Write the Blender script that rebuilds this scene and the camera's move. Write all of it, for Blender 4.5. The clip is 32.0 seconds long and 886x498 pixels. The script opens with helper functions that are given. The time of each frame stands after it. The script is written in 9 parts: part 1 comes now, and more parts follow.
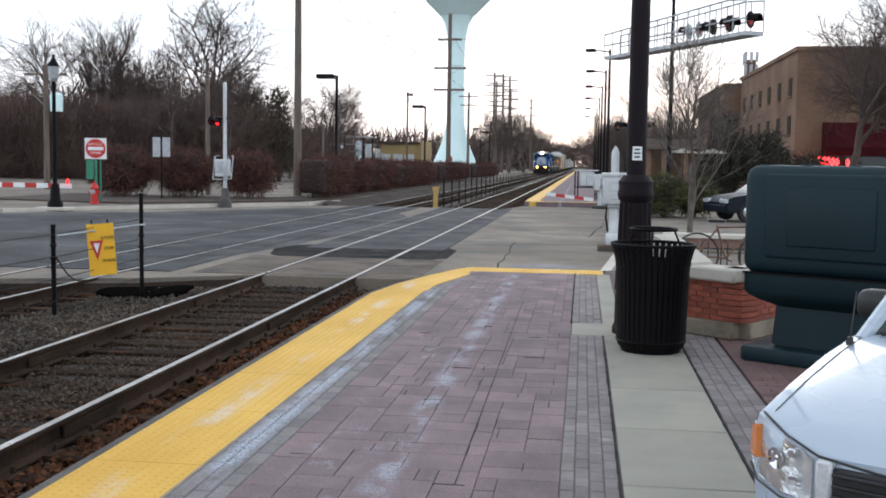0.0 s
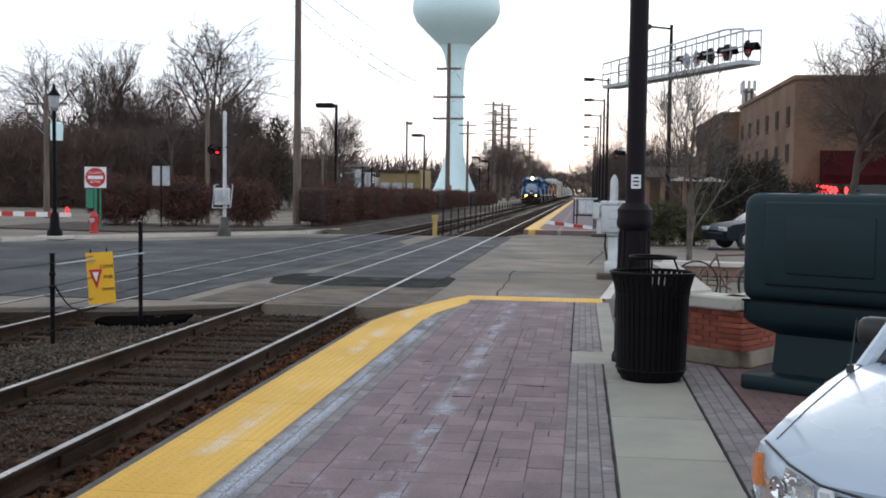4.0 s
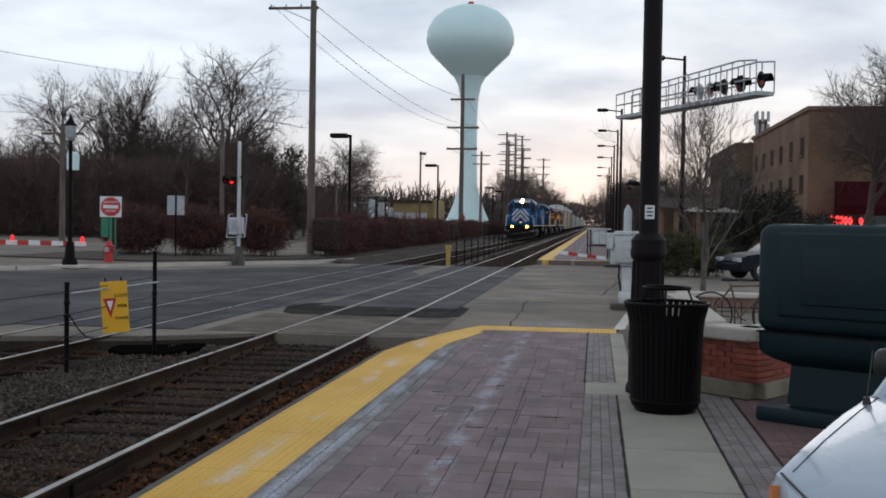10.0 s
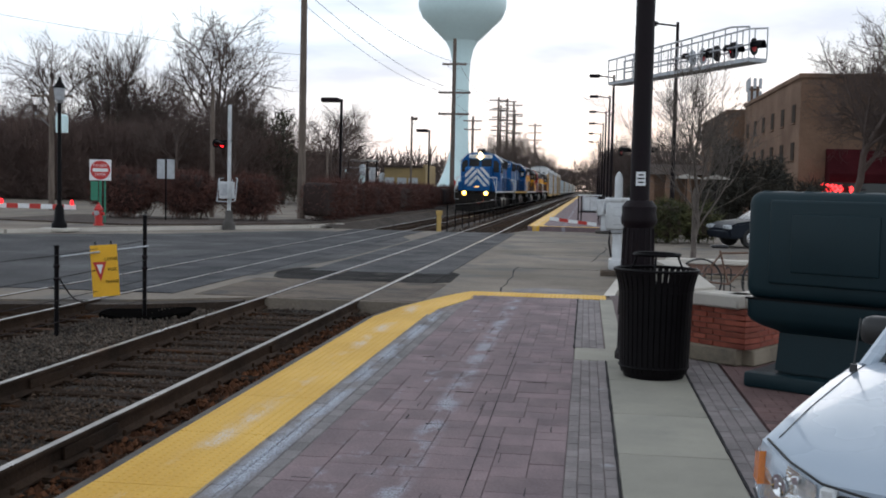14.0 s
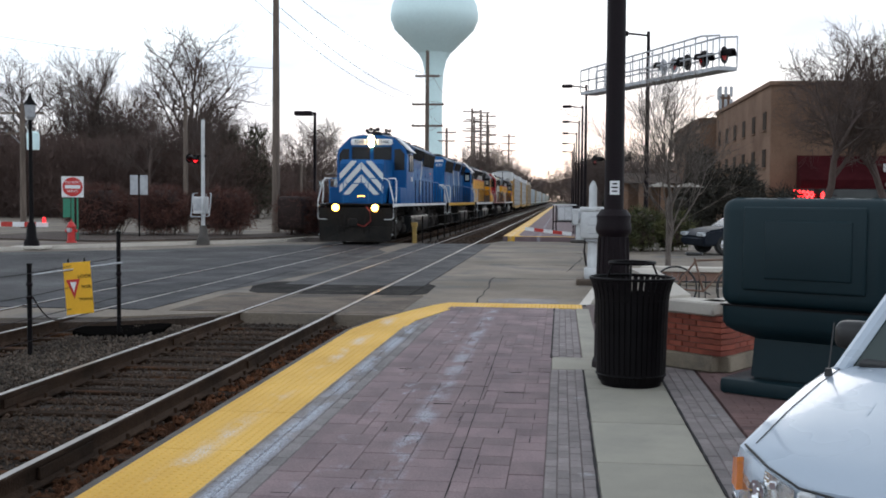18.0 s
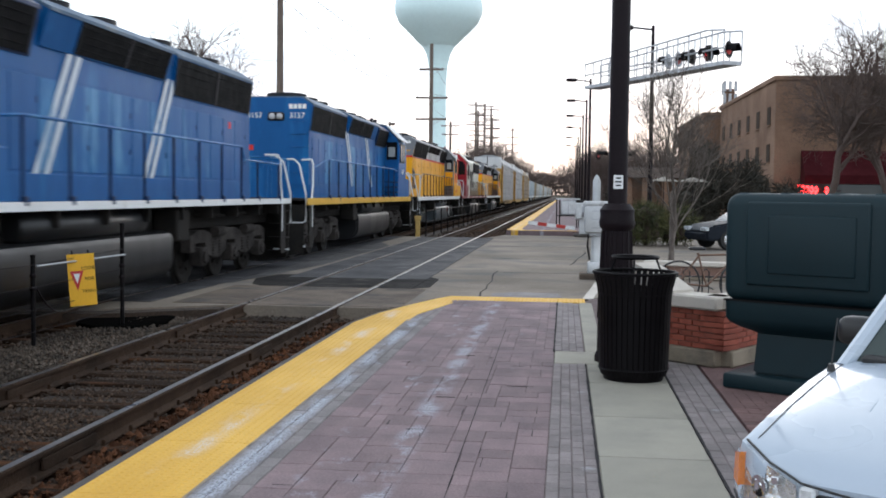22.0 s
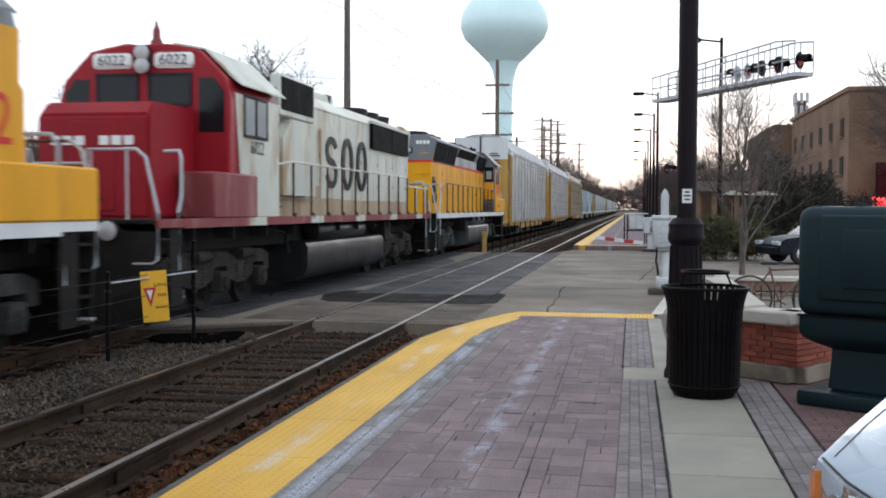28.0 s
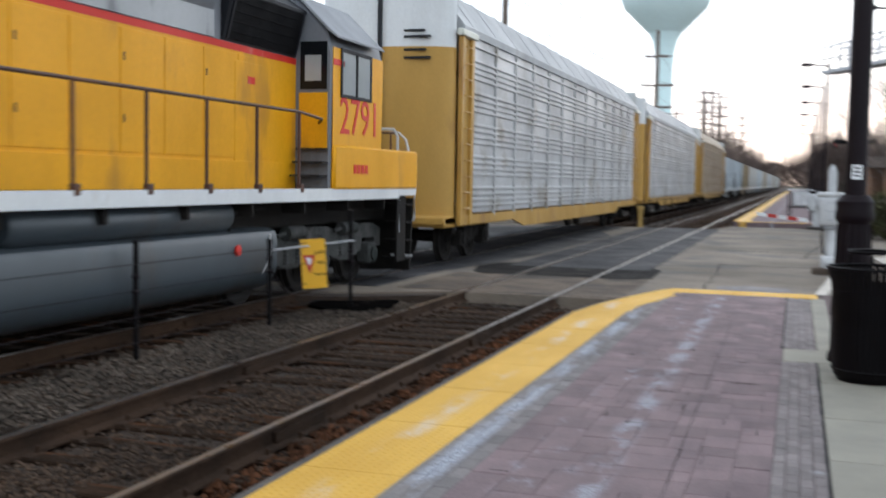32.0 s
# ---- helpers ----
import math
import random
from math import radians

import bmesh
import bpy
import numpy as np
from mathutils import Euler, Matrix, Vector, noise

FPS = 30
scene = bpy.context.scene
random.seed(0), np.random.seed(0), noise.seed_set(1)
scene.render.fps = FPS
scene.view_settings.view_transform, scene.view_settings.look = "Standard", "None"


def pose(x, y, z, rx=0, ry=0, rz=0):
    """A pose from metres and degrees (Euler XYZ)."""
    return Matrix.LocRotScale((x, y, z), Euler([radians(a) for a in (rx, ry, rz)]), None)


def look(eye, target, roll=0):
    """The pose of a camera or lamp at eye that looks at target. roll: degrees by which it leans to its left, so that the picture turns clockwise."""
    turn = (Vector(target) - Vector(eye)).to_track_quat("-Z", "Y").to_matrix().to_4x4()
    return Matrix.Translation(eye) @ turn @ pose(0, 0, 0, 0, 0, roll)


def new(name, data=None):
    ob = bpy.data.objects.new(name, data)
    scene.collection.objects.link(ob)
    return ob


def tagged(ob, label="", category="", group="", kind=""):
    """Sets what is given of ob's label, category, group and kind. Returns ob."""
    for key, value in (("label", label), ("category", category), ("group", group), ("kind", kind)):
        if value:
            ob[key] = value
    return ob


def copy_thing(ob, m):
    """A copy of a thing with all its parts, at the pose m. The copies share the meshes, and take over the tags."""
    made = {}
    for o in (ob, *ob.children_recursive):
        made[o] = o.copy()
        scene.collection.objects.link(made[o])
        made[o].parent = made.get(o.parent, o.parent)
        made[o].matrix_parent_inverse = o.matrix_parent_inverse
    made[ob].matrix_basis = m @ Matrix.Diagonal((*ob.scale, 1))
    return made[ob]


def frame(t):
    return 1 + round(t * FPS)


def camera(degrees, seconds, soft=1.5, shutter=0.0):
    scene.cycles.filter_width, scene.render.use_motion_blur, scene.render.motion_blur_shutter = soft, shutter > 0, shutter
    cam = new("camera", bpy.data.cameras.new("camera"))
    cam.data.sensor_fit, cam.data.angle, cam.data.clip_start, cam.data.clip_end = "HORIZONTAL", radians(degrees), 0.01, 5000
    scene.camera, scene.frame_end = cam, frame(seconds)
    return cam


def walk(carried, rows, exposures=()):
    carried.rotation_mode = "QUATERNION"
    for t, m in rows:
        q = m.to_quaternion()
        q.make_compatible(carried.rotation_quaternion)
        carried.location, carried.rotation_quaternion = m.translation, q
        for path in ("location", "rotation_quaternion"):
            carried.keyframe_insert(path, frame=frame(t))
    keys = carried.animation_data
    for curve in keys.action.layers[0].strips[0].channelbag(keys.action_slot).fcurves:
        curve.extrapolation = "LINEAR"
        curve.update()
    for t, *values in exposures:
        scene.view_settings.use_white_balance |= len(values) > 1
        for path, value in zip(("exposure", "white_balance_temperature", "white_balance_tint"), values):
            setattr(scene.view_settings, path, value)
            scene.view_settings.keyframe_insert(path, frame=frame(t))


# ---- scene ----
# ------------------------------------------------------------ camera
EYE = (0.0, 0.0, 1.6)
cam = camera(45.0, 32.0, soft=1.8, shutter=0.5)
# seconds, yaw to the left of the tracks, pitch, lean
ROWS = [
    (0, 7.39, -4.55, 0.85),
    (0.5, 7.46, -4.49, 0.85),
    (1, 7.47, -4.23, 0.78),
    (1.5, 7.41, -3.82, 0.80),
    (2, 7.35, -3.59, 0.78),
    (2.5, 7.41, -3.44, 0.85),
    (3, 7.44, -3.30, 0.84),
    (3.5, 7.44, -3.21, 0.81),
    (5.5, 7.14, -2.15, 0.76),
    (6, 7.39, -1.91, 0.98),
    (6.5, 7.69, -1.75, 0.92),
    (7, 7.83, -1.61, 1.04),
    (7.5, 7.86, -1.59, 0.77),
    (8, 7.84, -1.55, 0.75),
    (8.5, 7.92, -1.58, 0.87),
    (9, 8.10, -1.65, 0.74),
    (9.5, 8.18, -1.63, 0.71),
    (10, 8.11, -1.44, 0.91),
    (10.5, 8.03, -1.18, 0.93),
    (11, 7.99, -0.89, 0.85),
    (11.5, 8.05, -0.74, 0.85),
    (12, 8.01, -0.88, 0.86),
    (12.5, 8.10, -0.77, 0.81),
    (13, 8.35, -2.10, 1.78),
    (13.5, 8.23, -2.38, 1.35),
    (14, 7.58, -3.28, 1.26),
    (14.5, 6.85, -3.50, 1.11),
    (16.5, 5.59, -2.89, 0.77),
    (17, 5.87, -2.68, 0.68),
    (17.5, 6.22, -2.66, 0.49),
    (18, 6.29, -2.64, 0.41),
    (18.5, 6.38, -2.52, 0.49),
    (19, 6.35, -2.69, 0.37),
    (19.5, 6.43, -2.78, 0.87),
    (20, 6.38, -2.67, 0.71),
    (20.5, 6.47, -2.70, 0.70),
    (21, 6.53, -2.71, 0.43),
    (21.5, 6.50, -2.84, 0.88),
    (22, 6.46, -2.99, 0.68),
    (22.5, 6.53, -3.14, 0.53),
    (23, 6.96, -3.11, 0.35),
    (23.5, 7.40, -3.25, 0.36),
    (24, 7.55, -3.40, 1.03),
    (24.5, 7.35, -3.66, 0.62),
    (26.5, 6.94, -5.08, -0.00),
    (27, 8.80, -3.51, -0.08),
    (27.5, 9.56, -2.18, 0.02),
    (28, 10.04, -2.18, 0.25),
    (28.5, 10.20, -2.52, 0.67),
    (29, 10.00, -3.02, 0.82),
    (29.5, 9.83, -3.54, 1.00),
    (30, 9.64, -3.68, 1.04),
    (30.5, 9.53, -3.70, 0.96),
    (31, 9.42, -3.99, 0.97),
    (31.5, 10.42, -4.27, 1.13),
    (31.8, 15.34, -4.56, 1.10),
    (32, 18.25, -3.74, 0.98),
]
walk(cam, [(t, pose(*EYE, 90 + pitch, 0, yaw) @ pose(0, 0, 0, 0, 0, lean)) for t, yaw, pitch, lean in ROWS],
     exposures=[(0, 0.5, 6200, 10), (2, 0.4, 6200, 10), (3.5, 0.33, 6200, 10), (5.5, -0.1, 6200, 10), (7, -0.28, 6200, 10), (11, -0.44, 6200, 10), (13, -0.45, 6200, 10), (14, -0.08, 6200, 10), (16.5, 0.12, 6200, 10), (20, 0.28, 6200, 10), (22, 0.53, 6200, 10), (24, 0.55, 6200, 10), (26.5, 0.8, 6200, 10), (27, 0.75, 6200, 10), (28, 0.45, 6200, 10), (32, 0.6, 6200, 10)])

# ------------------------------------------------------------ sky and sun
def make_world():
    w = bpy.data.worlds.new("evening_sky")
    scene.world = w
    w.use_nodes = True
    nt = w.node_tree
    for n in list(nt.nodes):
        nt.nodes.remove(n)
    N, L = nt.nodes.new, nt.links.new
    sky = N("ShaderNodeTexSky")
    sky.sky_type = "NISHITA"
    sky.sun_disc = False
    sky.sun_elevation = radians(4)
    sky.sun_rotation = radians(6)
    co = N("ShaderNodeTexCoord")
    sep = N("ShaderNodeSeparateXYZ")
    L(co.outputs["Generated"], sep.inputs[0])
    # flat cloud sheets: the direction is squeezed onto a far plane
    up = N("ShaderNodeMath"); up.operation = "ADD"; up.inputs[1].default_value = 0.12
    L(sep.outputs[2], up.inputs[0])
    dx = N("ShaderNodeMath"); dx.operation = "DIVIDE"
    dy = N("ShaderNodeMath"); dy.operation = "DIVIDE"
    L(sep.outputs[0], dx.inputs[0]); L(up.outputs[0], dx.inputs[1])
    L(sep.outputs[1], dy.inputs[0]); L(up.outputs[0], dy.inputs[1])
    com = N("ShaderNodeCombineXYZ")
    L(dx.outputs[0], com.inputs[0]); L(dy.outputs[0], com.inputs[1])
    no = N("ShaderNodeTexNoise")
    no.inputs["Scale"].default_value = 1.05
    no.inputs["Detail"].default_value = 5
    no.inputs["Roughness"].default_value = 0.52
    L(com.outputs[0], no.inputs["Vector"])
    ramp = N("ShaderNodeValToRGB")
    ramp.color_ramp.elements[0].position = 0.36
    ramp.color_ramp.elements[0].color = (0.74, 0.83, 0.96, 1)
    ramp.color_ramp.elements[1].position = 0.62
    ramp.color_ramp.elements[1].color = (1.24, 1.31, 1.34, 1)
    L(no.outputs["Fac"], ramp.inputs[0])
    # warm band over the horizon where the sun went down
    hz = N("ShaderNodeMapRange")
    hz.inputs[1].default_value, hz.inputs[2].default_value = 0.0, 0.13
    hz.inputs[3].default_value, hz.inputs[4].default_value = 1.0, 0.0
    L(sep.outputs[2], hz.inputs[0])
    ah = N("ShaderNodeMapRange")
    ah.inputs[1].default_value, ah.inputs[2].default_value = 0.55, 1.0
    L(sep.outputs[1], ah.inputs[0])
    mul = N("ShaderNodeMath"); mul.operation = "MULTIPLY"
    L(hz.outputs[0], mul.inputs[0]); L(ah.outputs[0], mul.inputs[1])
    mix = N("ShaderNodeMix"); mix.data_type = "RGBA"
    mix.inputs["B"].default_value = (1.28, 1.12, 1.03, 1)
    L(mul.outputs[0], mix.inputs["Factor"]); L(ramp.outputs[0], mix.inputs["A"])
    b2 = N("ShaderNodeBackground")
    # the cloud deck is thicker and darker overhead
    dk = N("ShaderNodeMapRange")
    dk.inputs[1].default_value, dk.inputs[2].default_value = 0.42, 0.75
    dk.inputs[3].default_value, dk.inputs[4].default_value = 1.0, 0.62
    L(sep.outputs[2], dk.inputs[0])
    L(dk.outputs[0], b2.inputs[1])
    add = N("ShaderNodeAddShader")
    b1 = N("ShaderNodeBackground"); b1.inputs[1].default_value = 0.008
    L(sky.outputs[0], b1.inputs[0])
    L(mix.outputs["Result"], b2.inputs[0])
    L(b1.outputs[0], add.inputs[0]); L(b2.outputs[0], add.inputs[1])
    out = N("ShaderNodeOutputWorld")
    L(add.outputs[0], out.inputs[0])


make_world()
sun = new("sun", bpy.data.lights.new("sun", "SUN"))
sun.data.energy, sun.data.angle, sun.data.color = 0.2, radians(25), (1.0, 0.9, 0.82)
sun.matrix_world = look((6, 60, 14), (0, 0, 0))

# ------------------------------------------------------------ mesh kit
def thing(name, m, label, category, group=""):
    ob = new(name)
    ob.empty_display_size = 0.2
    ob.matrix_basis = m if isinstance(m, Matrix) else pose(*m)
    return tagged(ob, label, category, group)


def mesh_of(name, bm, mat, smooth=False):
    me = bpy.data.meshes.new(name)
    bmesh.ops.recalc_face_normals(bm, faces=bm.faces)
    bm.to_mesh(me)
    bm.free()
    for m in mat if isinstance(mat, (list, tuple)) else [mat]:
        me.materials.append(m)
    if smooth:
        for p in me.polygons:
            p.use_smooth = True
        me.set_sharp_from_angle(angle=radians(38))
    return me


def part(name, bm, mat, parent=None, label="", smooth=True, kind=""):
    ob = new(name, mesh_of(name, bm, mat, smooth))
    if parent:
        ob.parent = parent
    return tagged(ob, label, "", "", kind)


def single(name, bm, mat, label, category="", group="", kind="", smooth=True, m=None):
    ob = new(name, mesh_of(name, bm, mat, smooth))
    if m is not None:
        ob.matrix_basis = m
    return tagged(ob, label, category, group, kind)


def B():
    return bmesh.new()


def box(bm, x0, x1, y0, y1, z0, z1, bevel=0.0, m=None, seg=1):
    r = bmesh.ops.create_cube(bm, size=1.0)
    vs = r["verts"]
    for v in vs:
        v.co = Vector(((x0 + x1) / 2 + v.co.x * (x1 - x0), (y0 + y1) / 2 + v.co.y * (y1 - y0), (z0 + z1) / 2 + v.co.z * (z1 - z0)))
    if bevel:
        es = list({e for v in vs for e in v.link_edges})
        r = bmesh.ops.bevel(bm, geom=es, offset=bevel, segments=seg, affect="EDGES", profile=0.5)
        vs = list({v for f in r["faces"] for v in f.verts} | {v for v in vs if v.is_valid})
    if m is not None:
        bmesh.ops.transform(bm, matrix=m, verts=[v for v in vs if v.is_valid])
    return bm


def rod(bm, a, b, r0, r1=None, seg=8, caps=True):
    a, b = Vector(a), Vector(b)
    r1 = r0 if r1 is None else r1
    q = (b - a).to_track_quat("Z", "Y").to_matrix()
    rings = []
    for c, r in ((a, r0), (b, r1)):
        rings.append([bm.verts.new(c + q @ Vector((r * math.cos(2 * math.pi * k / seg), r * math.sin(2 * math.pi * k / seg), 0))) for k in range(seg)])
    for k in range(seg):
        j = (k + 1) % seg
        bm.faces.new((rings[0][k], rings[0][j], rings[1][j], rings[1][k]))
    if caps:
        bm.faces.new(rings[0][::-1])
        bm.faces.new(rings[1])
    return bm


def tube(bm, pts, r, seg=6):
    """A round bar along the points, mitred at the bends."""
    pts = [Vector(p) for p in pts]
    rings = []
    for i, p in enumerate(pts):
        d = (pts[min(i + 1, len(pts) - 1)] - pts[max(i - 1, 0)]).normalized()
        side = d.cross(Vector((0, 0, 1)))
        if side.length < 0.05:
            side = d.cross(Vector((0, 1, 0)))
        side.normalize()
        up = side.cross(d)
        rr = r[i] if isinstance(r, (list, tuple)) else r
        rings.append([bm.verts.new(p + rr * (math.cos(2 * math.pi * k / seg) * side + math.sin(2 * math.pi * k / seg) * up)) for k in range(seg)])
    for a, b in zip(rings, rings[1:]):
        for k in range(seg):
            j = (k + 1) % seg
            bm.faces.new((a[k], a[j], b[j], b[k]))
    bm.faces.new(rings[0][::-1])
    bm.faces.new(rings[-1])
    return bm


def lathe(bm, prof, seg=24, at=(0, 0, 0), m=None):
    """Turns the (radius, height) profile round the z axis."""
    at = Vector(at)
    rings, vs = [], []
    for r, z in prof:
        if r < 1e-5:
            ring = [bm.verts.new(at + Vector((0, 0, z)))]
        else:
            ring = [bm.verts.new(at + Vector((r * math.cos(2 * math.pi * k / seg), r * math.sin(2 * math.pi * k / seg), z))) for k in range(seg)]
        rings.append(ring)
        vs += ring
    for a, b in zip(rings, rings[1:]):
        for k in range(seg):
            j = (k + 1) % seg
            if len(a) == 1 and len(b) == 1:
                continue
            if len(a) == 1:
                bm.faces.new((a[0], b[j], b[k]))
            elif len(b) == 1:
                bm.faces.new((a[k], a[j], b[0]))
            else:
                bm.faces.new((a[k], a[j], b[j], b[k]))
    for ring in (rings[0], rings[-1]):
        if len(ring) > 1:
            bm.faces.new(ring)
    if m is not None:
        bmesh.ops.transform(bm, matrix=m, verts=vs)
    return bm


def slab(bm, outline, z0, z1, m=None):
    """An upright prism over a plan outline (x, y)."""
    lo = [bm.verts.new((x, y, z0)) for x, y in outline]
    hi = [bm.verts.new((x, y, z1)) for x, y in outline]
    bm.faces.new(lo[::-1])
    bm.faces.new(hi)
    n = len(lo)
    for k in range(n):
        j = (k + 1) % n
        bm.faces.new((lo[k], lo[j], hi[j], hi[k]))
    if m is not None:
        bmesh.ops.transform(bm, matrix=m, verts=lo + hi)
    return bm


# prism maps: plan x, y and height -> world axes
ALONG_X = Matrix(((0, 0, 1, 0), (1, 0, 0, 0), (0, 1, 0, 0), (0, 0, 0, 1)))   # outline (y, z), extruded along x
ALONG_Y = Matrix(((1, 0, 0, 0), (0, 0, 1, 0), (0, 1, 0, 0), (0, 0, 0, 1)))   # outline (x, z), extruded along y


def bars(bm, cells, z0, z1):
    for x0, x1, y0, y1 in cells:
        box(bm, x0, x1, y0, y1, z0, z1)
    return bm


FONT_MESHES = {}


def lettering(name, text, size, mat, parent, m, label="", thick=0.004):
    """Raised letters in the built-in font, as a mesh."""
    if (text, size, mat.name) in FONT_MESHES:
        ob = new(name, FONT_MESHES[text, size, mat.name])
        ob.matrix_basis = m
        if parent:
            ob.parent = parent
        return tagged(ob, label)
    cu = bpy.data.curves.new(name, "FONT")
    cu.body, cu.size, cu.align_x, cu.align_y, cu.extrude = text, size, "CENTER", "CENTER", thick
    cu.resolution_u = 2
    tmp = bpy.data.objects.new(name, cu)
    scene.collection.objects.link(tmp)
    me = bpy.data.meshes.new_from_object(tmp)
    bpy.data.objects.remove(tmp)
    me.materials.clear()
    me.materials.append(mat)
    FONT_MESHES[text, size, mat.name] = me
    ob = new(name, me)
    ob.matrix_basis = m
    if parent:
        ob.parent = parent
    return tagged(ob, label)


# ------------------------------------------------------------ materials
def mat(name, col, rough=0.7, metal=0.0, col2=None, scale=3.0, amount=0.5, fine=0.12, bump=0.15, grain=60.0, per=0.0, island=False,
        glow=0.0, spec=0.5, coat=0.0, stain=None, stain_scale=1.0, stain_at=0.62, stretch=(1, 1, 1), world=False, streaks=()):
    """Two scales of change in tone (broad patches between col and col2, fine grain), relief, and stains of a third colour."""
    m = bpy.data.materials.new(name)
    m.use_nodes = True
    nt = m.node_tree
    N, L = nt.nodes.new, nt.links.new
    bs = nt.nodes["Principled BSDF"]
    bs.inputs["Roughness"].default_value, bs.inputs["Metallic"].default_value = rough, metal
    bs.inputs["Specular IOR Level"].default_value = spec
    bs.inputs["Coat Weight"].default_value = coat
    co = N("ShaderNodeTexCoord")
    mp = N("ShaderNodeMapping")
    mp.inputs["Scale"].default_value = stretch
    geo = N("ShaderNodeNewGeometry")
    L(geo.outputs["Position"] if world else co.outputs["Object"], mp.inputs[0])
    src = mp.outputs[0]
    if per or island:
        inf = N("ShaderNodeObjectInfo")
        off = N("ShaderNodeVectorMath"); off.operation = "SCALE"
        off.inputs[0].default_value = (37.0, 17.0, 91.0)
        L(inf.outputs["Random"], off.inputs["Scale"])
        ad = N("ShaderNodeVectorMath"); ad.operation = "ADD"
        L(src, ad.inputs[0]); L(off.outputs[0], ad.inputs[1])
        src = src if world else ad.outputs[0]

    def noise_at(sc, det):
        n = N("ShaderNodeTexNoise")
        n.inputs["Scale"].default_value, n.inputs["Detail"].default_value, n.inputs["Roughness"].default_value = sc, det, 0.6
        L(src, n.inputs["Vector"])
        return n.outputs["Fac"]

    def blend(fac, a, b, mode="MIX"):
        x = N("ShaderNodeMix"); x.data_type = "RGBA"; x.blend_type = mode
        if isinstance(fac, float):
            x.inputs["Factor"].default_value = fac
        else:
            L(fac, x.inputs["Factor"])
        for k, v in (("A", a), ("B", b)):
            if isinstance(v, tuple):
                x.inputs[k].default_value = (*v, 1)
            else:
                L(v, x.inputs[k])
        return x.outputs["Result"]

    def spread(v, lo, hi, a=0.0, b=1.0):
        r = N("ShaderNodeMapRange")
        for k, q in zip((1, 2, 3, 4), (lo, hi, a, b)):
            r.inputs[k].default_value = q
        L(v, r.inputs[0])
        return r.outputs[0]

    col2 = col2 or tuple(c * (1 - 0.35 * amount) for c in col)
    broad = noise_at(scale, 4)
    c = blend(spread(broad, 0.35, 0.65), tuple(col), tuple(col2))
    small = noise_at(grain, 3)
    g = spread(small, 0.3, 0.7, 1 - fine, 1 + fine)
    cc = N("ShaderNodeCombineColor")
    for k in range(3):
        L(g, cc.inputs[k])
    c = blend(1.0, c, cc.outputs[0], "MULTIPLY")
    if per or island:
        rnd = geo.outputs["Random Per Island"] if island else inf.outputs["Random"]
        h = spread(rnd, 0, 1, 1 - (per or 0.3), 1 + (per or 0.3))
        c2 = N("ShaderNodeCombineColor")
        for k in range(3):
            L(h, c2.inputs[k])
        c = blend(1.0, c, c2.outputs[0], "MULTIPLY")
    if stain:
        amount_ = spread(noise_at(stain_scale, 6), stain_at - 0.06, stain_at + 0.08)
        sep = N("ShaderNodeSeparateXYZ")
        L(geo.outputs["Position"], sep.inputs[0])
        for sx, half, sc, at_ in streaks:
            # a trodden salt trail along the platform: broken patches inside a band
            d = N("ShaderNodeMath"); d.operation = "SUBTRACT"; d.inputs[1].default_value = sx
            L(sep.outputs[0], d.inputs[0])
            e = N("ShaderNodeMath"); e.operation = "ABSOLUTE"
            L(d.outputs[0], e.inputs[0])
            band = spread(e.outputs[0], half * 0.25, half, 1.0, 0.0)
            patch = spread(noise_at(sc, 8), at_ - 0.05, at_ + 0.10)
            pr = N("ShaderNodeMath"); pr.operation = "MULTIPLY"
            sp = N("ShaderNodeMath"); sp.operation = "MULTIPLY"
            L(patch, sp.inputs[0]); L(spread(noise_at(75.0, 2), 0.36, 0.60, 0.2, 0.95), sp.inputs[1])
            L(band, pr.inputs[0]); L(sp.outputs[0], pr.inputs[1])
            mx = N("ShaderNodeMath"); mx.operation = "MAXIMUM"
            L(pr.outputs[0], mx.inputs[0]); L(amount_, mx.inputs[1])
            amount_ = mx.outputs[0]
        c = blend(amount_, c, tuple(stain))
    L(c, bs.inputs["Base Color"])
    r2 = spread(broad, 0.3, 0.7, max(rough - 0.1, 0.03), min(rough + 0.1, 1))
    L(r2, bs.inputs["Roughness"])
    if bump:
        bp = N("ShaderNodeBump")
        bp.inputs["Strength"].default_value, bp.inputs["Distance"].default_value = bump, 0.02
        L(small, bp.inputs["Height"])
        L(bp.outputs[0], bs.inputs["Normal"])
    if glow:
        bs.inputs["Emission Color"].default_value = (*col, 1)
        bs.inputs["Emission Strength"].default_value = glow
    return m


def lit(name, col, strength):
    m = bpy.data.materials.new(name)
    m.use_nodes = True
    bs = m.node_tree.nodes["Principled BSDF"]
    bs.inputs["Base Color"].default_value = (*col, 1)
    bs.inputs["Emission Color"].default_value = (*col, 1)
    bs.inputs["Emission Strength"].default_value = strength
    return m


def glass_mat(name, tint, rough=0.05, ior=1.45):
    m = bpy.data.materials.new(name)
    m.use_nodes = True
    bs = m.node_tree.nodes["Principled BSDF"]
    bs.inputs["Base Color"].default_value = (*tint, 1)
    bs.inputs["Roughness"].default_value = rough
    bs.inputs["Transmission Weight"].default_value = 0.9
    bs.inputs["IOR"].default_value = ior
    return m


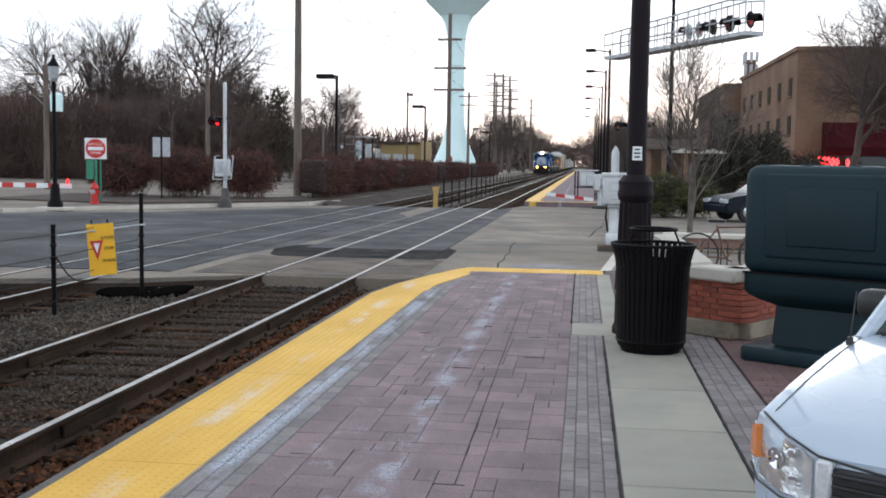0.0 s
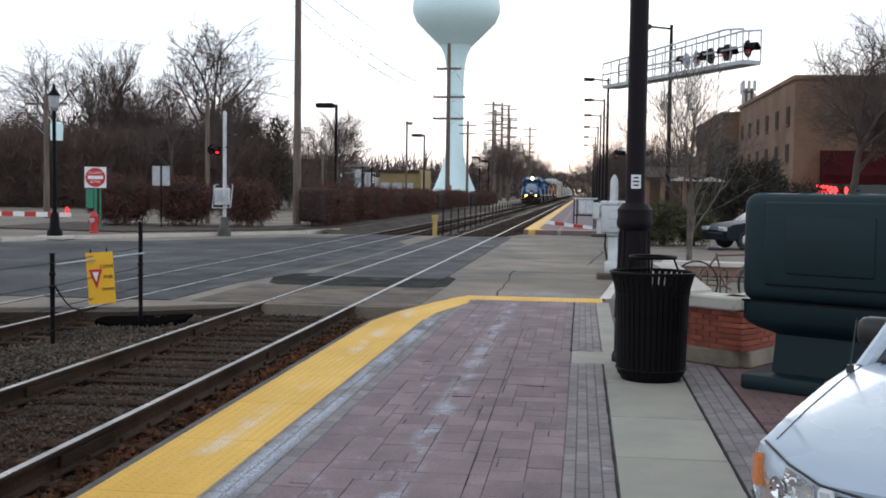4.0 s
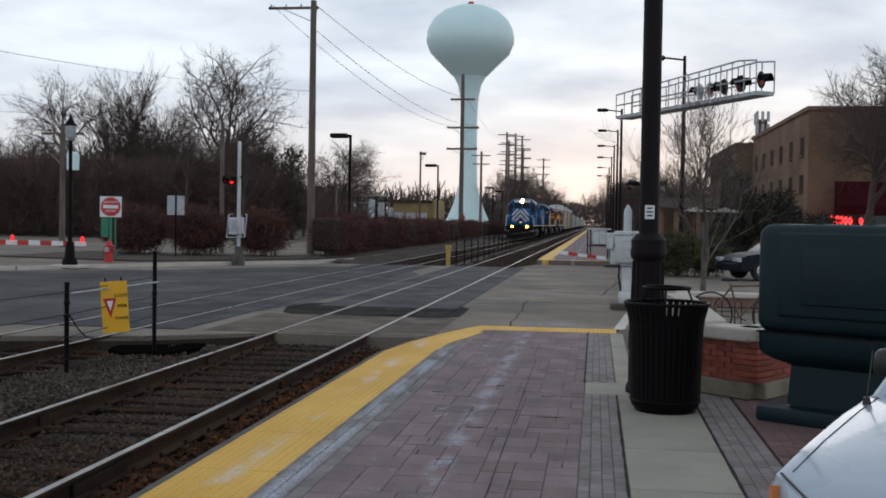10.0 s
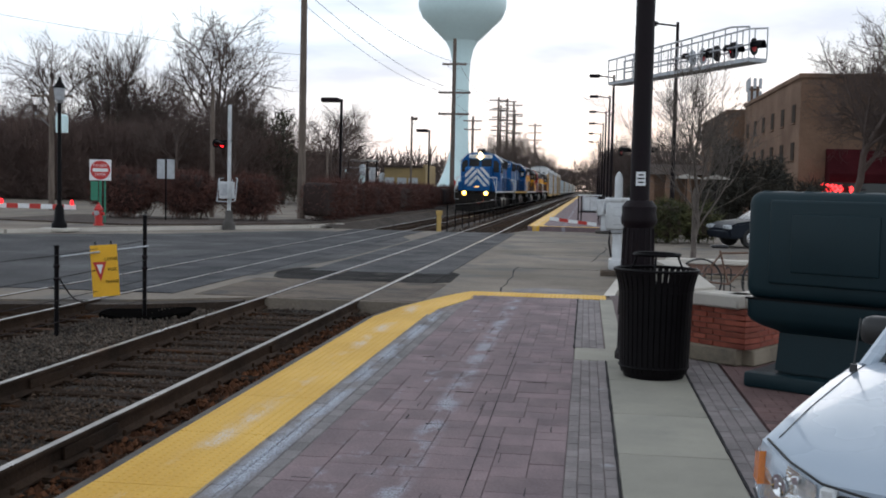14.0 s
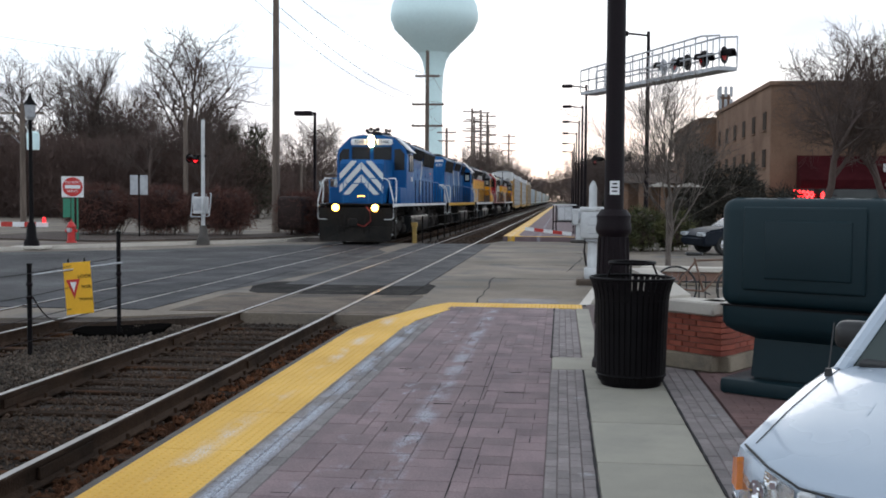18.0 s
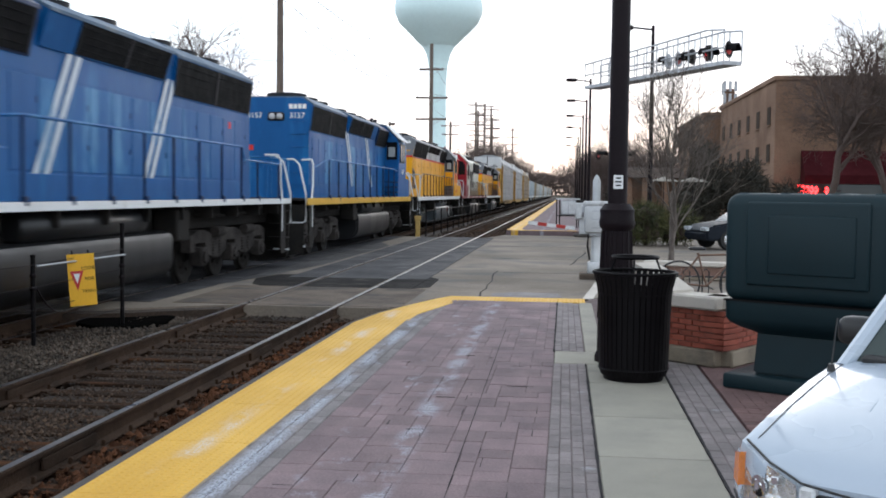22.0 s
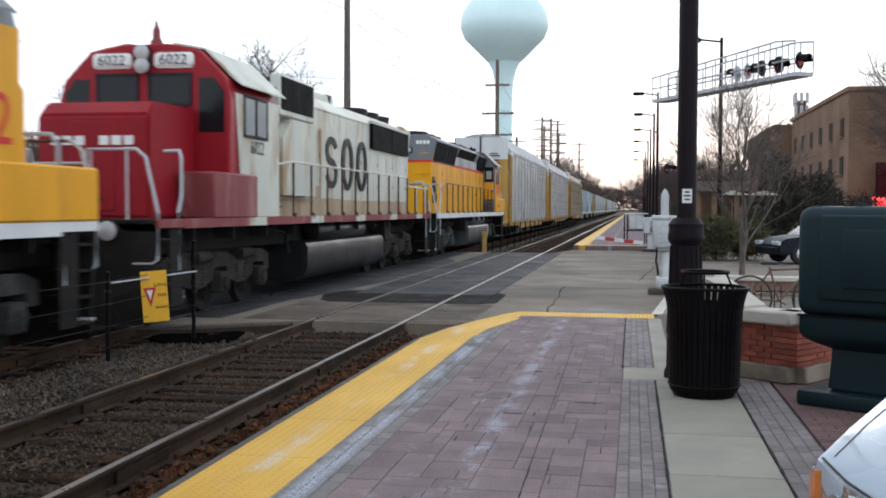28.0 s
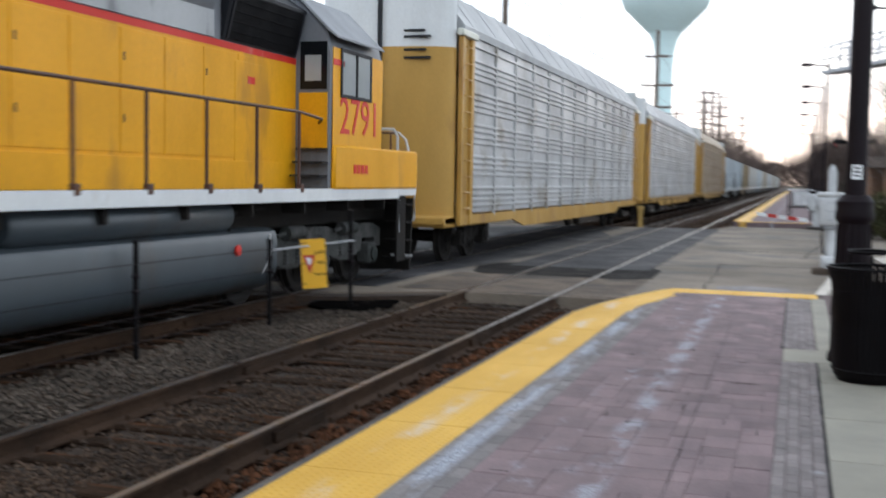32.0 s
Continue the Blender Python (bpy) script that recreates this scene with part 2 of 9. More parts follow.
M_GROUND = mat("earth", (0.15, 0.12, 0.085), 0.95, col2=(0.10, 0.085, 0.06), scale=0.3, grain=25, fine=0.3, bump=0.5)
M_MULCH = mat("mulch", (0.075, 0.05, 0.038), 0.95, col2=(0.04, 0.028, 0.022), scale=2, grain=40, fine=0.4, bump=0.8)
M_BALLAST = mat("ballast", (0.042, 0.025, 0.0155), 0.95, col2=(0.021, 0.013, 0.008), scale=0.9, grain=28, fine=0.45, bump=1.0, stain=(0.03, 0.025, 0.021), stain_scale=0.7)
M_STONE = mat("ballast_stone", (0.074, 0.045, 0.028), 0.92, col2=(0.025, 0.0155, 0.010), scale=0.8, world=True, grain=80, fine=0.2, island=True, per=0.65, bump=0.4)
M_GRAVEL = mat("pale_gravel", (0.112, 0.086, 0.066), 0.92, col2=(0.045, 0.034, 0.026), scale=0.8, world=True, grain=80, fine=0.2, island=True, per=0.6, bump=0.4)
M_RUST = mat("rail_rust", (0.052, 0.029, 0.017), 0.85, 0.0, spec=0.15, col2=(0.024, 0.0145, 0.0095), scale=1.5, grain=50, fine=0.3, bump=0.4)
M_STEEL = mat("rail_head", (0.30, 0.272, 0.255), 0.33, 1.0, scale=3, fine=0.06, bump=0.02)
M_TIE = mat("tie_wood", (0.036, 0.021, 0.013), 0.95, spec=0.1, col2=(0.018, 0.011, 0.007), scale=2.5, grain=30, fine=0.35, per=0.3, bump=0.9, stretch=(0.4, 3, 3), stain=(0.105, 0.045, 0.02), stain_scale=1.6, stain_at=0.60)
M_ASPHALT = mat("asphalt", (0.048, 0.046, 0.049), 0.7, spec=0.22, col2=(0.030, 0.029, 0.031), scale=0.35, grain=90, fine=0.25, bump=0.5, stain=(0.095, 0.095, 0.098), stain_scale=0.5, stain_at=0.62)
M_ROADCON = mat("road_concrete", (0.225, 0.186, 0.146), 0.85, spec=0.35, col2=(0.145, 0.120, 0.096), scale=0.3, grain=30, fine=0.22, bump=0.3, stain=(0.12, 0.108, 0.098), stain_scale=0.55, stain_at=0.56)
M_PANEL = mat("crossing_panel", (0.044, 0.043, 0.048), 0.7, spec=0.16, col2=(0.026, 0.027, 0.031), scale=0.7, grain=60, fine=0.25, bump=0.4, stain=(0.085, 0.085, 0.09), stain_scale=0.8, stain_at=0.62)
M_TAR = mat("fresh_tar", (0.022, 0.020, 0.019), 0.9, spec=0.1, col2=(0.013, 0.012, 0.012), scale=1.2, grain=50, fine=0.35, bump=0.5, stain=(0.06, 0.054, 0.048), stain_scale=1.1, stain_at=0.64)
M_CONC = mat("walk_concrete", (0.335, 0.312, 0.258), 0.88, col2=(0.27, 0.255, 0.217), scale=1.1, grain=120, fine=0.1, bump=0.2, per=0.07, stain=(0.22, 0.21, 0.185), stain_scale=1.6, stain_at=0.66, world=True)
M_DIRTCON = mat("dirty_concrete", (0.14, 0.104, 0.076), 0.92, col2=(0.075, 0.056, 0.043), scale=1.1, grain=40, fine=0.3, bump=0.6, stain=(0.05, 0.042, 0.036), stain_scale=0.9, stain_at=0.58)
M_EDGE = mat("edge_concrete", (0.10, 0.09, 0.082), 0.9, col2=(0.06, 0.054, 0.05), scale=1.5, grain=60, fine=0.2, bump=0.4)
M_YELLOW = mat("tactile_yellow", (0.70, 0.40, 0.035), 0.65, col2=(0.60, 0.335, 0.035), scale=1.8, grain=90, fine=0.1, bump=0.15, stain=(0.62, 0.54, 0.44), stain_scale=3.2, stain_at=0.80, world=True, stretch=(1, 0.35, 1), streaks=((-2.25, 0.12, 3.0, 0.54),))
M_PAVER = mat("paver", (0.212, 0.150, 0.158), 0.88, col2=(0.162, 0.120, 0.129), scale=2.5, grain=70, fine=0.16, per=0.15, bump=0.35, stain=(0.37, 0.385, 0.44), stain_scale=6.0, stain_at=0.78, world=True, stretch=(1, 0.5, 1), streaks=((-0.98, 0.115, 4.5, 0.49), (-1.30, 0.28, 6.0, 0.63), (-0.62, 0.4, 5.0, 0.71)))
M_GREYPAVER = mat("grey_paver", (0.235, 0.204, 0.202), 0.9, col2=(0.175, 0.152, 0.152), scale=3, grain=80, fine=0.15, per=0.12, bump=0.3, stain=(0.42, 0.43, 0.46), stain_scale=2.5, stain_at=0.70, world=True)
M_SALTPAVER = mat("salted_paver", (0.225, 0.205, 0.205), 0.9, col2=(0.165, 0.15, 0.15), scale=3, grain=80, fine=0.15, per=0.15, bump=0.3, stain=(0.43, 0.47, 0.56), stain_scale=5.0, stain_at=0.70, world=True, stretch=(1, 0.35, 1), streaks=((-1.84, 0.10, 3.5, 0.48),))
M_JOINT = mat("joint_sand", (0.125, 0.09, 0.088), 0.95, scale=6, grain=90, fine=0.25, bump=0.3)
M_REDPAVER = mat("red_paver", (0.175, 0.10, 0.095), 0.9, col2=(0.13, 0.078, 0.075), scale=3, grain=80, fine=0.15, per=0.25, bump=0.3)
M_BRICK = mat("wall_brick", (0.34, 0.085, 0.05), 0.85, col2=(0.25, 0.062, 0.04), scale=7, grain=90, fine=0.15, per=0.22, bump=0.35)
M_MORTAR = mat("mortar", (0.22, 0.13, 0.10), 0.9, scale=5, grain=90, bump=0.3)
M_CAST = mat("cast_stone", (0.58, 0.53, 0.47), 0.8, col2=(0.48, 0.44, 0.39), scale=1.5, grain=90, fine=0.08, bump=0.15, stain=(0.34, 0.31, 0.27), stain_scale=2.0, stain_at=0.66)
M_BASESTONE = mat("base_stone", (0.30, 0.25, 0.185), 0.9, col2=(0.20, 0.165, 0.125), scale=2.5, grain=80, fine=0.15, bump=0.3, stain=(0.12, 0.10, 0.08), stain_scale=3, stain_at=0.6)
M_BLACK = mat("black_paint", (0.003, 0.0024, 0.003), 0.52, 0.0, spec=0.10, col2=(0.006, 0.0048, 0.0055), scale=3, grain=80, fine=0.15, bump=0.08)
M_IRON = mat("brown_black_iron", (0.0068, 0.0038, 0.0056), 0.55, spec=0.15, col2=(0.011, 0.0065, 0.0085), scale=3, grain=60, fine=0.2, bump=0.15)
M_DARKJOINT = mat("dark_joint", (0.042, 0.040, 0.042), 0.95, spec=0.1, scale=8, grain=60, fine=0.3, bump=0.5)
M_GREEN = mat("green_plastic", (0.0045, 0.0170, 0.0225), 0.5, spec=0.24, col2=(0.0065, 0.021, 0.027), scale=1.2, grain=140, fine=0.1, bump=0.12)
M_GALV = mat("galvanised", (0.46, 0.47, 0.49), 0.5, 0.6, col2=(0.36, 0.37, 0.39), scale=5, grain=60, fine=0.12, bump=0.08)
M_SILVER = mat("silver_paint", (0.58, 0.59, 0.60), 0.45, 0.25, col2=(0.44, 0.45, 0.46), scale=2.5, grain=60, fine=0.1, bump=0.08, stain=(0.27, 0.25, 0.23), stain_scale=3, stain_at=0.66)
M_WHITE = mat("white_paint", (0.76, 0.77, 0.78), 0.45, scale=2, amount=0.25, fine=0.05, bump=0.04)
M_RED = mat("red_paint", (0.52, 0.025, 0.022), 0.45, scale=3, amount=0.3, fine=0.06, bump=0.05)
M_SIGNYEL = mat("sign_yellow", (0.83, 0.44, 0.015), 0.5, scale=3, amount=0.15, fine=0.05, bump=0.03)
M_SIGNGREEN = mat("sign_green", (0.03, 0.20, 0.12), 0.5, scale=3, amount=0.2, fine=0.06, bump=0.04)
M_WOODPOLE = mat("pole_wood", (0.17, 0.13, 0.105), 0.92, col2=(0.11, 0.085, 0.07), scale=2, grain=40, fine=0.25, bump=0.6, stretch=(4, 4, 0.4))
M_BARK = mat("bark", (0.088, 0.072, 0.062), 0.95, col2=(0.055, 0.045, 0.04), scale=2, grain=30, fine=0.3, bump=0.6)
M_BARKDARK = mat("bark_far", (0.112, 0.080, 0.068), 0.95, col2=(0.074, 0.053, 0.046), scale=0.5, grain=6, fine=0.2, bump=0.0)
M_BRUSH = mat("brush_twigs", (0.118, 0.075, 0.062), 0.95, col2=(0.072, 0.046, 0.040), scale=0.35, grain=5, fine=0.2, bump=0.0)
M_PALEBARK = mat("bark_pale", (0.15, 0.122, 0.105), 0.9, col2=(0.09, 0.075, 0.065), scale=4, grain=40, fine=0.25, bump=0.4)
M_HEDGE = mat("hedge_twig", (0.115, 0.042, 0.03), 0.95, col2=(0.07, 0.032, 0.026), scale=1.5, grain=12, fine=0.35, bump=0.0, island=True, per=0.4)
M_EVERGREEN = mat("evergreen", (0.034, 0.036, 0.020), 0.9, col2=(0.05, 0.042, 0.024), scale=2, grain=15, fine=0.3, bump=0.0, island=True, per=0.4)
M_SHRUB = mat("yellow_green_shrub", (0.085, 0.080, 0.024), 0.9, col2=(0.035, 0.042, 0.016), scale=2, grain=15, fine=0.3, bump=0.0, island=True, per=0.5)
M_YEW = mat("dark_evergreen", (0.022, 0.022, 0.016), 0.95, col2=(0.032, 0.026, 0.018), scale=1, grain=15, fine=0.3, bump=0.0, island=True, per=0.4)
M_TOWER = mat("tower_paint", (0.72, 0.89, 0.90), 0.5, col2=(0.67, 0.85, 0.86), scale=0.12, grain=2, fine=0.03, bump=0.0)
M_BUILDING = mat("tan_brick", (0.225, 0.140, 0.096), 0.9, spec=0.2, col2=(0.155, 0.096, 0.066), scale=0.25, grain=9, fine=0.2, bump=0.1)
M_WIRE = mat("wire", (0.03, 0.03, 0.03), 0.6, bump=0)
M_REDLAMP = lit("red_lamp", (1.0, 0.015, 0.02), 2.2)

# ------------------------------------------------------------ ground, road, tracks
RAIL_Z, NEAR, FAR = -0.20, -4.31, -8.10
GAUGE = 0.755
CROSS_0, CROSS_1 = 16.55, 44.0


def ground():
    single("ground", slab(B(), [(-1500, -300), (1500, -300), (1500, 3000), (-1500, 3000)], -0.9, -0.5), M_GROUND, "bare winter earth and grass", kind="structure")
    single("ballast_bed", slab(B(), [(-11.2, -40), (-2.7, -40), (-2.7, 700), (-11.2, 700)], -0.6, -0.425), M_BALLAST, "dark brown crushed stone track bed", kind="structure")
    # the street over the tracks, with its flared corner
    road = [(-90, 4), (-11.2, 12.0), (-10.6, 14.4), (-6.7, 15.6), (-5.25, 16.5), (-2.72, 16.5), (-2.3, 16.9), (0.45, 16.9), (3, 18), (9, 20), (40, 21), (90, 22),
            (90, 36), (40, 36), (9, 38), (4.0, 47.2), (-2.6, 47.2), (-3.2, 44.0), (-10.4, 44.0), (-11.3, 43.4), (-13.6, 40.6), (-16, 37.4), (-19, 33), (-25, 30), (-90, 26)]
    single("road", slab(B(), road, -0.55, -0.215), M_ROADCON, "worn grey concrete street over the tracks", kind="structure")
    bm = B()
    slab(bm, [(-90, 8), (-11.2, 13.5), (-10.2, 15.0), (-9.2, 17.2), (-6.5, 20.5), (-5.95, 26), (-5.9, 36), (-7.5, 41.5), (-11.0, 41.0), (-14.4, 35.8), (-19.2, 32), (-25, 28.6), (-90, 24)], -0.5, -0.211)
    single("asphalt_lane", bm, M_ASPHALT, "worn blue-grey asphalt street lane", kind="structure")
    # dark crossing strips beside and between the rails
    for c, name in ((NEAR, "near"), (FAR, "far")):
        bm, tar = B(), B()
        y0 = 19.9 if c == NEAR else 16.6
        for x0, x1 in ((-GAUGE + 0.095, GAUGE - 0.095), (-GAUGE - 0.72, -GAUGE - 0.045), (GAUGE + 0.045, GAUGE + 0.72)):
            n = 11
            for k in range(n):
                a = y0 + (43.6 - y0) * k / n
                b = y0 + (43.6 - y0) * (k + 1) / n
                box(tar if c == NEAR and k == 0 else bm, c + x0, c + x1, a + 0.006, b - 0.006, -0.5, -0.203 + 0.002 * random.random())
        single("crossing_strip", bm, M_PANEL, "dark asphalt crossing panels between the rails", kind="structure", smooth=False)
        if c == NEAR:
            single("asphalt_patch", tar, M_TAR, "near-black tar patch across the near rails", kind="structure", smooth=False)
    # pale panels at the platform end of the near crossing
    bm = B()
    for x0, x1 in ((-GAUGE + 0.095, GAUGE - 0.095), (-GAUGE - 1.2, -GAUGE - 0.045), (GAUGE + 0.045, GAUGE + 1.0)):
        box(bm, NEAR + x0, NEAR + x1, 16.6, 19.89, -0.5, -0.204, 0.01)
    single("crossing_slab", bm, M_DIRTCON, "brown stained concrete slabs at the crossing edge", kind="structure", smooth=False)
    # dirt heaped against the near edge of the street
    single("dirt_bank", slab(B(), [(-11.2, 11.6), (-10.5, 14.0), (-6.6, 15.2), (-5.35, 16.1), (-5.35, 16.44), (-6.72, 15.57), (-10.62, 14.37), (-11.2, 11.98)], -0.5, -0.245), M_BALLAST, "dark dirt heaped against the street edge", kind="structure")
    # worn paint and patches on the street
    bm = B()
    for x0, x1, y0, y1 in ((-1.6, 2.5, 24.66, 24.72), (-2.0, 1.2, 30.0, 30.05), (-2.6, 3.0, 37.0, 37.06)):
        box(bm, x0, x1, y0, y1, -0.4, -0.2125)
    single("road_joint", bm, M_ASPHALT, "dark sealed joints in the street", kind="structure", smooth=False)
    single("salt_stain", slab(B(), [(-1.25, 18.9), (-0.5, 18.7), (0.0, 18.95), (-0.1, 19.6), (-0.8, 19.8), (-1.3, 19.4)], -0.3, -0.2118), M_SALTPAVER, "pale dried salt stain on the street", kind="structure")
    # cracks that wander over the slabs, and darker patches of newer asphalt
    rng = random.Random(77)
    for x, y, dx, dy, n in ((-1.55, 17.4, 0.05, 0.75, 10), (0.15, 27.5, 0.05, 1.2, 8)):
        bm, pts = B(), []
        for _ in range(n):
            pts.append((x, y))
            x, y = x + dx * rng.uniform(-1.5, 3.0), y + dy * rng.uniform(0.5, 1.4)
        for (ax, ay), (bx, by) in zip(pts, pts[1:]):
            w = rng.uniform(0.008, 0.022)
            slab(bm, [(ax - w, ay), (ax + w, ay), (bx + w, by + 0.01), (bx - w, by + 0.01)], -0.3, -0.2122)
        single("road_crack", bm, M_DARKJOINT, "dark wandering crack in the street", kind="structure", smooth=False)
    for outline in ([(-2.83, 20.0), (-2.55, 20.3), (-2.6, 22.3), (-2.83, 22.8)], [(-5.79, 20.0), (-5.79, 22.9), (-6.2, 22.7), (-6.35, 21.6), (-6.05, 20.3)]):
        single("asphalt_patch", slab(B(), outline, -0.4, -0.2096), M_TAR, "dark patch of newer asphalt by the track", kind="structure", smooth=False)
    # far-side corner: kerb and pavement with the planting bed
    walk_ = [(-90, 26.2), (-25, 30.2), (-19.1, 33.2), (-16.15, 37.6), (-13.7, 40.8), (-11.5, 43.5), (-10.9, 47), (-10.9, 300), (-90, 300)]
    single("pavement_corner", slab(B(), walk_, -0.6, -0.09), M_ROADCON, "pale concrete pavement and car park behind the kerb", kind="structure")
    bm = B()
    pts = walk_[:7]
    for (ax, ay), (bx, by) in zip(pts, pts[1:]):
        d = Vector((bx - ax, by - ay, 0))
        n = Vector((d.y, -d.x, 0)).normalized() * 0.16
        slab(bm, [(ax, ay), (bx, by), (bx + n.x, by + n.y), (ax + n.x, ay + n.y)], -0.6, -0.085)
    single("kerb", bm, M_CAST, "pale concrete kerb round the corner", kind="structure", smooth=False)
    bm = B()
    rng = random.Random(12)
    line = [(-10.35 + rng.uniform(-0.12, 0.12), 44.2 + 2.4 * k) for k in range(33)]
    hi = [bm.verts.new((-11.0, y, -0.075)) for x, y in line]
    mid = [bm.verts.new((x - 0.3, y, -0.16 + rng.uniform(-0.05, 0.03))) for x, y in line]
    lo = [bm.verts.new((x + 0.45, y, -0.46)) for x, y in line]
    for up_, dn in ((hi, mid), (mid, lo)):
        for k in range(32):
            bm.faces.new((up_[k], up_[k + 1], dn[k + 1], dn[k]))
    single("dirt_slope", bm, M_BALLAST, "brown dirt slope between the hedge and the track", kind="structure")
    single("planting_bed", slab(B(), [(-24, 40.2), (-17.2, 38.6), (-14.3, 41.4), (-12.0, 44.4), (-11.1, 48), (-11.0, 120), (-12.6, 120), (-12.9, 52), (-14, 47.5), (-24, 48.5)], -0.5, -0.03), M_MULCH, "dark mulch planting bed under the hedge", kind="structure")


ground()


def rail_profile(bm, x, y0, y1):
    pro = [(-0.07, -0.17), (0.07, -0.17), (0.07, -0.155), (0.012, -0.13), (0.010, -0.045), (0.036, -0.036), (0.037, -0.012), (0.030, -0.002),
           (-0.030, -0.002), (-0.037, -0.012), (-0.036, -0.036), (-0.010, -0.045), (-0.012, -0.13), (-0.07, -0.155)]
    slab(bm, [(x + a, RAIL_Z + b) for a, b in pro], y0, y1, ALONG_Y)


def tracks():
    tie_mesh = []
    for k in range(3):
        bm = B()
        box(bm, -1.3, 1.3, -0.11, 0.11, -0.17, 0.0, 0.012)
        for v in bm.verts:
            v.co += Vector((0, 0.012, 0.006)) * noise.noise(v.co * 3 + Vector((k * 9, 0, 0)))
        tie_mesh.append(mesh_of("tie", bm, M_TIE))
    plate_mesh = mesh_of("tie_plate", box(B(), -0.14, 0.14, -0.09, 0.09, 0, 0.018, 0.004), M_RUST)
    spike_mesh = mesh_of("spike", box(B(), -0.014, 0.014, -0.014, 0.014, 0, 0.05, 0.004), M_RUST)
    for c, label in ((NEAR, "rusty railway track beside the platform"), (FAR, "second railway track that carries the train")):
        root = thing("railway_track", (c, 0, 0), label, "railway track", "tracks")
        for s in (-1, 1):
            bm = B()
            rail_profile(bm, s * GAUGE, -40, 700)
            part("rail", bm, M_RUST, root, smooth=False)
            part("rail_head", box(B(), s * GAUGE - 0.029, s * GAUGE + 0.029, -40, 700, RAIL_Z - 0.004, RAIL_Z, 0.0), M_STEEL, root, "bright worn running surface", smooth=False)
        y = -3.0
        far = B()
        while y < 330:
            if not (CROSS_0 - 0.3 < y < CROSS_1):
                if 2.5 < y < CROSS_0:
                    t = new("tie", random.choice(tie_mesh))
                    t.parent = root
                    t.matrix_basis = pose(random.uniform(-0.05, 0.05), y + random.uniform(-0.02, 0.02), -0.362 + random.uniform(-0.012, 0.006), 0, 0, random.uniform(-1.2, 1.2))
                    for s in (-1, 1):
                        p = new("tie_plate", plate_mesh)
                        p.parent = root
                        p.matrix_basis = pose(s * GAUGE, y, -0.372)
                        for d in (-0.09, 0.09):
                            q = new("spike", spike_mesh)
                            q.parent = root
                            q.matrix_basis = pose(s * GAUGE + d, y + 0.05 * (1 if d > 0 else -1), -0.358)
                else:
                    box(far, -1.3, 1.3, y - 0.11, y + 0.11, -0.5, -0.362)
            y += 0.535 * random.uniform(0.97, 1.03)
        part("tie_run", far, M_TIE, root, kind="stuff", smooth=False)
        # joint bars on the near rails
        for s, yy in ((-1, 9.6), (1, 7.3), (-1, 13.9), (1, 12.2)):
            bm = B()
            for d in (-0.03, 0.03):
                box(bm, s * GAUGE + d - 0.012, s * GAUGE + d + 0.012, yy - 0.42, yy + 0.42, RAIL_Z - 0.135, RAIL_Z - 0.05, 0.004)
            part("joint_bar", bm, M_RUST, root)


tracks()


def stones(patches, material, label, seed, lift=0.0):
    """Loose crushed stone, as many small many-sided pieces in one mesh."""
    rng = np.random.default_rng(seed)
    base = np.array([(1, 0, 0), (-1, 0, 0), (0, 1, 0), (0, -1, 0), (0, 0, 1), (0, 0, -1)], float)
    tri = np.array([(0, 2, 4), (2, 1, 4), (1, 3, 4), (3, 0, 4), (2, 0, 5), (1, 2, 5), (3, 1, 5), (0, 3, 5)])
    vs, fs, n = [], [], 0
    for count, x0, x1, y0, y1, size in patches:
        for _ in range(count):
            x, y = rng.uniform(x0, x1), rng.uniform(y0, y1)
            if min(abs(abs(x - NEAR) - GAUGE), abs(abs(x - FAR) - GAUGE)) < 0.1:
                continue
            if y > 14.2 and x < -6.0 and y > 15.4 + 0.3 * (x + 6.7):
                continue
            s = size * rng.uniform(0.5, 1.25)
            z = -0.412 + lift + rng.uniform(-0.01, 0.040)
            if abs(x - NEAR) < 0.62:
                z += 0.012
            if abs(x + 6.2) < 0.75:
                z += 0.06 * (1 - abs(x + 6.2) / 0.75)
            a = rng.uniform(0, 6.28)
            c, d = math.cos(a), math.sin(a)
            p = base * (s * rng.uniform(0.7, 1.3, (6, 3)).mean(1))[:, None] * rng.uniform(0.6, 1.3, 3)
            p = np.stack([p[:, 0] * c - p[:, 1] * d, p[:, 0] * d + p[:, 1] * c, p[:, 2] + 0.3 * p[:, 0]], 1) + (x, y, z)
            vs.append(p)
            fs.append(tri + n)
            n += 6
    me = bpy.data.meshes.new("ballast_stones")
    me.from_pydata(np.concatenate(vs).tolist(), [], np.concatenate(fs).tolist())
    me.materials.append(material)
    tagged(new("ballast_stones", me), label, "gravel", "", "stuff")


stones(((15000, -11.0, -2.75, 3.5, 16.4, 0.020), (12000, -5.5, -3.1, 4, 16.4, 0.016), (7000, -11.0, -2.75, 44, 90, 0.05)), M_STONE, "loose brown crushed stone between the ties", 5)
stones(tuple((rng_.randint(120, 330), x - 0.28, x + 0.28, y - 0.4, y + 0.4, 0.019) for rng_ in (random.Random(31),) for x, y in ((rng_.uniform(-4.75, -3.85), rng_.uniform(4.5, 8.6)) for _ in range(13))), M_STONE, "brown crushed stone spilt over the ties", 7, 0.024)
stones(((13000, -7.0, -5.35, 5, 16.2, 0.021),), M_GRAVEL, "pale grey gravel between the two tracks", 6)
M_RUSTDIRT = mat("rusty_dirt", (0.105, 0.043, 0.020), 0.95, spec=0.1, col2=(0.045, 0.023, 0.014), scale=1.6, world=True, grain=60, fine=0.3, island=True, per=0.6, bump=0.4)
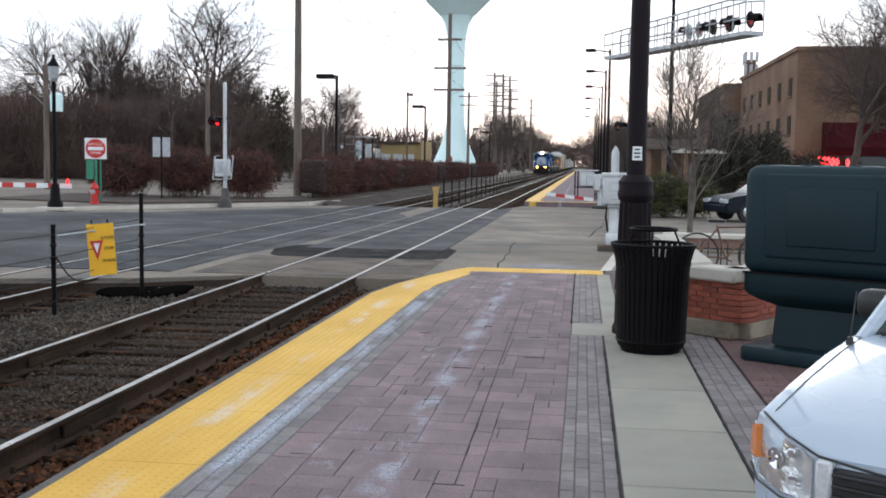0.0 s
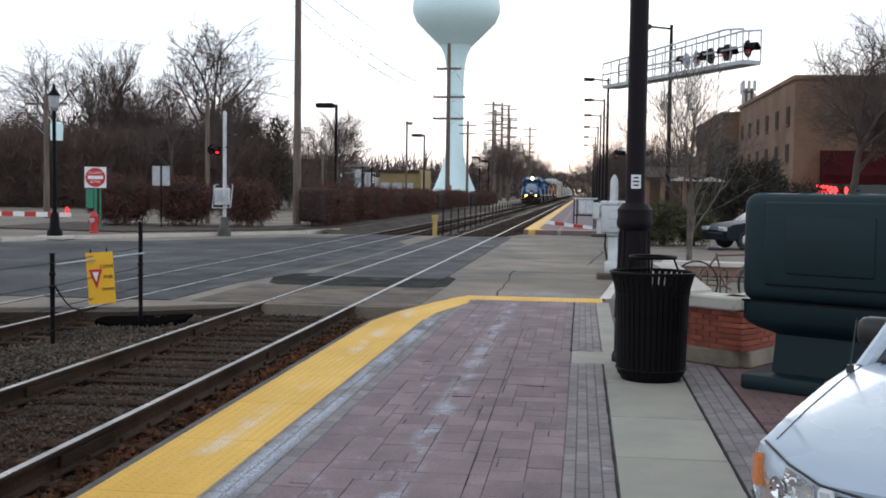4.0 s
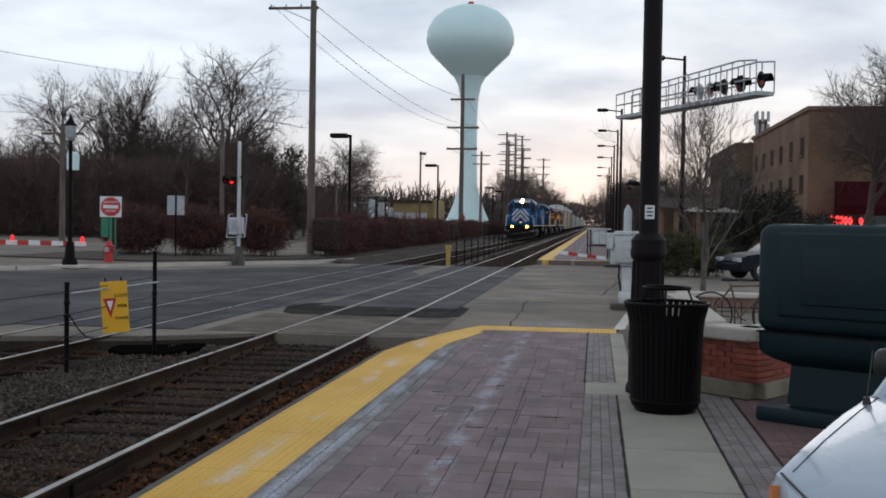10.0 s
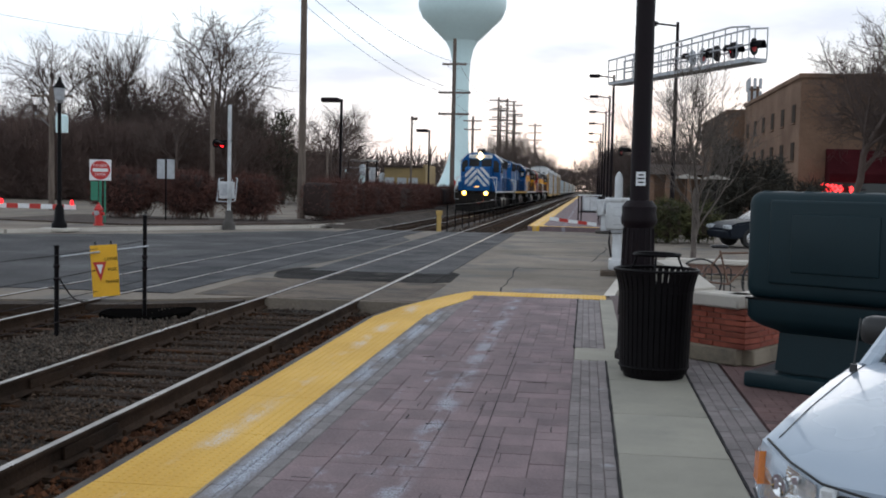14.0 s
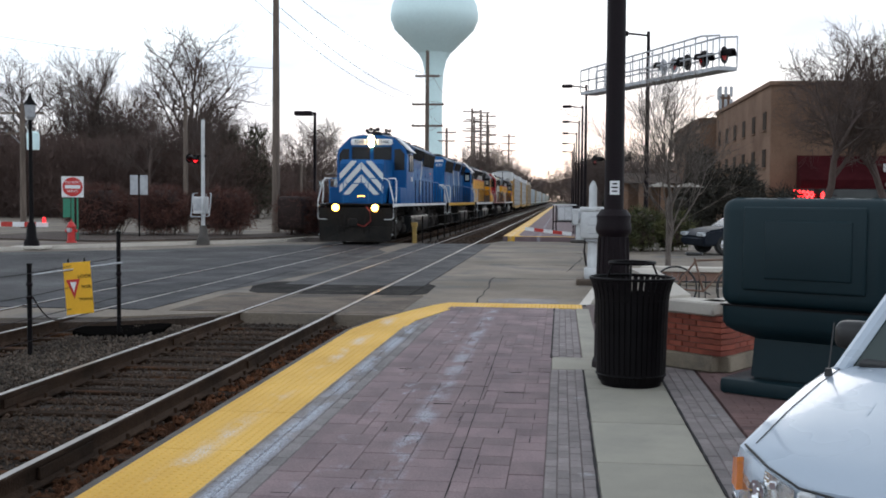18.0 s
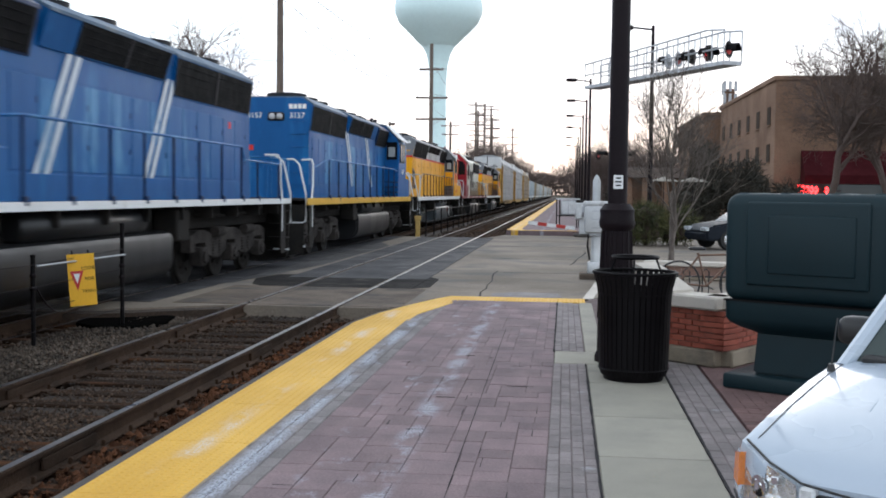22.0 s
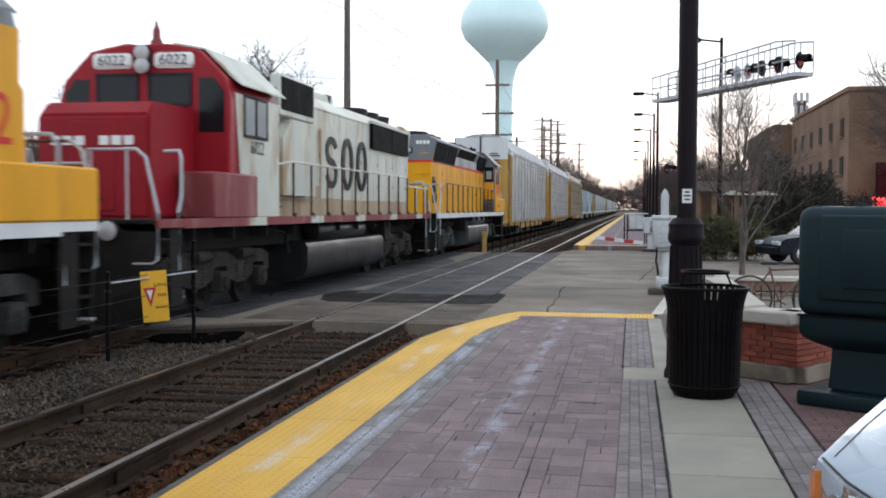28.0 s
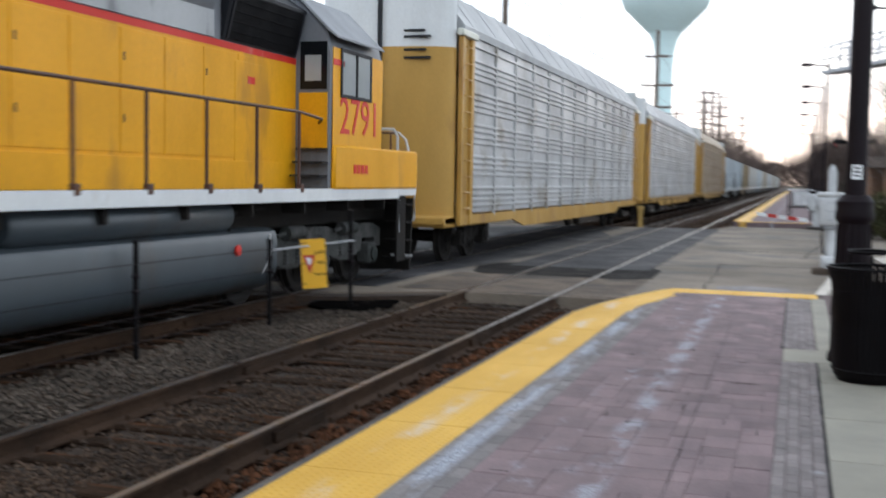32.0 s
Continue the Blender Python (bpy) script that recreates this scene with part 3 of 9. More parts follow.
stones(((3200, -3.42, -2.72, 3.5, 15.6, 0.034),), M_RUSTDIRT, "rust-orange flakes and clods beside the near rail", 8, 0.022)
single("dirt_bed", slab(B(), [(NEAR - 0.6, 3), (NEAR + 0.6, 3), (NEAR + 0.6, 16.55), (NEAR - 0.6, 16.55)], -0.45, -0.393), M_BALLAST, "brown dirt between the rails", kind="structure")

# ------------------------------------------------------------ platform
EDGE_X, STRIP_X, FIELD_X0, FIELD_X1 = -2.557, -1.947, -1.65, -0.08
BAND_X1, WALK_X1, BAND2_X1 = 0.22, 0.92, 1.27
PLAT_Y1 = 16.55


def platform():
    outer = [(EDGE_X, -30), (8, -30), (8, 16.9), (0.42, 16.9), (0.40, PLAT_Y1 + 0.04), (-1.72, PLAT_Y1 + 0.04), (-1.92, 16.1), (-2.2, 15.0), (-2.42, 14.0), (EDGE_X, 12.9)]
    single("platform", slab(B(), outer, -0.7, -0.03), M_JOINT, "station platform with sand-filled paving joints", kind="structure", smooth=False)
    # concrete lip under the yellow edge
    rim = [(EDGE_X, -30), (EDGE_X, 12.9), (-2.42, 14.0), (-2.2, 15.0), (-1.92, 16.1), (-1.72, PLAT_Y1 + 0.04), (0.4, PLAT_Y1 + 0.04)]
    bm = B()
    for (ax, ay), (bx, by) in zip(rim, rim[1:]):
        d = Vector((bx - ax, by - ay, 0)).normalized()
        n = Vector((-d.y, d.x, 0)) * 0.075
        slab(bm, [(ax, ay), (bx, by), (bx + n.x, by + n.y), (ax + n.x, ay + n.y)], -0.7, -0.012)
    single("platform_edge", bm, M_EDGE, "dark stained concrete platform lip", kind="structure", smooth=False)
    # tactile strip: plates with domes, round the chamfered corner
    strip = thing("tactile_strip", (0, 0, 0), "yellow tactile warning strip along the platform edge", "tactile paving")
    strip["kind"] = "structure"
    plates = []
    y = -2.0
    while y < 12.2:
        plates.append([(EDGE_X, y + 0.004), (STRIP_X, y + 0.004), (STRIP_X, y + 1.216), (EDGE_X, y + 1.216)])
        y += 1.22
    plates += [[(EDGE_X, y + 0.004), (STRIP_X, y + 0.004), (-1.90, 14.0), (-2.42, 14.0), (EDGE_X, 12.9)],
               [(-2.42, 14.004), (-1.90, 14.004), (-1.68, 15.1), (-2.18, 15.1)],
               [(-2.18, 15.104), (-1.68, 15.104), (-1.5, 15.93), (-1.5, PLAT_Y1), (-1.73, PLAT_Y1), (-1.92, 16.08)]]
    x = -1.496
    while x < 0.3:
        plates.append([(x, 15.93), (min(x + 0.606, 0.38), 15.93), (min(x + 0.606, 0.38), PLAT_Y1), (x, PLAT_Y1)])
        x += 0.61

    def inside(px, py, poly):
        hit = False
        for (ax, ay), (bx, by) in zip(poly, poly[1:] + poly[:1]):
            if (ay > py) != (by > py) and px < (bx - ax) * (py - ay) / (by - ay) + ax:
                hit = not hit
        return hit

    for p in plates:
        part("plate", slab(B(), p, -0.03, 0.0), M_YELLOW, strip, smooth=False)
    verts, faces = [], []
    gx = np.arange(EDGE_X + 0.03, 0.36, 0.06)
    for py in np.arange(4.0, PLAT_Y1 - 0.02, 0.06):
        for px in gx:
            if px > STRIP_X and py < 13.9:
                break
            if any(inside(px - 0.018, py, p) and inside(px + 0.018, py, p) for p in plates):
                n = len(verts)
                for r, z in ((0.012, 0.0), (0.007, 0.003)):
                    verts += [(px + r * math.cos(a), py + r * math.sin(a), z) for a in np.arange(6) * math.pi / 3]
                faces += [(n + k, n + (k + 1) % 6, n + 6 + (k + 1) % 6, n + 6 + k) for k in range(6)] + [tuple(range(n + 6, n + 12))]
    me = bpy.data.meshes.new("domes")
    me.from_pydata(verts, [], faces)
    me.materials.append(M_YELLOW)
    d = new("domes", me)
    d.parent = strip
    tagged(d, kind="stuff")


platform()


def piece_maker(material, bevel=0.003):
    """Bricks and pavers of one size share a mesh."""
    made = {}

    def make(name, lx, ly, h=0.06):
        key = (round(lx, 2), round(ly, 2), round(h, 2))
        if key not in made:
            bm = B()
            g = 0.002
            box(bm, -lx / 2 + g, lx / 2 - g, -ly / 2 + g, ly / 2 - g, -h, 0, 0)
            top = [e for e in bm.edges if all(v.co.z > -1e-4 for v in e.verts)]
            bmesh.ops.bevel(bm, geom=top, offset=bevel, segments=1, affect="EDGES")
            made[key] = mesh_of(name, bm, material)
        return made[key]
    return make


def lay(root, name, mesh, x, y, z, turn=0.0):
    ob = new(name, mesh)
    ob.parent = root
    ob.matrix_basis = pose(x, y, z + random.uniform(-0.0025, 0.0015), random.uniform(-0.25, 0.25), random.uniform(-0.25, 0.25), turn + random.uniform(-0.3, 0.3))
    return ob


def paving():
    rng = random.Random(11)
    field = thing("paver_field", (0, 0, 0), "mauve-brown concrete pavers with pale salt streaks", "paving")
    field["kind"] = "structure"
    make = piece_maker(M_PAVER)
    # random ashlar: pieces of mixed size on a small grid, so that no joint runs through
    u, cols = (FIELD_X1 - FIELD_X0) / 15, 15
    rows = int((15.93 - 4.2) / u)
    used = [[False] * cols for _ in range(rows)]
    sizes = [(3, 2), (2, 2), (3, 3), (2, 3), (4, 2), (4, 3), (2, 1), (1, 2), (3, 1), (1, 1)]
    for r in range(rows):
        for c in range(cols):
            if used[r][c]:
                continue
            picks = sizes[:6]
            rng.shuffle(picks)
            for w, h in picks + sizes[6:]:
                if c + w <= cols and r + h <= rows and not any(used[r + i][c + j] for i in range(h) for j in range(w)):
                    break
            for i in range(h):
                for j in range(w):
                    used[r + i][c + j] = True
            lay(field, "paver", make("paver", w * u, h * u), FIELD_X0 + (c + w / 2) * u, 4.2 + (r + h / 2) * u, 0)
    part("joint_bed", slab(B(), [(STRIP_X + 0.01, 4.1), (1.27, 4.1), (1.27, 11.0), (0.42, 11.0), (0.40, 15.92), (-1.55, 15.92), (-1.9, 13.8), (STRIP_X + 0.01, 12.8)], -0.03, -0.0065), M_JOINT, field, "brown sand in the joints", smooth=False)
    part("rear_paving", slab(B(), [(FIELD_X0, -8), (FIELD_X1, -8), (FIELD_X1, 3.6), (FIELD_X0, 3.6)], -0.05, -0.002), M_PAVER, field)
    for name, x0, n, y0, y1, material, label in (("edge_band", STRIP_X, 3, 4.2, 13.6, M_SALTPAVER, "grey edging pavers white with road salt"),
                                                 ("grey_band", FIELD_X1, 4, 4.2, 15.8, M_GREYPAVER, "grey brick border beside the pavers"),
                                                 ("grey_band", WALK_X1, 4, 4.6, 11.0, M_GREYPAVER, "grey brick border beside the concrete walk")):
        root = thing(name, (0, 0, 0), label, "paving")
        root["kind"] = "structure"
        make = piece_maker(material, 0.005)
        w = {STRIP_X: 0.099, FIELD_X1: 0.075, WALK_X1: 0.0868}[x0]
        ln = 0.2 if n == 3 else 0.17
        for k in range(n):
            y = y0 - 0.1 * (k % 2)
            while y < y1:
                if not (x0 == FIELD_X1 and 10.15 < y + 0.1 < 10.95):
                    lay(root, "brick", make("brick", w, ln), x0 + w * (k + 0.5), y + ln / 2, 0)
                y += ln
    part("border", box(B(), STRIP_X - 0.006, STRIP_X + 0.012, 3.0, 13.3, -0.02, 0.003), M_BASESTONE, bpy.data.objects["tactile_strip"], "pale worn border line", smooth=False)
    bend = thing("edge_band", (0, 0, 0), "grey edging pavers bending round the corner", "paving")
    bend["kind"] = "structure"
    make = piece_maker(M_GREYPAVER, 0.005)
    for k in range(11):
        f = k / 11
        for j in range(3):
            lay(bend, "brick", make("brick", 0.099, 0.2), -1.895 + 0.099 * j + 0.28 * f * f + 0.03 * f, 13.85 + 0.19 * k, -0.004, -8 * f)
    walk_way = thing("concrete_walk", (0, 0, 0), "buff concrete walk with tooled joints", "paving")
    walk_way["kind"] = "structure"
    ys = [-6, -4, -2.4, -0.8, 0.8, 2.4, 3.95, 5.35, 6.55, 7.75, 9.15, 10.15]
    for a, b in zip(ys, ys[1:]):
        part("slab", box(B(), BAND_X1 + 0.012, WALK_X1 - 0.01, a + 0.006, b - 0.006, -0.06, 0.001, 0.008), M_CONC, walk_way)
    part("slab", box(B(), FIELD_X1 + 0.006, 0.95, 10.156, 10.93, -0.06, 0.002, 0.008), M_CONC, walk_way)
    part("slab", box(B(), BAND_X1 + 0.012, 0.42, 10.94, 15.92, -0.06, 0.001, 0.008), M_CONC, walk_way)
    rng2 = random.Random(5)
    for x, y0, y1 in ((BAND_X1 + 0.004, 3.9, 10.1), (WALK_X1 + 0.0, 3.9, 10.6), (FIELD_X1 - 0.002, 10.9, 15.9)):
        bm, y, w0 = B(), y0, 0.012
        while y < y1:
            w1 = rng2.uniform(0.004, 0.014)
            slab(bm, [(x - w0, y), (x + w0 * 0.7, y), (x + w1 * 0.7, y + 0.13), (x - w1, y + 0.13)], -0.03, 0.0032)
            y, w0 = y + 0.13, w1
        part("ragged_joint", bm, M_DARKJOINT, walk_way, "dark weathered joint beside the walk", smooth=False)
    bm, y, w0 = B(), 5.2, 0.003
    while y < 12.6:
        w1 = rng2.uniform(0.0005, 0.0035)
        x = -0.60 - 0.009 * (y - 5.2)
        slab(bm, [(x - w0, y), (x + w0, y), (x - 0.0012 + w1, y + 0.13), (x - 0.0012 - w1, y + 0.13)], -0.02, 0.0026)
        y, w0 = y + 0.13, w1
    for _ in range(26):
        x, y = rng2.uniform(-1.6, -0.15), rng2.uniform(4.6, 11.0)
        w0, w1, l = rng2.uniform(0.0015, 0.004), rng2.uniform(0.0008, 0.003), rng2.uniform(0.08, 0.22)
        if rng2.random() < 0.65:
            slab(bm, [(x - w0, y), (x + w0, y), (x + w1, y + l), (x - w1, y + l)], -0.02, 0.0026)
        else:
            slab(bm, [(x, y - w0), (x + l, y - w1), (x + l, y + w1), (x, y + w0)], -0.02, 0.0026)
    part("open_joint", bm, M_DARKJOINT, field, "dark washed-out joints", smooth=False)
    red = thing("red_paving", (0, 0, 0), "dull red brick paving round the planter", "paving")
    red["kind"] = "structure"
    make = piece_maker(M_REDPAVER, 0.005)
    rows = 0
    y = 5.2
    while y < 10.9:
        x = BAND2_X1 + 0.02
        if rows % 2:
            lay(red, "brick", make("brick", 0.1, 0.1), x + 0.05, y, 0)
            x += 0.1
        while x < 3.0:
            lay(red, "brick", make("brick", 0.2, 0.1), x + 0.1, y, 0)
            x += 0.2
        y += 0.1
        rows += 1
        if len(red.children) > 290:
            break
    bm = B()
    while y < 11.4:
        x = BAND2_X1 + 0.02 + (0.1 if rows % 2 else 0)
        if rows % 2:
            box(bm, x - 0.097, x - 0.003, y - 0.047, y + 0.047, -0.06, -0.001)
        while x < 5.0:
            box(bm, x + 0.003, x + 0.197, y - 0.047, y + 0.047, -0.06, -0.001)
            x += 0.2
        y += 0.1
        rows += 1
    part("brick_run", bm, M_REDPAVER, red, kind="stuff", smooth=False)
    part("rear_paving", slab(B(), [(3.1, -8), (8, -8), (8, 11.4), (3.1, 11.4)], -0.05, -0.002), M_REDPAVER, red)
    part("drive", slab(B(), [(WALK_X1 + 0.4, -8), (3.1, -8), (3.1, 5.1), (WALK_X1 + 0.4, 5.1)], -0.05, -0.002), M_ASPHALT, red)
    # platform over the street
    far = [(EDGE_X, 47.6), (-1.9, 47.3), (3.4, 47.3), (3.4, 330), (EDGE_X, 330)]
    single("platform_far", slab(B(), far, -0.6, -0.01), M_PAVER, "paved platform beyond the street", kind="structure", smooth=False)
    bm = B()
    slab(bm, [(EDGE_X + 0.01, 47.7), (-2.2, 47.36), (-1.6, 47.36), (STRIP_X, 49), (STRIP_X, 330), (EDGE_X + 0.01, 330)], -0.3, 0.0)
    box(bm, -1.6, 0.6, 47.36, 47.75, -0.3, 0.0)
    single("tactile_strip_far", bm, M_YELLOW, "yellow warning strip on the far platform edge", kind="structure", smooth=False)


paving()

# ------------------------------------------------------------ train
def paint(name, col, stain=(0.10, 0.085, 0.075), at=0.66, rough=0.48, spec=0.25):
    return mat(name, col, rough, col2=tuple(c * 0.86 for c in col), scale=0.9, grain=45, fine=0.06, bump=0.04, stain=stain, stain_scale=1.4, stain_at=at, stretch=(1, 1, 0.35), spec=spec)


P_BLUE = paint("loco_blue", (0.001, 0.086, 0.275), (0.008, 0.125, 0.34), 0.62)
P_BLUEWORN = paint("loco_blue_faded", (0.002, 0.100, 0.30), (0.075, 0.235, 0.44), 0.58, 0.5)
P_NAVY = paint("loco_navy", (0.006, 0.022, 0.075))
P_DARK = paint("loco_black", (0.012, 0.013, 0.017), (0.03, 0.03, 0.034), 0.6, 0.6)
P_WHITE = paint("loco_white", (0.72, 0.73, 0.73), (0.42, 0.38, 0.33), 0.68)
P_YELLOW = paint("loco_yellow", (0.78, 0.365, 0.006), (0.52, 0.245, 0.02), 0.62)
P_GREY = paint("loco_grey", (0.19, 0.20, 0.22), (0.12, 0.12, 0.125), 0.6)
P_RED = paint("loco_red", (0.30, 0.008, 0.018), (0.16, 0.015, 0.02), 0.62)
P_MAROON = paint("loco_faded_red", (0.23, 0.05, 0.055), (0.32, 0.14, 0.13), 0.6)
P_CREAM = paint("loco_cream", (0.60, 0.61, 0.54), (0.40, 0.30, 0.19), 0.585)
P_STRIPE = paint("loco_red_stripe", (0.62, 0.03, 0.02), (0.6, 0.3, 0.28), 0.7)
P_SILLYEL = paint("sill_yellow", (0.62, 0.36, 0.04))
P_RAILBROWN = paint("rail_brown", (0.085, 0.045, 0.035), (0.15, 0.06, 0.03), 0.6)
P_SILVER = paint("roof_silver", (0.50, 0.53, 0.56), (0.36, 0.37, 0.39), 0.62)
P_TANK = paint("tank_grey", (0.050, 0.063, 0.074), (0.045, 0.045, 0.045), 0.6, 0.36, 0.5)
P_TANKDARK = paint("tank_dark", (0.010, 0.0105, 0.012), (0.013, 0.012, 0.011), 0.6, 0.42, 0.3)
P_ROOFBLUE = paint("hood_roof_blue", (0.07, 0.12, 0.19), (0.14, 0.17, 0.2), 0.6, 0.55)
P_ROOFGREY = paint("hood_roof_grey", (0.24, 0.25, 0.27), (0.15, 0.15, 0.155), 0.6, 0.55)
P_TANSTAIN = paint("stained_cream", (0.46, 0.35, 0.23), (0.30, 0.20, 0.12), 0.55)
P_FADEWHITE = paint("worn_white", (0.58, 0.63, 0.68), (0.12, 0.26, 0.42), 0.60)
P_TRUCKBROWN = mat("grimy_truck", (0.045, 0.039, 0.036), 0.9, spec=0.15, col2=(0.018, 0.016, 0.015), scale=2.2, grain=40, fine=0.3, bump=0.3)
P_TRUCKGREY = mat("dusty_truck", (0.066, 0.064, 0.063), 0.85, spec=0.2, col2=(0.022, 0.028, 0.026), scale=2.2, grain=40, fine=0.3, bump=0.3)
P_SPECK = paint("speckled_grey", (0.42, 0.43, 0.44), (0.10, 0.10, 0.105), 0.60)
P_HOSE = mat("red_hose", (0.22, 0.02, 0.015), 0.7, fine=0.1, bump=0.05)
P_UNDER = mat("running_gear", (0.009, 0.0085, 0.008), 0.88, spec=0.2, col2=(0.02, 0.017, 0.015), scale=2.5, grain=40, fine=0.3, bump=0.3)
P_GRILLE = mat("grille", (0.006, 0.006, 0.007), 0.8, spec=0.1, scale=3, grain=60, fine=0.3, bump=0.5)
P_PANE = mat("cab_glass", (0.008, 0.009, 0.011), 0.15, amount=0.1, scale=1, fine=0.0, bump=0.0, spec=0.25)
# pale base colour paints the sky's reflection into the cab glass
P_PANESKY = mat("cab_glass_painted_sky", (0.38, 0.40, 0.40), 0.12, amount=0.4, scale=1.2, fine=0.0, bump=0.0, spec=0.6)
P_BOARD = mat("number_board", (0.82, 0.82, 0.80), 0.5, amount=0.15, fine=0.03, bump=0.0)
P_HEAD = lit("headlight", (1.0, 0.58, 0.20), 60.0)
P_DITCH = lit("ditch_light", (1.0, 0.45, 0.07), 16.0)
P_AMBER = lit("amber_marker", (1.0, 0.42, 0.08), 4.0)
P_DEADLAMP = mat("lamp_glass", (0.5, 0.5, 0.5), 0.1, fine=0.0, bump=0.0)
P_TAN = paint("rack_tan", (0.46, 0.27, 0.065), (0.28, 0.15, 0.05), 0.6)
P_RACK = mat("rack_panel", (0.52, 0.525, 0.53), 0.45, 0.0, col2=(0.37, 0.372, 0.375), scale=0.6, grain=50, fine=0.12, bump=0.15, stain=(0.24, 0.21, 0.17), stain_scale=0.9, stain_at=0.62)
P_RACKROOF = paint("rack_roof", (0.36, 0.375, 0.39), (0.25, 0.25, 0.255), 0.62, 0.55)
P_RACKTAN = mat("rack_panel_tan", (0.34, 0.27, 0.19), 0.6, 0.1, col2=(0.26, 0.20, 0.14), scale=0.6, grain=50, fine=0.12, bump=0.15)
P_RACKWHITE = paint("rack_white", (0.66, 0.68, 0.69), (0.45, 0.43, 0.38), 0.66)

WHEEL = None


def wheelset(parent, y):
    global WHEEL
    if WHEEL is None:
        bm = B()
        turn = pose(0, 0, 0, 0, 90, 0)
        for s in (-1, 1):
            lathe(bm, [(0.0, s * 0.84), (0.09, s * 0.84), (0.11, s * 0.79), (0.17, s * 0.78), (0.36, s * 0.755), (0.42, s * 0.79), (0.50, s * 0.79), (0.508, s * 0.715), (0.535, s * 0.69), (0.535, s * 0.665), (0.4, s * 0.67), (0.12, s * 0.70), (0.0, s * 0.70)], 20, m=turn)
            for k in range(5):
                a = k * 2 * math.pi / 5
                rod(bm, (s * 0.775, 0.27 * math.cos(a), 0.27 * math.sin(a)), (s * 0.80, 0.27 * math.cos(a), 0.27 * math.sin(a)), 0.035, seg=6)
        rod(bm, (-0.8, 0, 0), (0.8, 0, 0), 0.09, seg=8)
        WHEEL = mesh_of("wheelset", bm, P_UNDER, True)
    ob = new("wheelset", WHEEL)
    ob.parent = parent
    ob.matrix_basis = pose(0, y, 0.508)
    return ob


def truck_frame(root, yc, axles, z=0.508, coat=None):
    """A cast truck frame on both sides, with boxes, springs, brake gear, and its wheels."""
    coat = coat or P_UNDER
    for s in (-1, 1):
        bm = B()
        ys = [yc + a for a in axles]
        w = 0.09
        pts = [(ys[0] - 0.55, 0.62), (ys[0] - 0.55, 0.92), (ys[0] - 0.2, 1.02)]
        for a, b in zip(ys, ys[1:]):
            pts += [(a + 0.25, 1.03), ((a + b) / 2 - 0.25, 0.93), ((a + b) / 2 + 0.25, 0.93), (b - 0.25, 1.03)]
        pts += [(ys[-1] + 0.2, 1.02), (ys[-1] + 0.55, 0.92), (ys[-1] + 0.55, 0.62), (ys[-1] + 0.32, 0.62), (ys[-1] + 0.28, 0.78)]
        for a, b in list(zip(ys, ys[1:]))[::-1]:
            pts += [(b - 0.28, 0.78), (b - 0.34, 0.58), ((a + b) / 2 + 0.2, 0.46), ((a + b) / 2 - 0.2, 0.46), (a + 0.34, 0.58), (a + 0.28, 0.78)]
        pts += [(ys[0] - 0.28, 0.78), (ys[0] - 0.32, 0.62)]
        slab(bm, pts, s * 1.02 - w, s * 1.02 + w, ALONG_X)
        part("side_frame", bm, coat, root, smooth=False)
        for y in ys:
            bm = B()
            box(bm, s * 1.08 - 0.12, s * 1.08 + 0.12, y - 0.17, y + 0.17, z - 0.17, z + 0.19, 0.03)
            rod(bm, (s * 1.19, y, z), (s * 1.24, y, z), 0.12, seg=12)
            part("axle_box", bm, coat, root)
        for a, b in zip(ys, ys[1:]):
            for d in (-0.2, 0.2):
                bm = B()
                for k in range(5):
                    lathe(bm, [(0.05, 0), (0.095, 0.015), (0.095, 0.035), (0.05, 0.05)], 10, at=(s * 1.06, (a + b) / 2 + d, 0.52 + 0.06 * k))
                part("spring", bm, coat, root)
            bm = B()
            rod(bm, (s * 1.16, (a + b) / 2 - 0.25, 0.98), (s * 1.16, (a + b) / 2 + 0.3, 0.98), 0.10, seg=12)
            rod(bm, (s * 1.16, (a + b) / 2 + 0.3, 0.98), (s * 1.16, (a + b) / 2 + 0.55, 0.95), 0.03, seg=6)
            part("brake_cylinder", bm, coat, root)
    return [wheelset(root, yc + a) for a in axles]


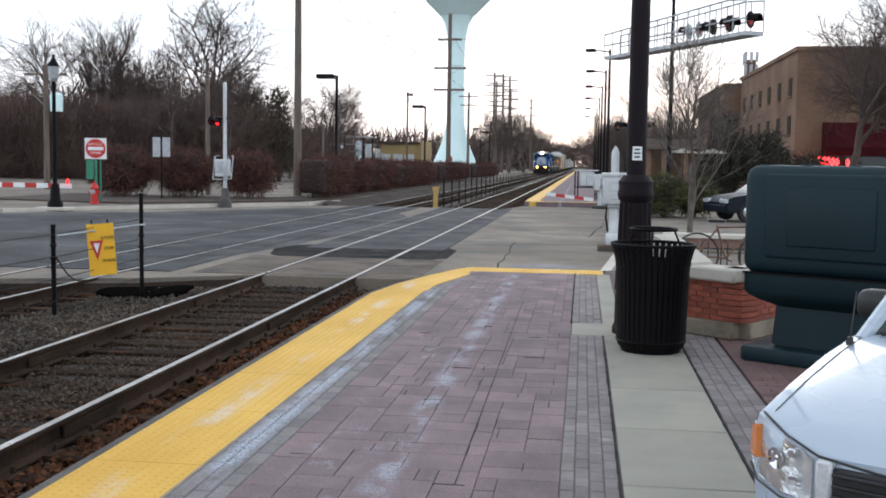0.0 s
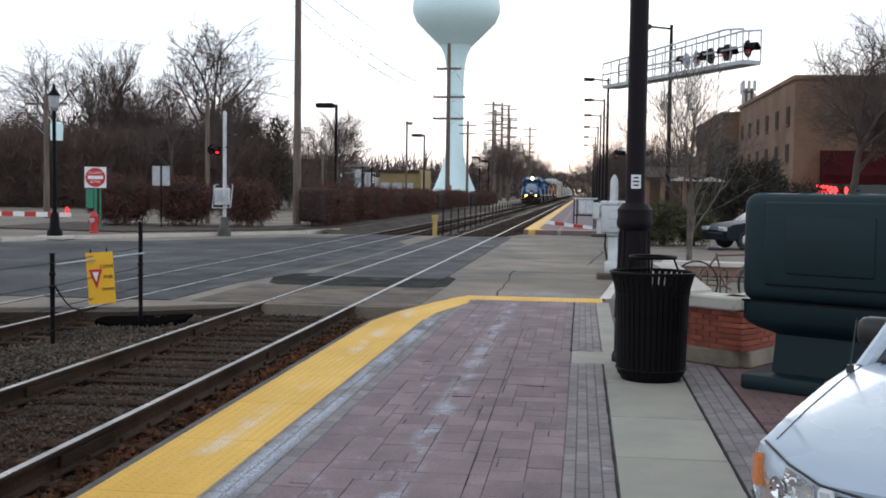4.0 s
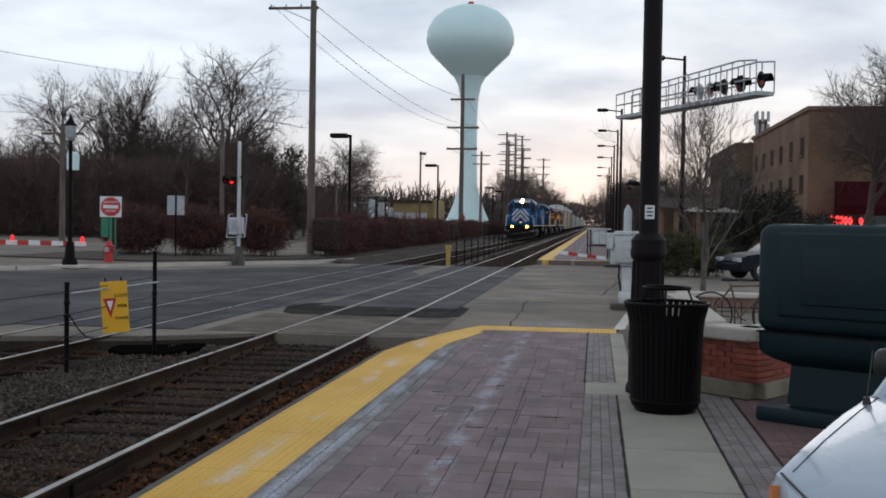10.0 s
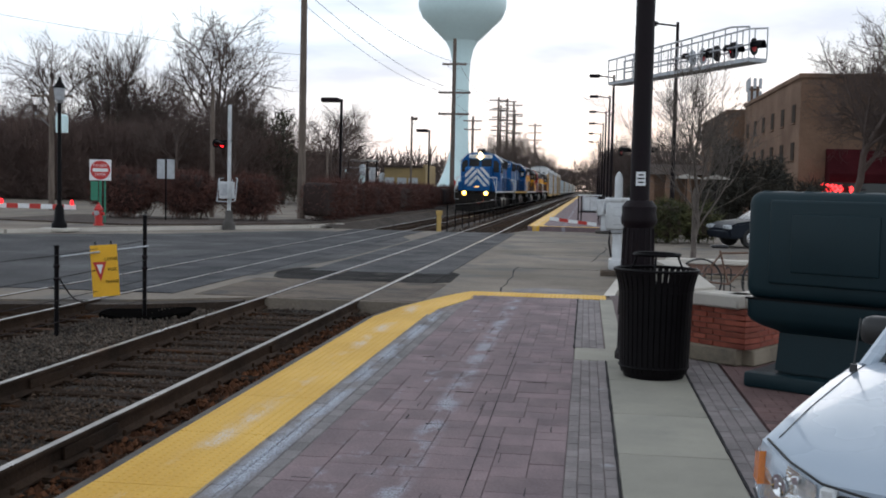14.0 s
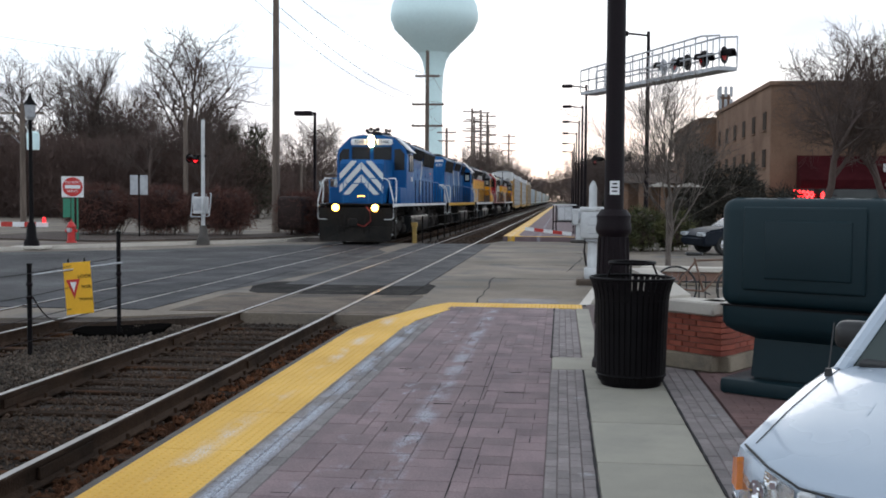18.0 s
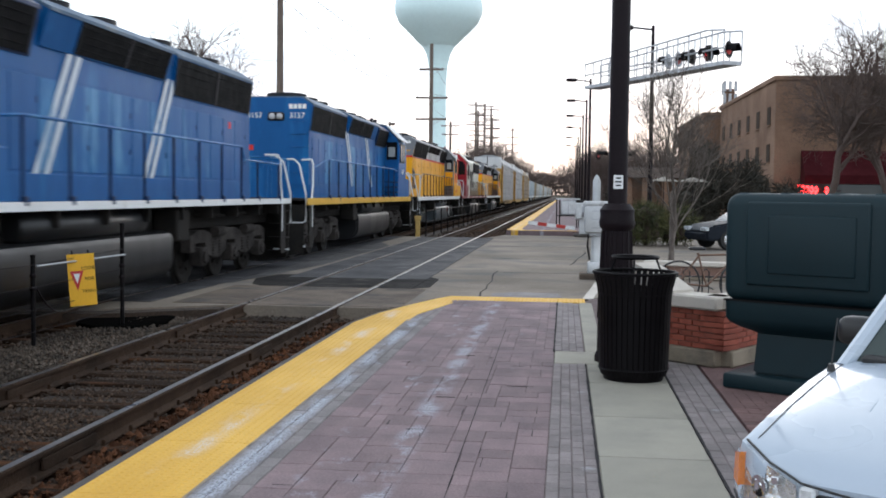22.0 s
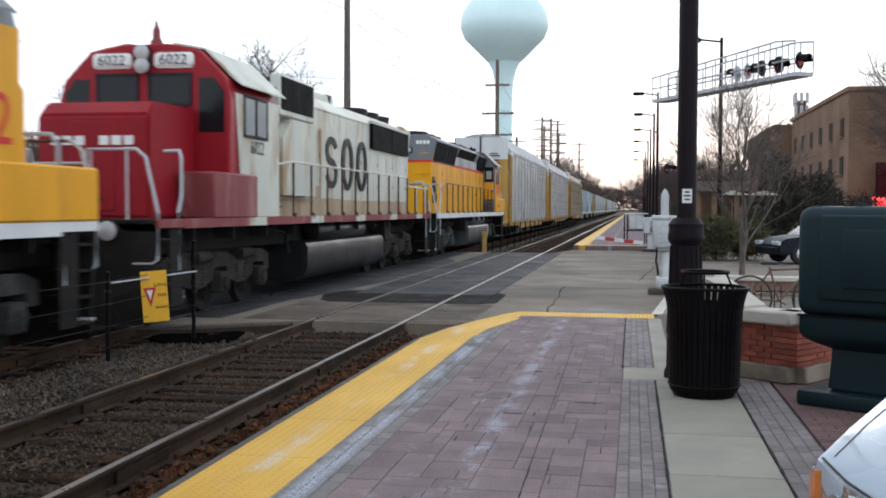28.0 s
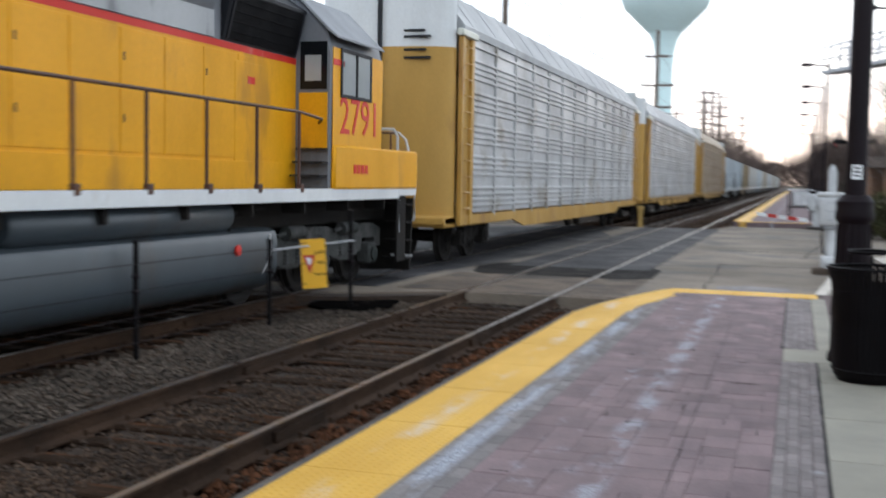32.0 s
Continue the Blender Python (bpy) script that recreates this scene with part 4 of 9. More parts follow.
def locomotive(scheme, label):
    """A six-axle hood locomotive. y = 0 at the front coupler face, the long hood runs to +y; z = 0 on the rail."""
    S = scheme
    root = thing("locomotive", (0, 0, 0), label, "locomotive", "locomotives")
    LN, DECK = S.get("length", 20.98), 1.62
    front, end = S.get("front", 0.78), LN - S.get("back", 0.75)
    thick = S.get("sill_thick", 0.18)
    cab0, cab1 = S.get("cab_at", (4.0, 6.4))
    hood1 = LN - S.get("tail", 2.35)
    hw = 0.94

    # frame, sill and walkway
    part("underframe", box(B(), -0.95, 0.95, front + 0.02, end, 1.05, DECK - 0.14, 0.03), P_UNDER, root)
    part("walkway", box(B(), -1.5, 1.5, front, end, DECK - 0.06, DECK, 0.01), P_UNDER, root, "dark tread-plate walkway")
    for s in (-1, 1):
        if S.get("sill_blocks"):
            # red sill with short white lengths
            y, k = front + 0.87, 0
            while y < end - 0.1:
                b = min(y + (2.75, 0.9)[k % 2], end)
                part("side_sill", box(B(), s * 1.515 - 0.03, s * 1.515 + 0.03, y, b - 0.002, DECK - thick + 0.01, DECK + 0.01, 0.006), (S["sill"], P_CREAM)[k % 2], root, "red and white painted side sill")
                y, k = b, k + 1
        else:
            part("side_sill", box(B(), s * 1.515 - 0.03, s * 1.515 + 0.03, front + 0.87, end - S.get("well", 0.1), DECK - thick + 0.01, DECK + 0.01, 0.006), S["sill"], root, "painted side sill stripe")
        part("end_sill", box(B(), s * 1.515 - 0.029, s * 1.515 + 0.029, front, front + 0.86, DECK - 0.12, DECK + 0.005, 0.006), S.get("endsill", S["sill"]), root)
        for k in range(12):
            y = front + 1.4 + k * (end - front - 2.4) / 11
            part("bracket", box(B(), s * 1.3 - 0.18, s * 1.3 + 0.18, y - 0.03, y + 0.03, DECK - 0.34, DECK - 0.07), P_UNDER, root, smooth=False)

    # fuel tank, reservoirs
    t0, t1 = S.get("tank", (6.5, 12.7))
    bm = B()
    half = [(1.02 + 0.40 * math.sin(t), 0.62 - 0.36 * math.cos(t)) for t in np.linspace(0, math.pi / 2, 8)] + [(1.42, 0.98), (1.38, 1.06), (1.28, 1.10)]
    slab(bm, half + [(-x, z) for x, z in reversed(half)], t0, t1, ALONG_Y)
    bmesh.ops.bevel(bm, geom=[e for e in bm.edges if abs(e.verts[0].co.y - e.verts[1].co.y) < 1e-4], offset=0.06, segments=2, affect="EDGES")
    tank = part("fuel_tank", bm, S["tank_paint"], root)
    for s in (-1, 1):
        bm = B()
        lathe(bm, [(0, 0), (0.16, 0.02), (0.21, 0.09), (0.21, 4.0), (0.16, 4.08), (0, 4.1)], 18, m=pose(s * 1.19, t0 + 1.1, 1.29, -90, 0, 0))
        part("air_reservoir", bm, S["tank_paint"], root)
        if S.get("filler"):
            part("fuel_filler", rod(B(), (s * 1.38, t0 + 1.15, 0.85), (s * 1.45, t0 + 1.15, 0.86), 0.07, seg=10), P_STRIPE, tank)
            part("weld_band", tube(B(), [(s * 1.424, t0 + 0.28, 1.02), (s * 1.426, t0 + 0.24, 0.86), (s * 1.424, t0 + 0.30, 0.68), (s * 1.405, t0 + 0.45, 0.52)], 0.014, 5), P_WHITE, tank, "chalky white line")
        part("equipment_box", box(B(), s * 1.2 - 0.22, s * 1.2 + 0.22, t1 + 0.15, t1 + 0.8, 0.9, 1.45, 0.03), P_UNDER, root)
        tube_ = B()
        tube(tube_, [(s * 1.25, 6.2, 1.38), (s * 1.25, 7.2, 1.30), (s * 1.3, 7.25, 0.9)], 0.035)
        tube(tube_, [(s * 1.2, 14.3, 1.35), (s * 1.2, 16.0, 1.30), (s * 1.15, 18.6, 1.33)], 0.03)
        part("pipe", tube_, P_UNDER, root)
    wheels = []
    for yc in (4.15, LN - 4.15):
        wheels += truck_frame(root, yc, (-2.0, 0.0, 1.9) if yc < 9 else (-1.9, 0.0, 2.0), coat=S.get("trucks"))

    # ends: pilot, plough, coupler, steps, handrails
    for y0, d in ((front, 1), (end, -1)):
        bm = B()
        slab(bm, [(-1.45, 0.22), (-0.9, 0.12), (0.9, 0.12), (1.45, 0.22), (1.5, 1.45), (-1.5, 1.45)], min(y0, y0 + d * 0.06), max(y0, y0 + d * 0.06), ALONG_Y)
        part("pilot", bm, P_UNDER, root, smooth=False)
        if d > 0:
            bm = B()
            slab(bm, [(-1.42, y0 - 0.02), (0, y0 - 0.42), (1.42, y0 - 0.02)], 0.13, 0.72)
            for v in bm.verts:
                if v.co.z > 0.5:
                    v.co.y = y0 - 0.02 - (y0 - 0.02 - v.co.y) * 0.45
            part("snow_plough", bm, P_UNDER, root, smooth=False)
        bm = B()
        box(bm, -0.1, 0.1, min(y0, y0 - d * 0.5), max(y0, y0 - d * 0.5), 0.78, 0.98, 0.03)
        box(bm, -0.17, 0.17, min(y0 - d * 0.48, y0 - d * 0.74), max(y0 - d * 0.48, y0 - d * 0.74), 0.72, 1.04, 0.05)
        part("coupler", bm, P_UNDER, root)
        for x in (-0.62, -0.42, 0.42, 0.62):
            bm = B()
            tube(bm, [(x, y0, 1.15), (x, y0 - d * 0.18, 1.02), (x * 0.98, y0 - d * 0.25, 0.6), (x * 0.9, y0 - d * 0.22, 0.35)], 0.025)
            part("air_hose", bm, P_UNDER, root)
        for s in (-1, 1):
            for k in range(4):
                z = 0.36 + 0.32 * k
                part("step", box(B(), s * 1.28 - 0.24, s * 1.28 + 0.24, min(y0 + d * 0.08, y0 + d * 0.42), max(y0 + d * 0.08, y0 + d * 0.42), z, z + 0.03), P_UNDER, root, smooth=False)
            part("step_edge", box(B(), s * 1.3 - 0.2, s * 1.3 + 0.2, y0 + d * 0.05 - 0.02, y0 + d * 0.05 + 0.02, 0.37, 0.42), P_WHITE, root, "white step edge", smooth=False)
            part("step_side", box(B(), s * 1.49 - 0.02, s * 1.49 + 0.02, min(y0 + d * 0.44, y0 + d * 0.86), max(y0 + d * 0.44, y0 + d * 0.86), 0.35, DECK - 0.1), P_UNDER, root, smooth=False)
            for yy, mt in ((y0 + d * 0.02, "a"), (y0 + d * 0.92, "b")):
                bm = B()
                x = s * 1.50
                if mt == "a":
                    tube(bm, [(x - s * 0.48, yy, DECK + 1.0), (x - s * 0.30, yy, DECK + 1.0), (x - s * 0.16, yy, DECK + 0.88), (x + s * 0.02, yy, DECK + 0.1), (x + s * 0.02, yy, DECK - 0.55), (x - s * 0.06, yy, DECK - 0.62), (x - s * 0.35, yy, DECK - 0.62)], 0.026, 8)
                else:
                    tube(bm, [(x - s * 0.34, yy + d * 0.1, DECK + 1.02), (x - s * 0.05, yy, DECK + 1.02), (x, yy - d * 0.05, DECK + 0.9), (x, yy - d * 0.05, DECK + 0.35), (x, yy - d * 0.16, DECK + 0.1), (x, yy - d * 0.16, DECK - 0.75)], 0.026, 8)
                part("grab_rail", bm, S["rail"], root, "pale grab rail by the steps")
        bm = B()
        for x in (-1.05, -0.5, 0.5, 1.05):
            rod(bm, (x, y0 + d * 0.03, DECK), (x, y0 + d * 0.03, DECK + 0.98), 0.02, seg=6)
        tube(bm, [(-1.15, y0 + d * 0.03, DECK + 1.0), (-0.45, y0 + d * 0.03, DECK + 1.0), (-0.4, y0 + d * 0.03, DECK + 0.8), (0.4, y0 + d * 0.03, DECK + 0.8), (0.45, y0 + d * 0.03, DECK + 1.0), (1.15, y0 + d * 0.03, DECK + 1.0)], 0.022)
        part("end_handrail", bm, S["endrail"], root)
        if d > 0 or S.get("ditch_both"):
            for s in (-1, 1):
                lamp = part("ditch_light", lathe(B(), [(0, 0.03), (0.12, 0.0), (0.148, -0.02), (0.148, -0.14), (0.0, -0.16)], 18, m=pose(s * 0.79, y0 - d * 0.06, 1.46, 90 * d, 0, 0)), P_UNDER, root)
                part("lens", lathe(B(), [(0, 0.05), (0.10, 0.04), (0.142, 0.012), (0, 0.01)], 18, m=pose(s * 0.79, y0 - d * 0.06, 1.46, 90 * d, 0, 0)), P_DITCH if S.get("lights") and d > 0 else P_DEADLAMP, lamp, "lit ditch light lens" if S.get("lights") and d > 0 else "unlit lens")

    # side handrails: the rail drops towards the rear platform
    for s in (-1, 1):
        drop = hood1 - S.get("rail_drop", 0.12)
        n = max(5, round((drop - cab1 - 1.0) / 1.22))
        ys = [cab1 + 1.0 + k * (drop - cab1 - 1.0) / n for k in range(n + 1)] + ([drop + 1.15, hood1 + 0.55] if S.get("rail_drop") else [])
        for y in ys:
            bm = B()
            hi = DECK + (1.08 if y < drop + 0.1 else 0.80)
            rod(bm, (s * 1.49, y, DECK), (s * 1.49, y, hi), 0.024, seg=6)
            box(bm, s * 1.515 - 0.04, s * 1.515 + 0.04, y - 0.05, y + 0.05, DECK - 0.04, DECK + 0.08, 0.01)
            part("rail_post", bm, S["post"], root)
        bm = B()
        tube(bm, [(s * 1.35, cab1 + 0.05, DECK + 0.98), (s * 1.49, cab1 + 0.25, DECK + 1.02), (s * 1.49, ys[0], DECK + 1.08), (s * 1.49, drop, DECK + 1.08)] + ([(s * 1.49, drop + 0.2, DECK + 0.82), (s * 1.49, hood1 + 0.55, DECK + 0.80), (s * 1.47, end - 0.75, DECK + 0.9)] if S.get("rail_drop") else [(s * 1.49, drop + 0.3, DECK + 1.06), (s * 1.49, end - 0.95, DECK + 0.8)]), 0.022, 8)
        part("handrail", bm, S["handrail"], root)

    # nose
    nose0 = cab0 - S.get('nose_long', 1.95)
    nw = 0.92
    nz = 3.42
    bm = B()
    slab(bm, [(nose0, DECK), (cab0, DECK), (cab0, nz + 0.02), (nose0 + 0.25, nz), (nose0, nz - 0.22)], -nw, nw, ALONG_X)
    bmesh.ops.bevel(bm, geom=bm.edges[:], offset=0.05, segments=2, affect="EDGES")
    nose = part("nose", bm, S["nose"], root)
    part("nose_door", box(B(), -0.36, 0.36, nose0 - 0.016, nose0 + 0.02, DECK + 0.12, nz - 0.32, 0.008), S["nose"], nose)
    if S.get("chevron"):
        for sgn in (-1, 1):
            for peak in (3.82, 3.32, 2.82):
                xs = [x for x in np.linspace(0.015, nw - 0.02, 25) if min(peak - 1.1 * x, nz - 0.06) - max(peak - 0.29 - 1.1 * x, 1.98) > 0.02]
                edge = [(sgn * x, min(peak - 1.1 * x, nz - 0.06)) for x in xs] + [(sgn * x, max(peak - 0.29 - 1.1 * x, 1.98)) for x in reversed(xs)]
                part("chevron", slab(B(), edge, nose0 - 0.024, nose0 - 0.018, ALONG_Y), P_WHITE, nose, "white nose chevron", smooth=False)
    part("nose_marker", box(B(), -0.16, 0.16, nose0 - 0.05, nose0 - 0.015, DECK + 0.28, DECK + 0.33, 0.01), P_AMBER if S.get("lights") else P_DARK, nose)

    # cab: rounded shoulders, windows, number boards, headlight
    prof = [(-1.5, DECK), (1.5, DECK), (1.53, 3.62), (1.44, 3.95), (0.97, 4.42), (0.45, 4.53), (-0.45, 4.53), (-0.97, 4.42), (-1.44, 3.95), (-1.53, 3.62)]
    bm = B()
    slab(bm, prof, cab0, cab1, ALONG_Y)
    bmesh.ops.bevel(bm, geom=[e for e in bm.edges if abs(e.verts[0].co.y - e.verts[1].co.y) < 1e-4], offset=0.03, segments=1, affect="EDGES")
    cab = part("cab", bm, S["cab"], root)
    if S.get("cabside"):
        for s in (-1, 1):
            bm = B()
            slab(bm, [(cab0 + S.get('cut', 0.55), 3.72), (cab1 - 0.02, 3.72), (cab1 - 0.02, DECK + 0.02), (cab0 + S.get('cut', 0.55) * 2.7, DECK + 0.02)], s * 1.535 - 0.006, s * 1.535 + 0.006, ALONG_X)
            part("cab_side_panel", bm, S["cabside"], cab, smooth=False)
            if S.get("cab_stripe"):
                part("cab_stripe", box(B(), s * 1.545 - 0.005, s * 1.545 + 0.005, cab1 - 0.42, cab1 - 0.02, 3.46, 3.55), P_STRIPE, cab, smooth=False)
                for k in range(4):
                    part("box_lettering", box(B(), s * 1.577 - 0.006, s * 1.577 + 0.006, cab0 + 0.75 + 0.15 * k, cab0 + 0.86 + 0.15 * k, 1.86, 2.0), P_STRIPE, cab, "red letter-height bar", smooth=False)
    for s in (-1, 1):
        bm = B()
        slab(bm, [(s * 0.40, 4.56), (s * 0.98, 4.45), (s * 1.47, 3.96), (s * 1.64, 3.84), (s * 1.64, 3.87), (s * 1.49, 4.0), (s * 0.99, 4.485), (s * 0.40, 4.595)], cab0 + 0.25, cab1 + 0.05, ALONG_Y)
        part("cab_roof_panel", bm, S["roof"], cab, "pale weathered roof panel and visor", smooth=False)
        # front windows
        bm = B()
        slab(bm, [(s * 0.12, 3.52), (s * 0.82, 3.52), (s * 0.82, 4.0), (s * 0.12, 4.0)], cab0 - 0.012, cab0 + 0.01, ALONG_Y)
        w = part("windscreen", bm, P_PANE, cab, "dark windscreen pane", smooth=False)
        bm = B()
        for a, b, c, d_ in ((0.08, 0.86, 3.48, 3.53), (0.08, 0.86, 3.99, 4.04), (0.08, 0.13, 3.48, 4.04), (0.81, 0.86, 3.48, 4.04)):
            box(bm, min(s * a, s * b), max(s * a, s * b), cab0 - 0.025, cab0, c, d_)
        part("frame", bm, P_DARK, w, smooth=False)
        bm = B()
        slab(bm, [(s * 0.98, 3.05), (s * 1.42, 3.05), (s * 1.42, 3.72), (s * 1.25, 3.95), (s * 0.98, 3.95)], cab0 - 0.012, cab0 + 0.01, ALONG_Y)
        part("front_door_window", bm, P_PANE, cab, smooth=False)
        # side windows: two panes
        for a, b in ((cab0 + 0.62, cab0 + 1.14), (cab0 + 1.2, cab0 + 1.72)):
            bm = B()
            box(bm, s * 1.53 - 0.02, s * 1.53 + 0.02, a, b, 3.05, 3.68, 0.0)
            w = part("side_window", bm, P_PANESKY, cab, smooth=False)
            bm = B()
            for c, d_, f, g in ((a - 0.05, b + 0.05, 3.0, 3.05), (a - 0.05, b + 0.05, 3.68, 3.73), (a - 0.05, a, 3.05, 3.68), (b, b + 0.05, 3.05, 3.68)):
                box(bm, s * 1.53 - 0.035, s * 1.53 + 0.035, c, d_, f, g)
            part("frame", bm, P_DARK, w, smooth=False)
        # back wall window and door
        bm = B()
        box(bm, min(s * 1.02, s * 1.45), max(s * 1.02, s * 1.45), cab1 - 0.01, cab1 + 0.018, 3.1, 3.8, 0.0)
        w = part("rear_window", bm, P_PANE, cab, "dark window in the cab's back wall", smooth=False)
        bm = B()
        box(bm, min(s * 1.1, s * 1.36), max(s * 1.1, s * 1.36), cab1 + 0.012, cab1 + 0.024, 3.22, 3.6)
        part("pane", bm, P_PANESKY, w, smooth=False)
        bm = B()
        for k in range(3):
            box(bm, min(s * 1.0, s * 1.48), max(s * 1.0, s * 1.48), cab1 + 0.02, cab1 + 0.32 - 0.1 * k, DECK + 0.18 + 0.2 * k, DECK + 0.21 + 0.2 * k)
        part("cab_steps", bm, P_DARK, cab, smooth=False)
        part("cab_door", box(B(), min(s * 1.0, s * 1.46), max(s * 1.0, s * 1.46), cab1 - 0.005, cab1 + 0.012, 2.2, 3.05, 0.0), S.get("door", S["cab"]), cab, smooth=False)
        # boards
        board = part("number_board", box(B(), min(s * 0.20, s * 0.90), max(s * 0.20, s * 0.90), cab0 - 0.06, cab0 + 0.02, 4.12, 4.38, 0.05), P_BOARD, cab, "white number board")
        if S.get("number"):
            lettering("number", S["number"], S.get("boardsize", 0.2), S.get("boardink", P_DARK), board, pose(s * 0.55, cab0 - 0.064, 4.25, 90, 0, 0))
            lettering("number", S["number"], S.get("numsize", 0.28), S["ink"], cab, pose(s * 1.545, cab0 + S.get("numy", 1.4), S.get("numz", 2.62), 90, 0, 90 * s), "painted road number")
        # battery box beside the nose
        part("battery_box", box(B(), min(s * 1.0, s * S.get("box_wide", 1.5)), max(s * 1.0, s * S.get("box_wide", 1.5)), S.get("box_from", nose0 + 0.25), cab0 + S.get('box_to', 1.6), DECK, DECK + S.get('box_high', 0.75), 0.03), S.get("boxes", S["cab"]), root)
    hl = part("headlight", box(B(), -0.15, 0.15, cab0 - 0.09, cab0 + 0.02, 4.06, 4.5, 0.06), P_DARK, cab)
    for z in (4.16, 4.38):
        part("lens", lathe(B(), [(0, 0.05), (0.09, 0.04), (0.135, 0.01), (0, 0.0)], 18, m=pose(0, cab0 - 0.085, z, 90, 0, 0)), P_HEAD if S.get("lights") else P_DEADLAMP, hl, "lit headlight lens" if S.get("lights") else "unlit lens")
    if S.get("beacon"):
        part("beacon", lathe(B(), [(0.12, 4.57), (0.10, 4.66), (0.07, 4.70), (0.07, 4.84), (0.03, 4.92), (0.02, 5.0), (0, 5.0)], 12, at=(0, cab0 + 0.5, 0)), P_MAROON, root, "small roof beacon")
    else:
        part("roof_unit", box(B(), 0.0, 0.62, cab0 + 0.75, cab0 + 1.5, 4.50, 4.70, 0.05), P_DARK, root, "dark cab roof unit")
        bm = B()
        box(bm, -0.30, 0.30, cab0 + 0.42, cab0 + 0.56, 4.62, 4.72, 0.02)
        rod(bm, (0, cab0 + 0.5, 4.55), (0, cab0 + 0.5, 4.66), 0.06)
        for x, z in ((-0.24, 4.74), (-0.08, 4.80), (0.08, 4.74), (0.22, 4.80)):
            lathe(bm, [(0.02, 0), (0.03, 0.26), (0.085, 0.34), (0, 0.33)], 10, m=pose(x, cab0 + 0.55, z, 90, 0, 0))
        part("air_horn", bm, P_DARK, root, "dark cluster of air horns")

    # long hood: lower doors, stripe, upper works
    z1 = S.get("split", 3.36)
    part("hood", box(B(), -hw, hw, cab1, hood1, DECK, z1, 0.0), S["hood"], root, smooth=False)
    part("hood_stripe", box(B(), -hw - 0.004, hw + 0.004, cab1, hood1 + 0.004, z1, z1 + 0.09, 0.0), S.get("stripe", S["hood"]), root, smooth=False)
    bm = B()
    slab(bm, [(-hw, z1 + 0.09), (hw, z1 + 0.09), (hw, 4.05), (0.62, 4.36), (-0.62, 4.36), (-hw, 4.05)], cab1, hood1, ALONG_Y)
    part("upper_hood", bm, S["upper"], root, smooth=False)

    def flare(name, y0, y1, z0, z2, x0, x2, material, top, panes, label):
        """A housing that leans outwards to its top, with grille panes on its sides."""
        body = part(name, slab(B(), [(-x0, z0), (x0, z0), (x2, z2), (0.74, 4.43), (-0.74, 4.43), (-x2, z2)], y0, y1, ALONG_Y), material, root, smooth=False)
        part("housing_roof", slab(B(), [(-x2 - 0.012, z2 - 0.02), (-0.75, 4.435), (0.75, 4.435), (x2 + 0.012, z2 - 0.02), (x2 + 0.012, z2 + 0.03), (0.75, 4.47), (-0.75, 4.47), (-x2 - 0.012, z2 + 0.03)], y0 - 0.01, y1 + 0.01, ALONG_Y), top, body, smooth=False)
        for s in (-1, 1):
            for a, b in panes:
                quad = [(s * (x0 + (x2 - x0) * q + e), z0 + (z2 - z0) * q) for q, e in ((0.04, 0.0), (0.95, 0.0), (0.95, 0.016), (0.04, 0.016))]
                g = part("grille", slab(B(), quad, a, b, ALONG_Y), P_GRILLE, body, label, smooth=False)
                for q in (0.2, 0.4, 0.6, 0.8):
                    xx, zz = s * (x0 + (x2 - x0) * q + 0.018), z0 + (z2 - z0) * q
                    part("slat", box(B(), xx - 0.006, xx + 0.006, a, b, zz - 0.006, zz + 0.006), P_GRILLE, g, smooth=False)
                for y in (a, b):
                    part("grille_edge", slab(B(), [(x + s * (0.008 if k > 1 else 0), z) for k, (x, z) in enumerate(quad)], y - 0.025, y + 0.025, ALONG_Y), P_DARK, g, smooth=False)
        return body

    top = S.get("hoodroof", S["roof"])
    part("hood_roof", slab(B(), [(-hw - 0.01, 4.06), (-0.62, 4.37), (0.62, 4.37), (hw + 0.01, 4.06), (hw + 0.01, 4.10), (0.62, 4.40), (-0.62, 4.40), (-hw - 0.01, 4.10)], cab1 + 0.06, hood1 - 0.1, ALONG_Y), top, root, smooth=False)
    if S.get("wide_body"):
        # flat-sided hood with a filter box behind the cab and two large radiator panes
        br0, rad0 = 10.2, 15.3
        part("dynamic_brake_box", box(B(), -0.55, 0.55, 9.9, 13.2, 4.38, 4.62, 0.05), P_CREAM, root, "low box on the hood roof")
        for s in (-1, 1):
            part("filter_frame", box(B(), s * 1.02 - 0.1, s * 1.02 + 0.1, 7.25, 9.65, 3.66, 4.50, 0.03), P_CREAM, root)
            part("filter_grille", box(B(), s * 1.125 - 0.012, s * 1.125 + 0.012, 7.36, 9.52, 3.78, 4.44), P_GRILLE, root, "large black air filter grille", smooth=False)
            part("filter_duct", slab(B(), [(7.36, 2.05), (9.6, 2.05), (9.6, 3.62), (7.9, 3.62), (7.36, 3.2)], s * 1.06 - 0.1, s * 1.06 + 0.1, ALONG_X), P_CREAM, root, "bulging duct below the filter", smooth=False)
            part("door_recess", box(B(), s * 0.97 - 0.012, s * 0.97 + 0.012, 9.75, 10.6, 2.02, 2.3), P_TANSTAIN, root, "stained open recess", smooth=False)
            part("cab_filter", box(B(), s * 1.0 - 0.1, s * 1.0 + 0.1, 6.05, 7.15, 3.55, 4.2, 0.02), P_GREY, root, "grey panel behind the cab", smooth=False)
            for a, b in ((15.4, 17.75), (17.82, 20.1)):
                part("radiator_grille", box(B(), s * 1.0 - 0.04, s * 1.0 + 0.04, a, b, 3.44, 4.12), P_GRILLE, root, "black radiator grille", smooth=False)
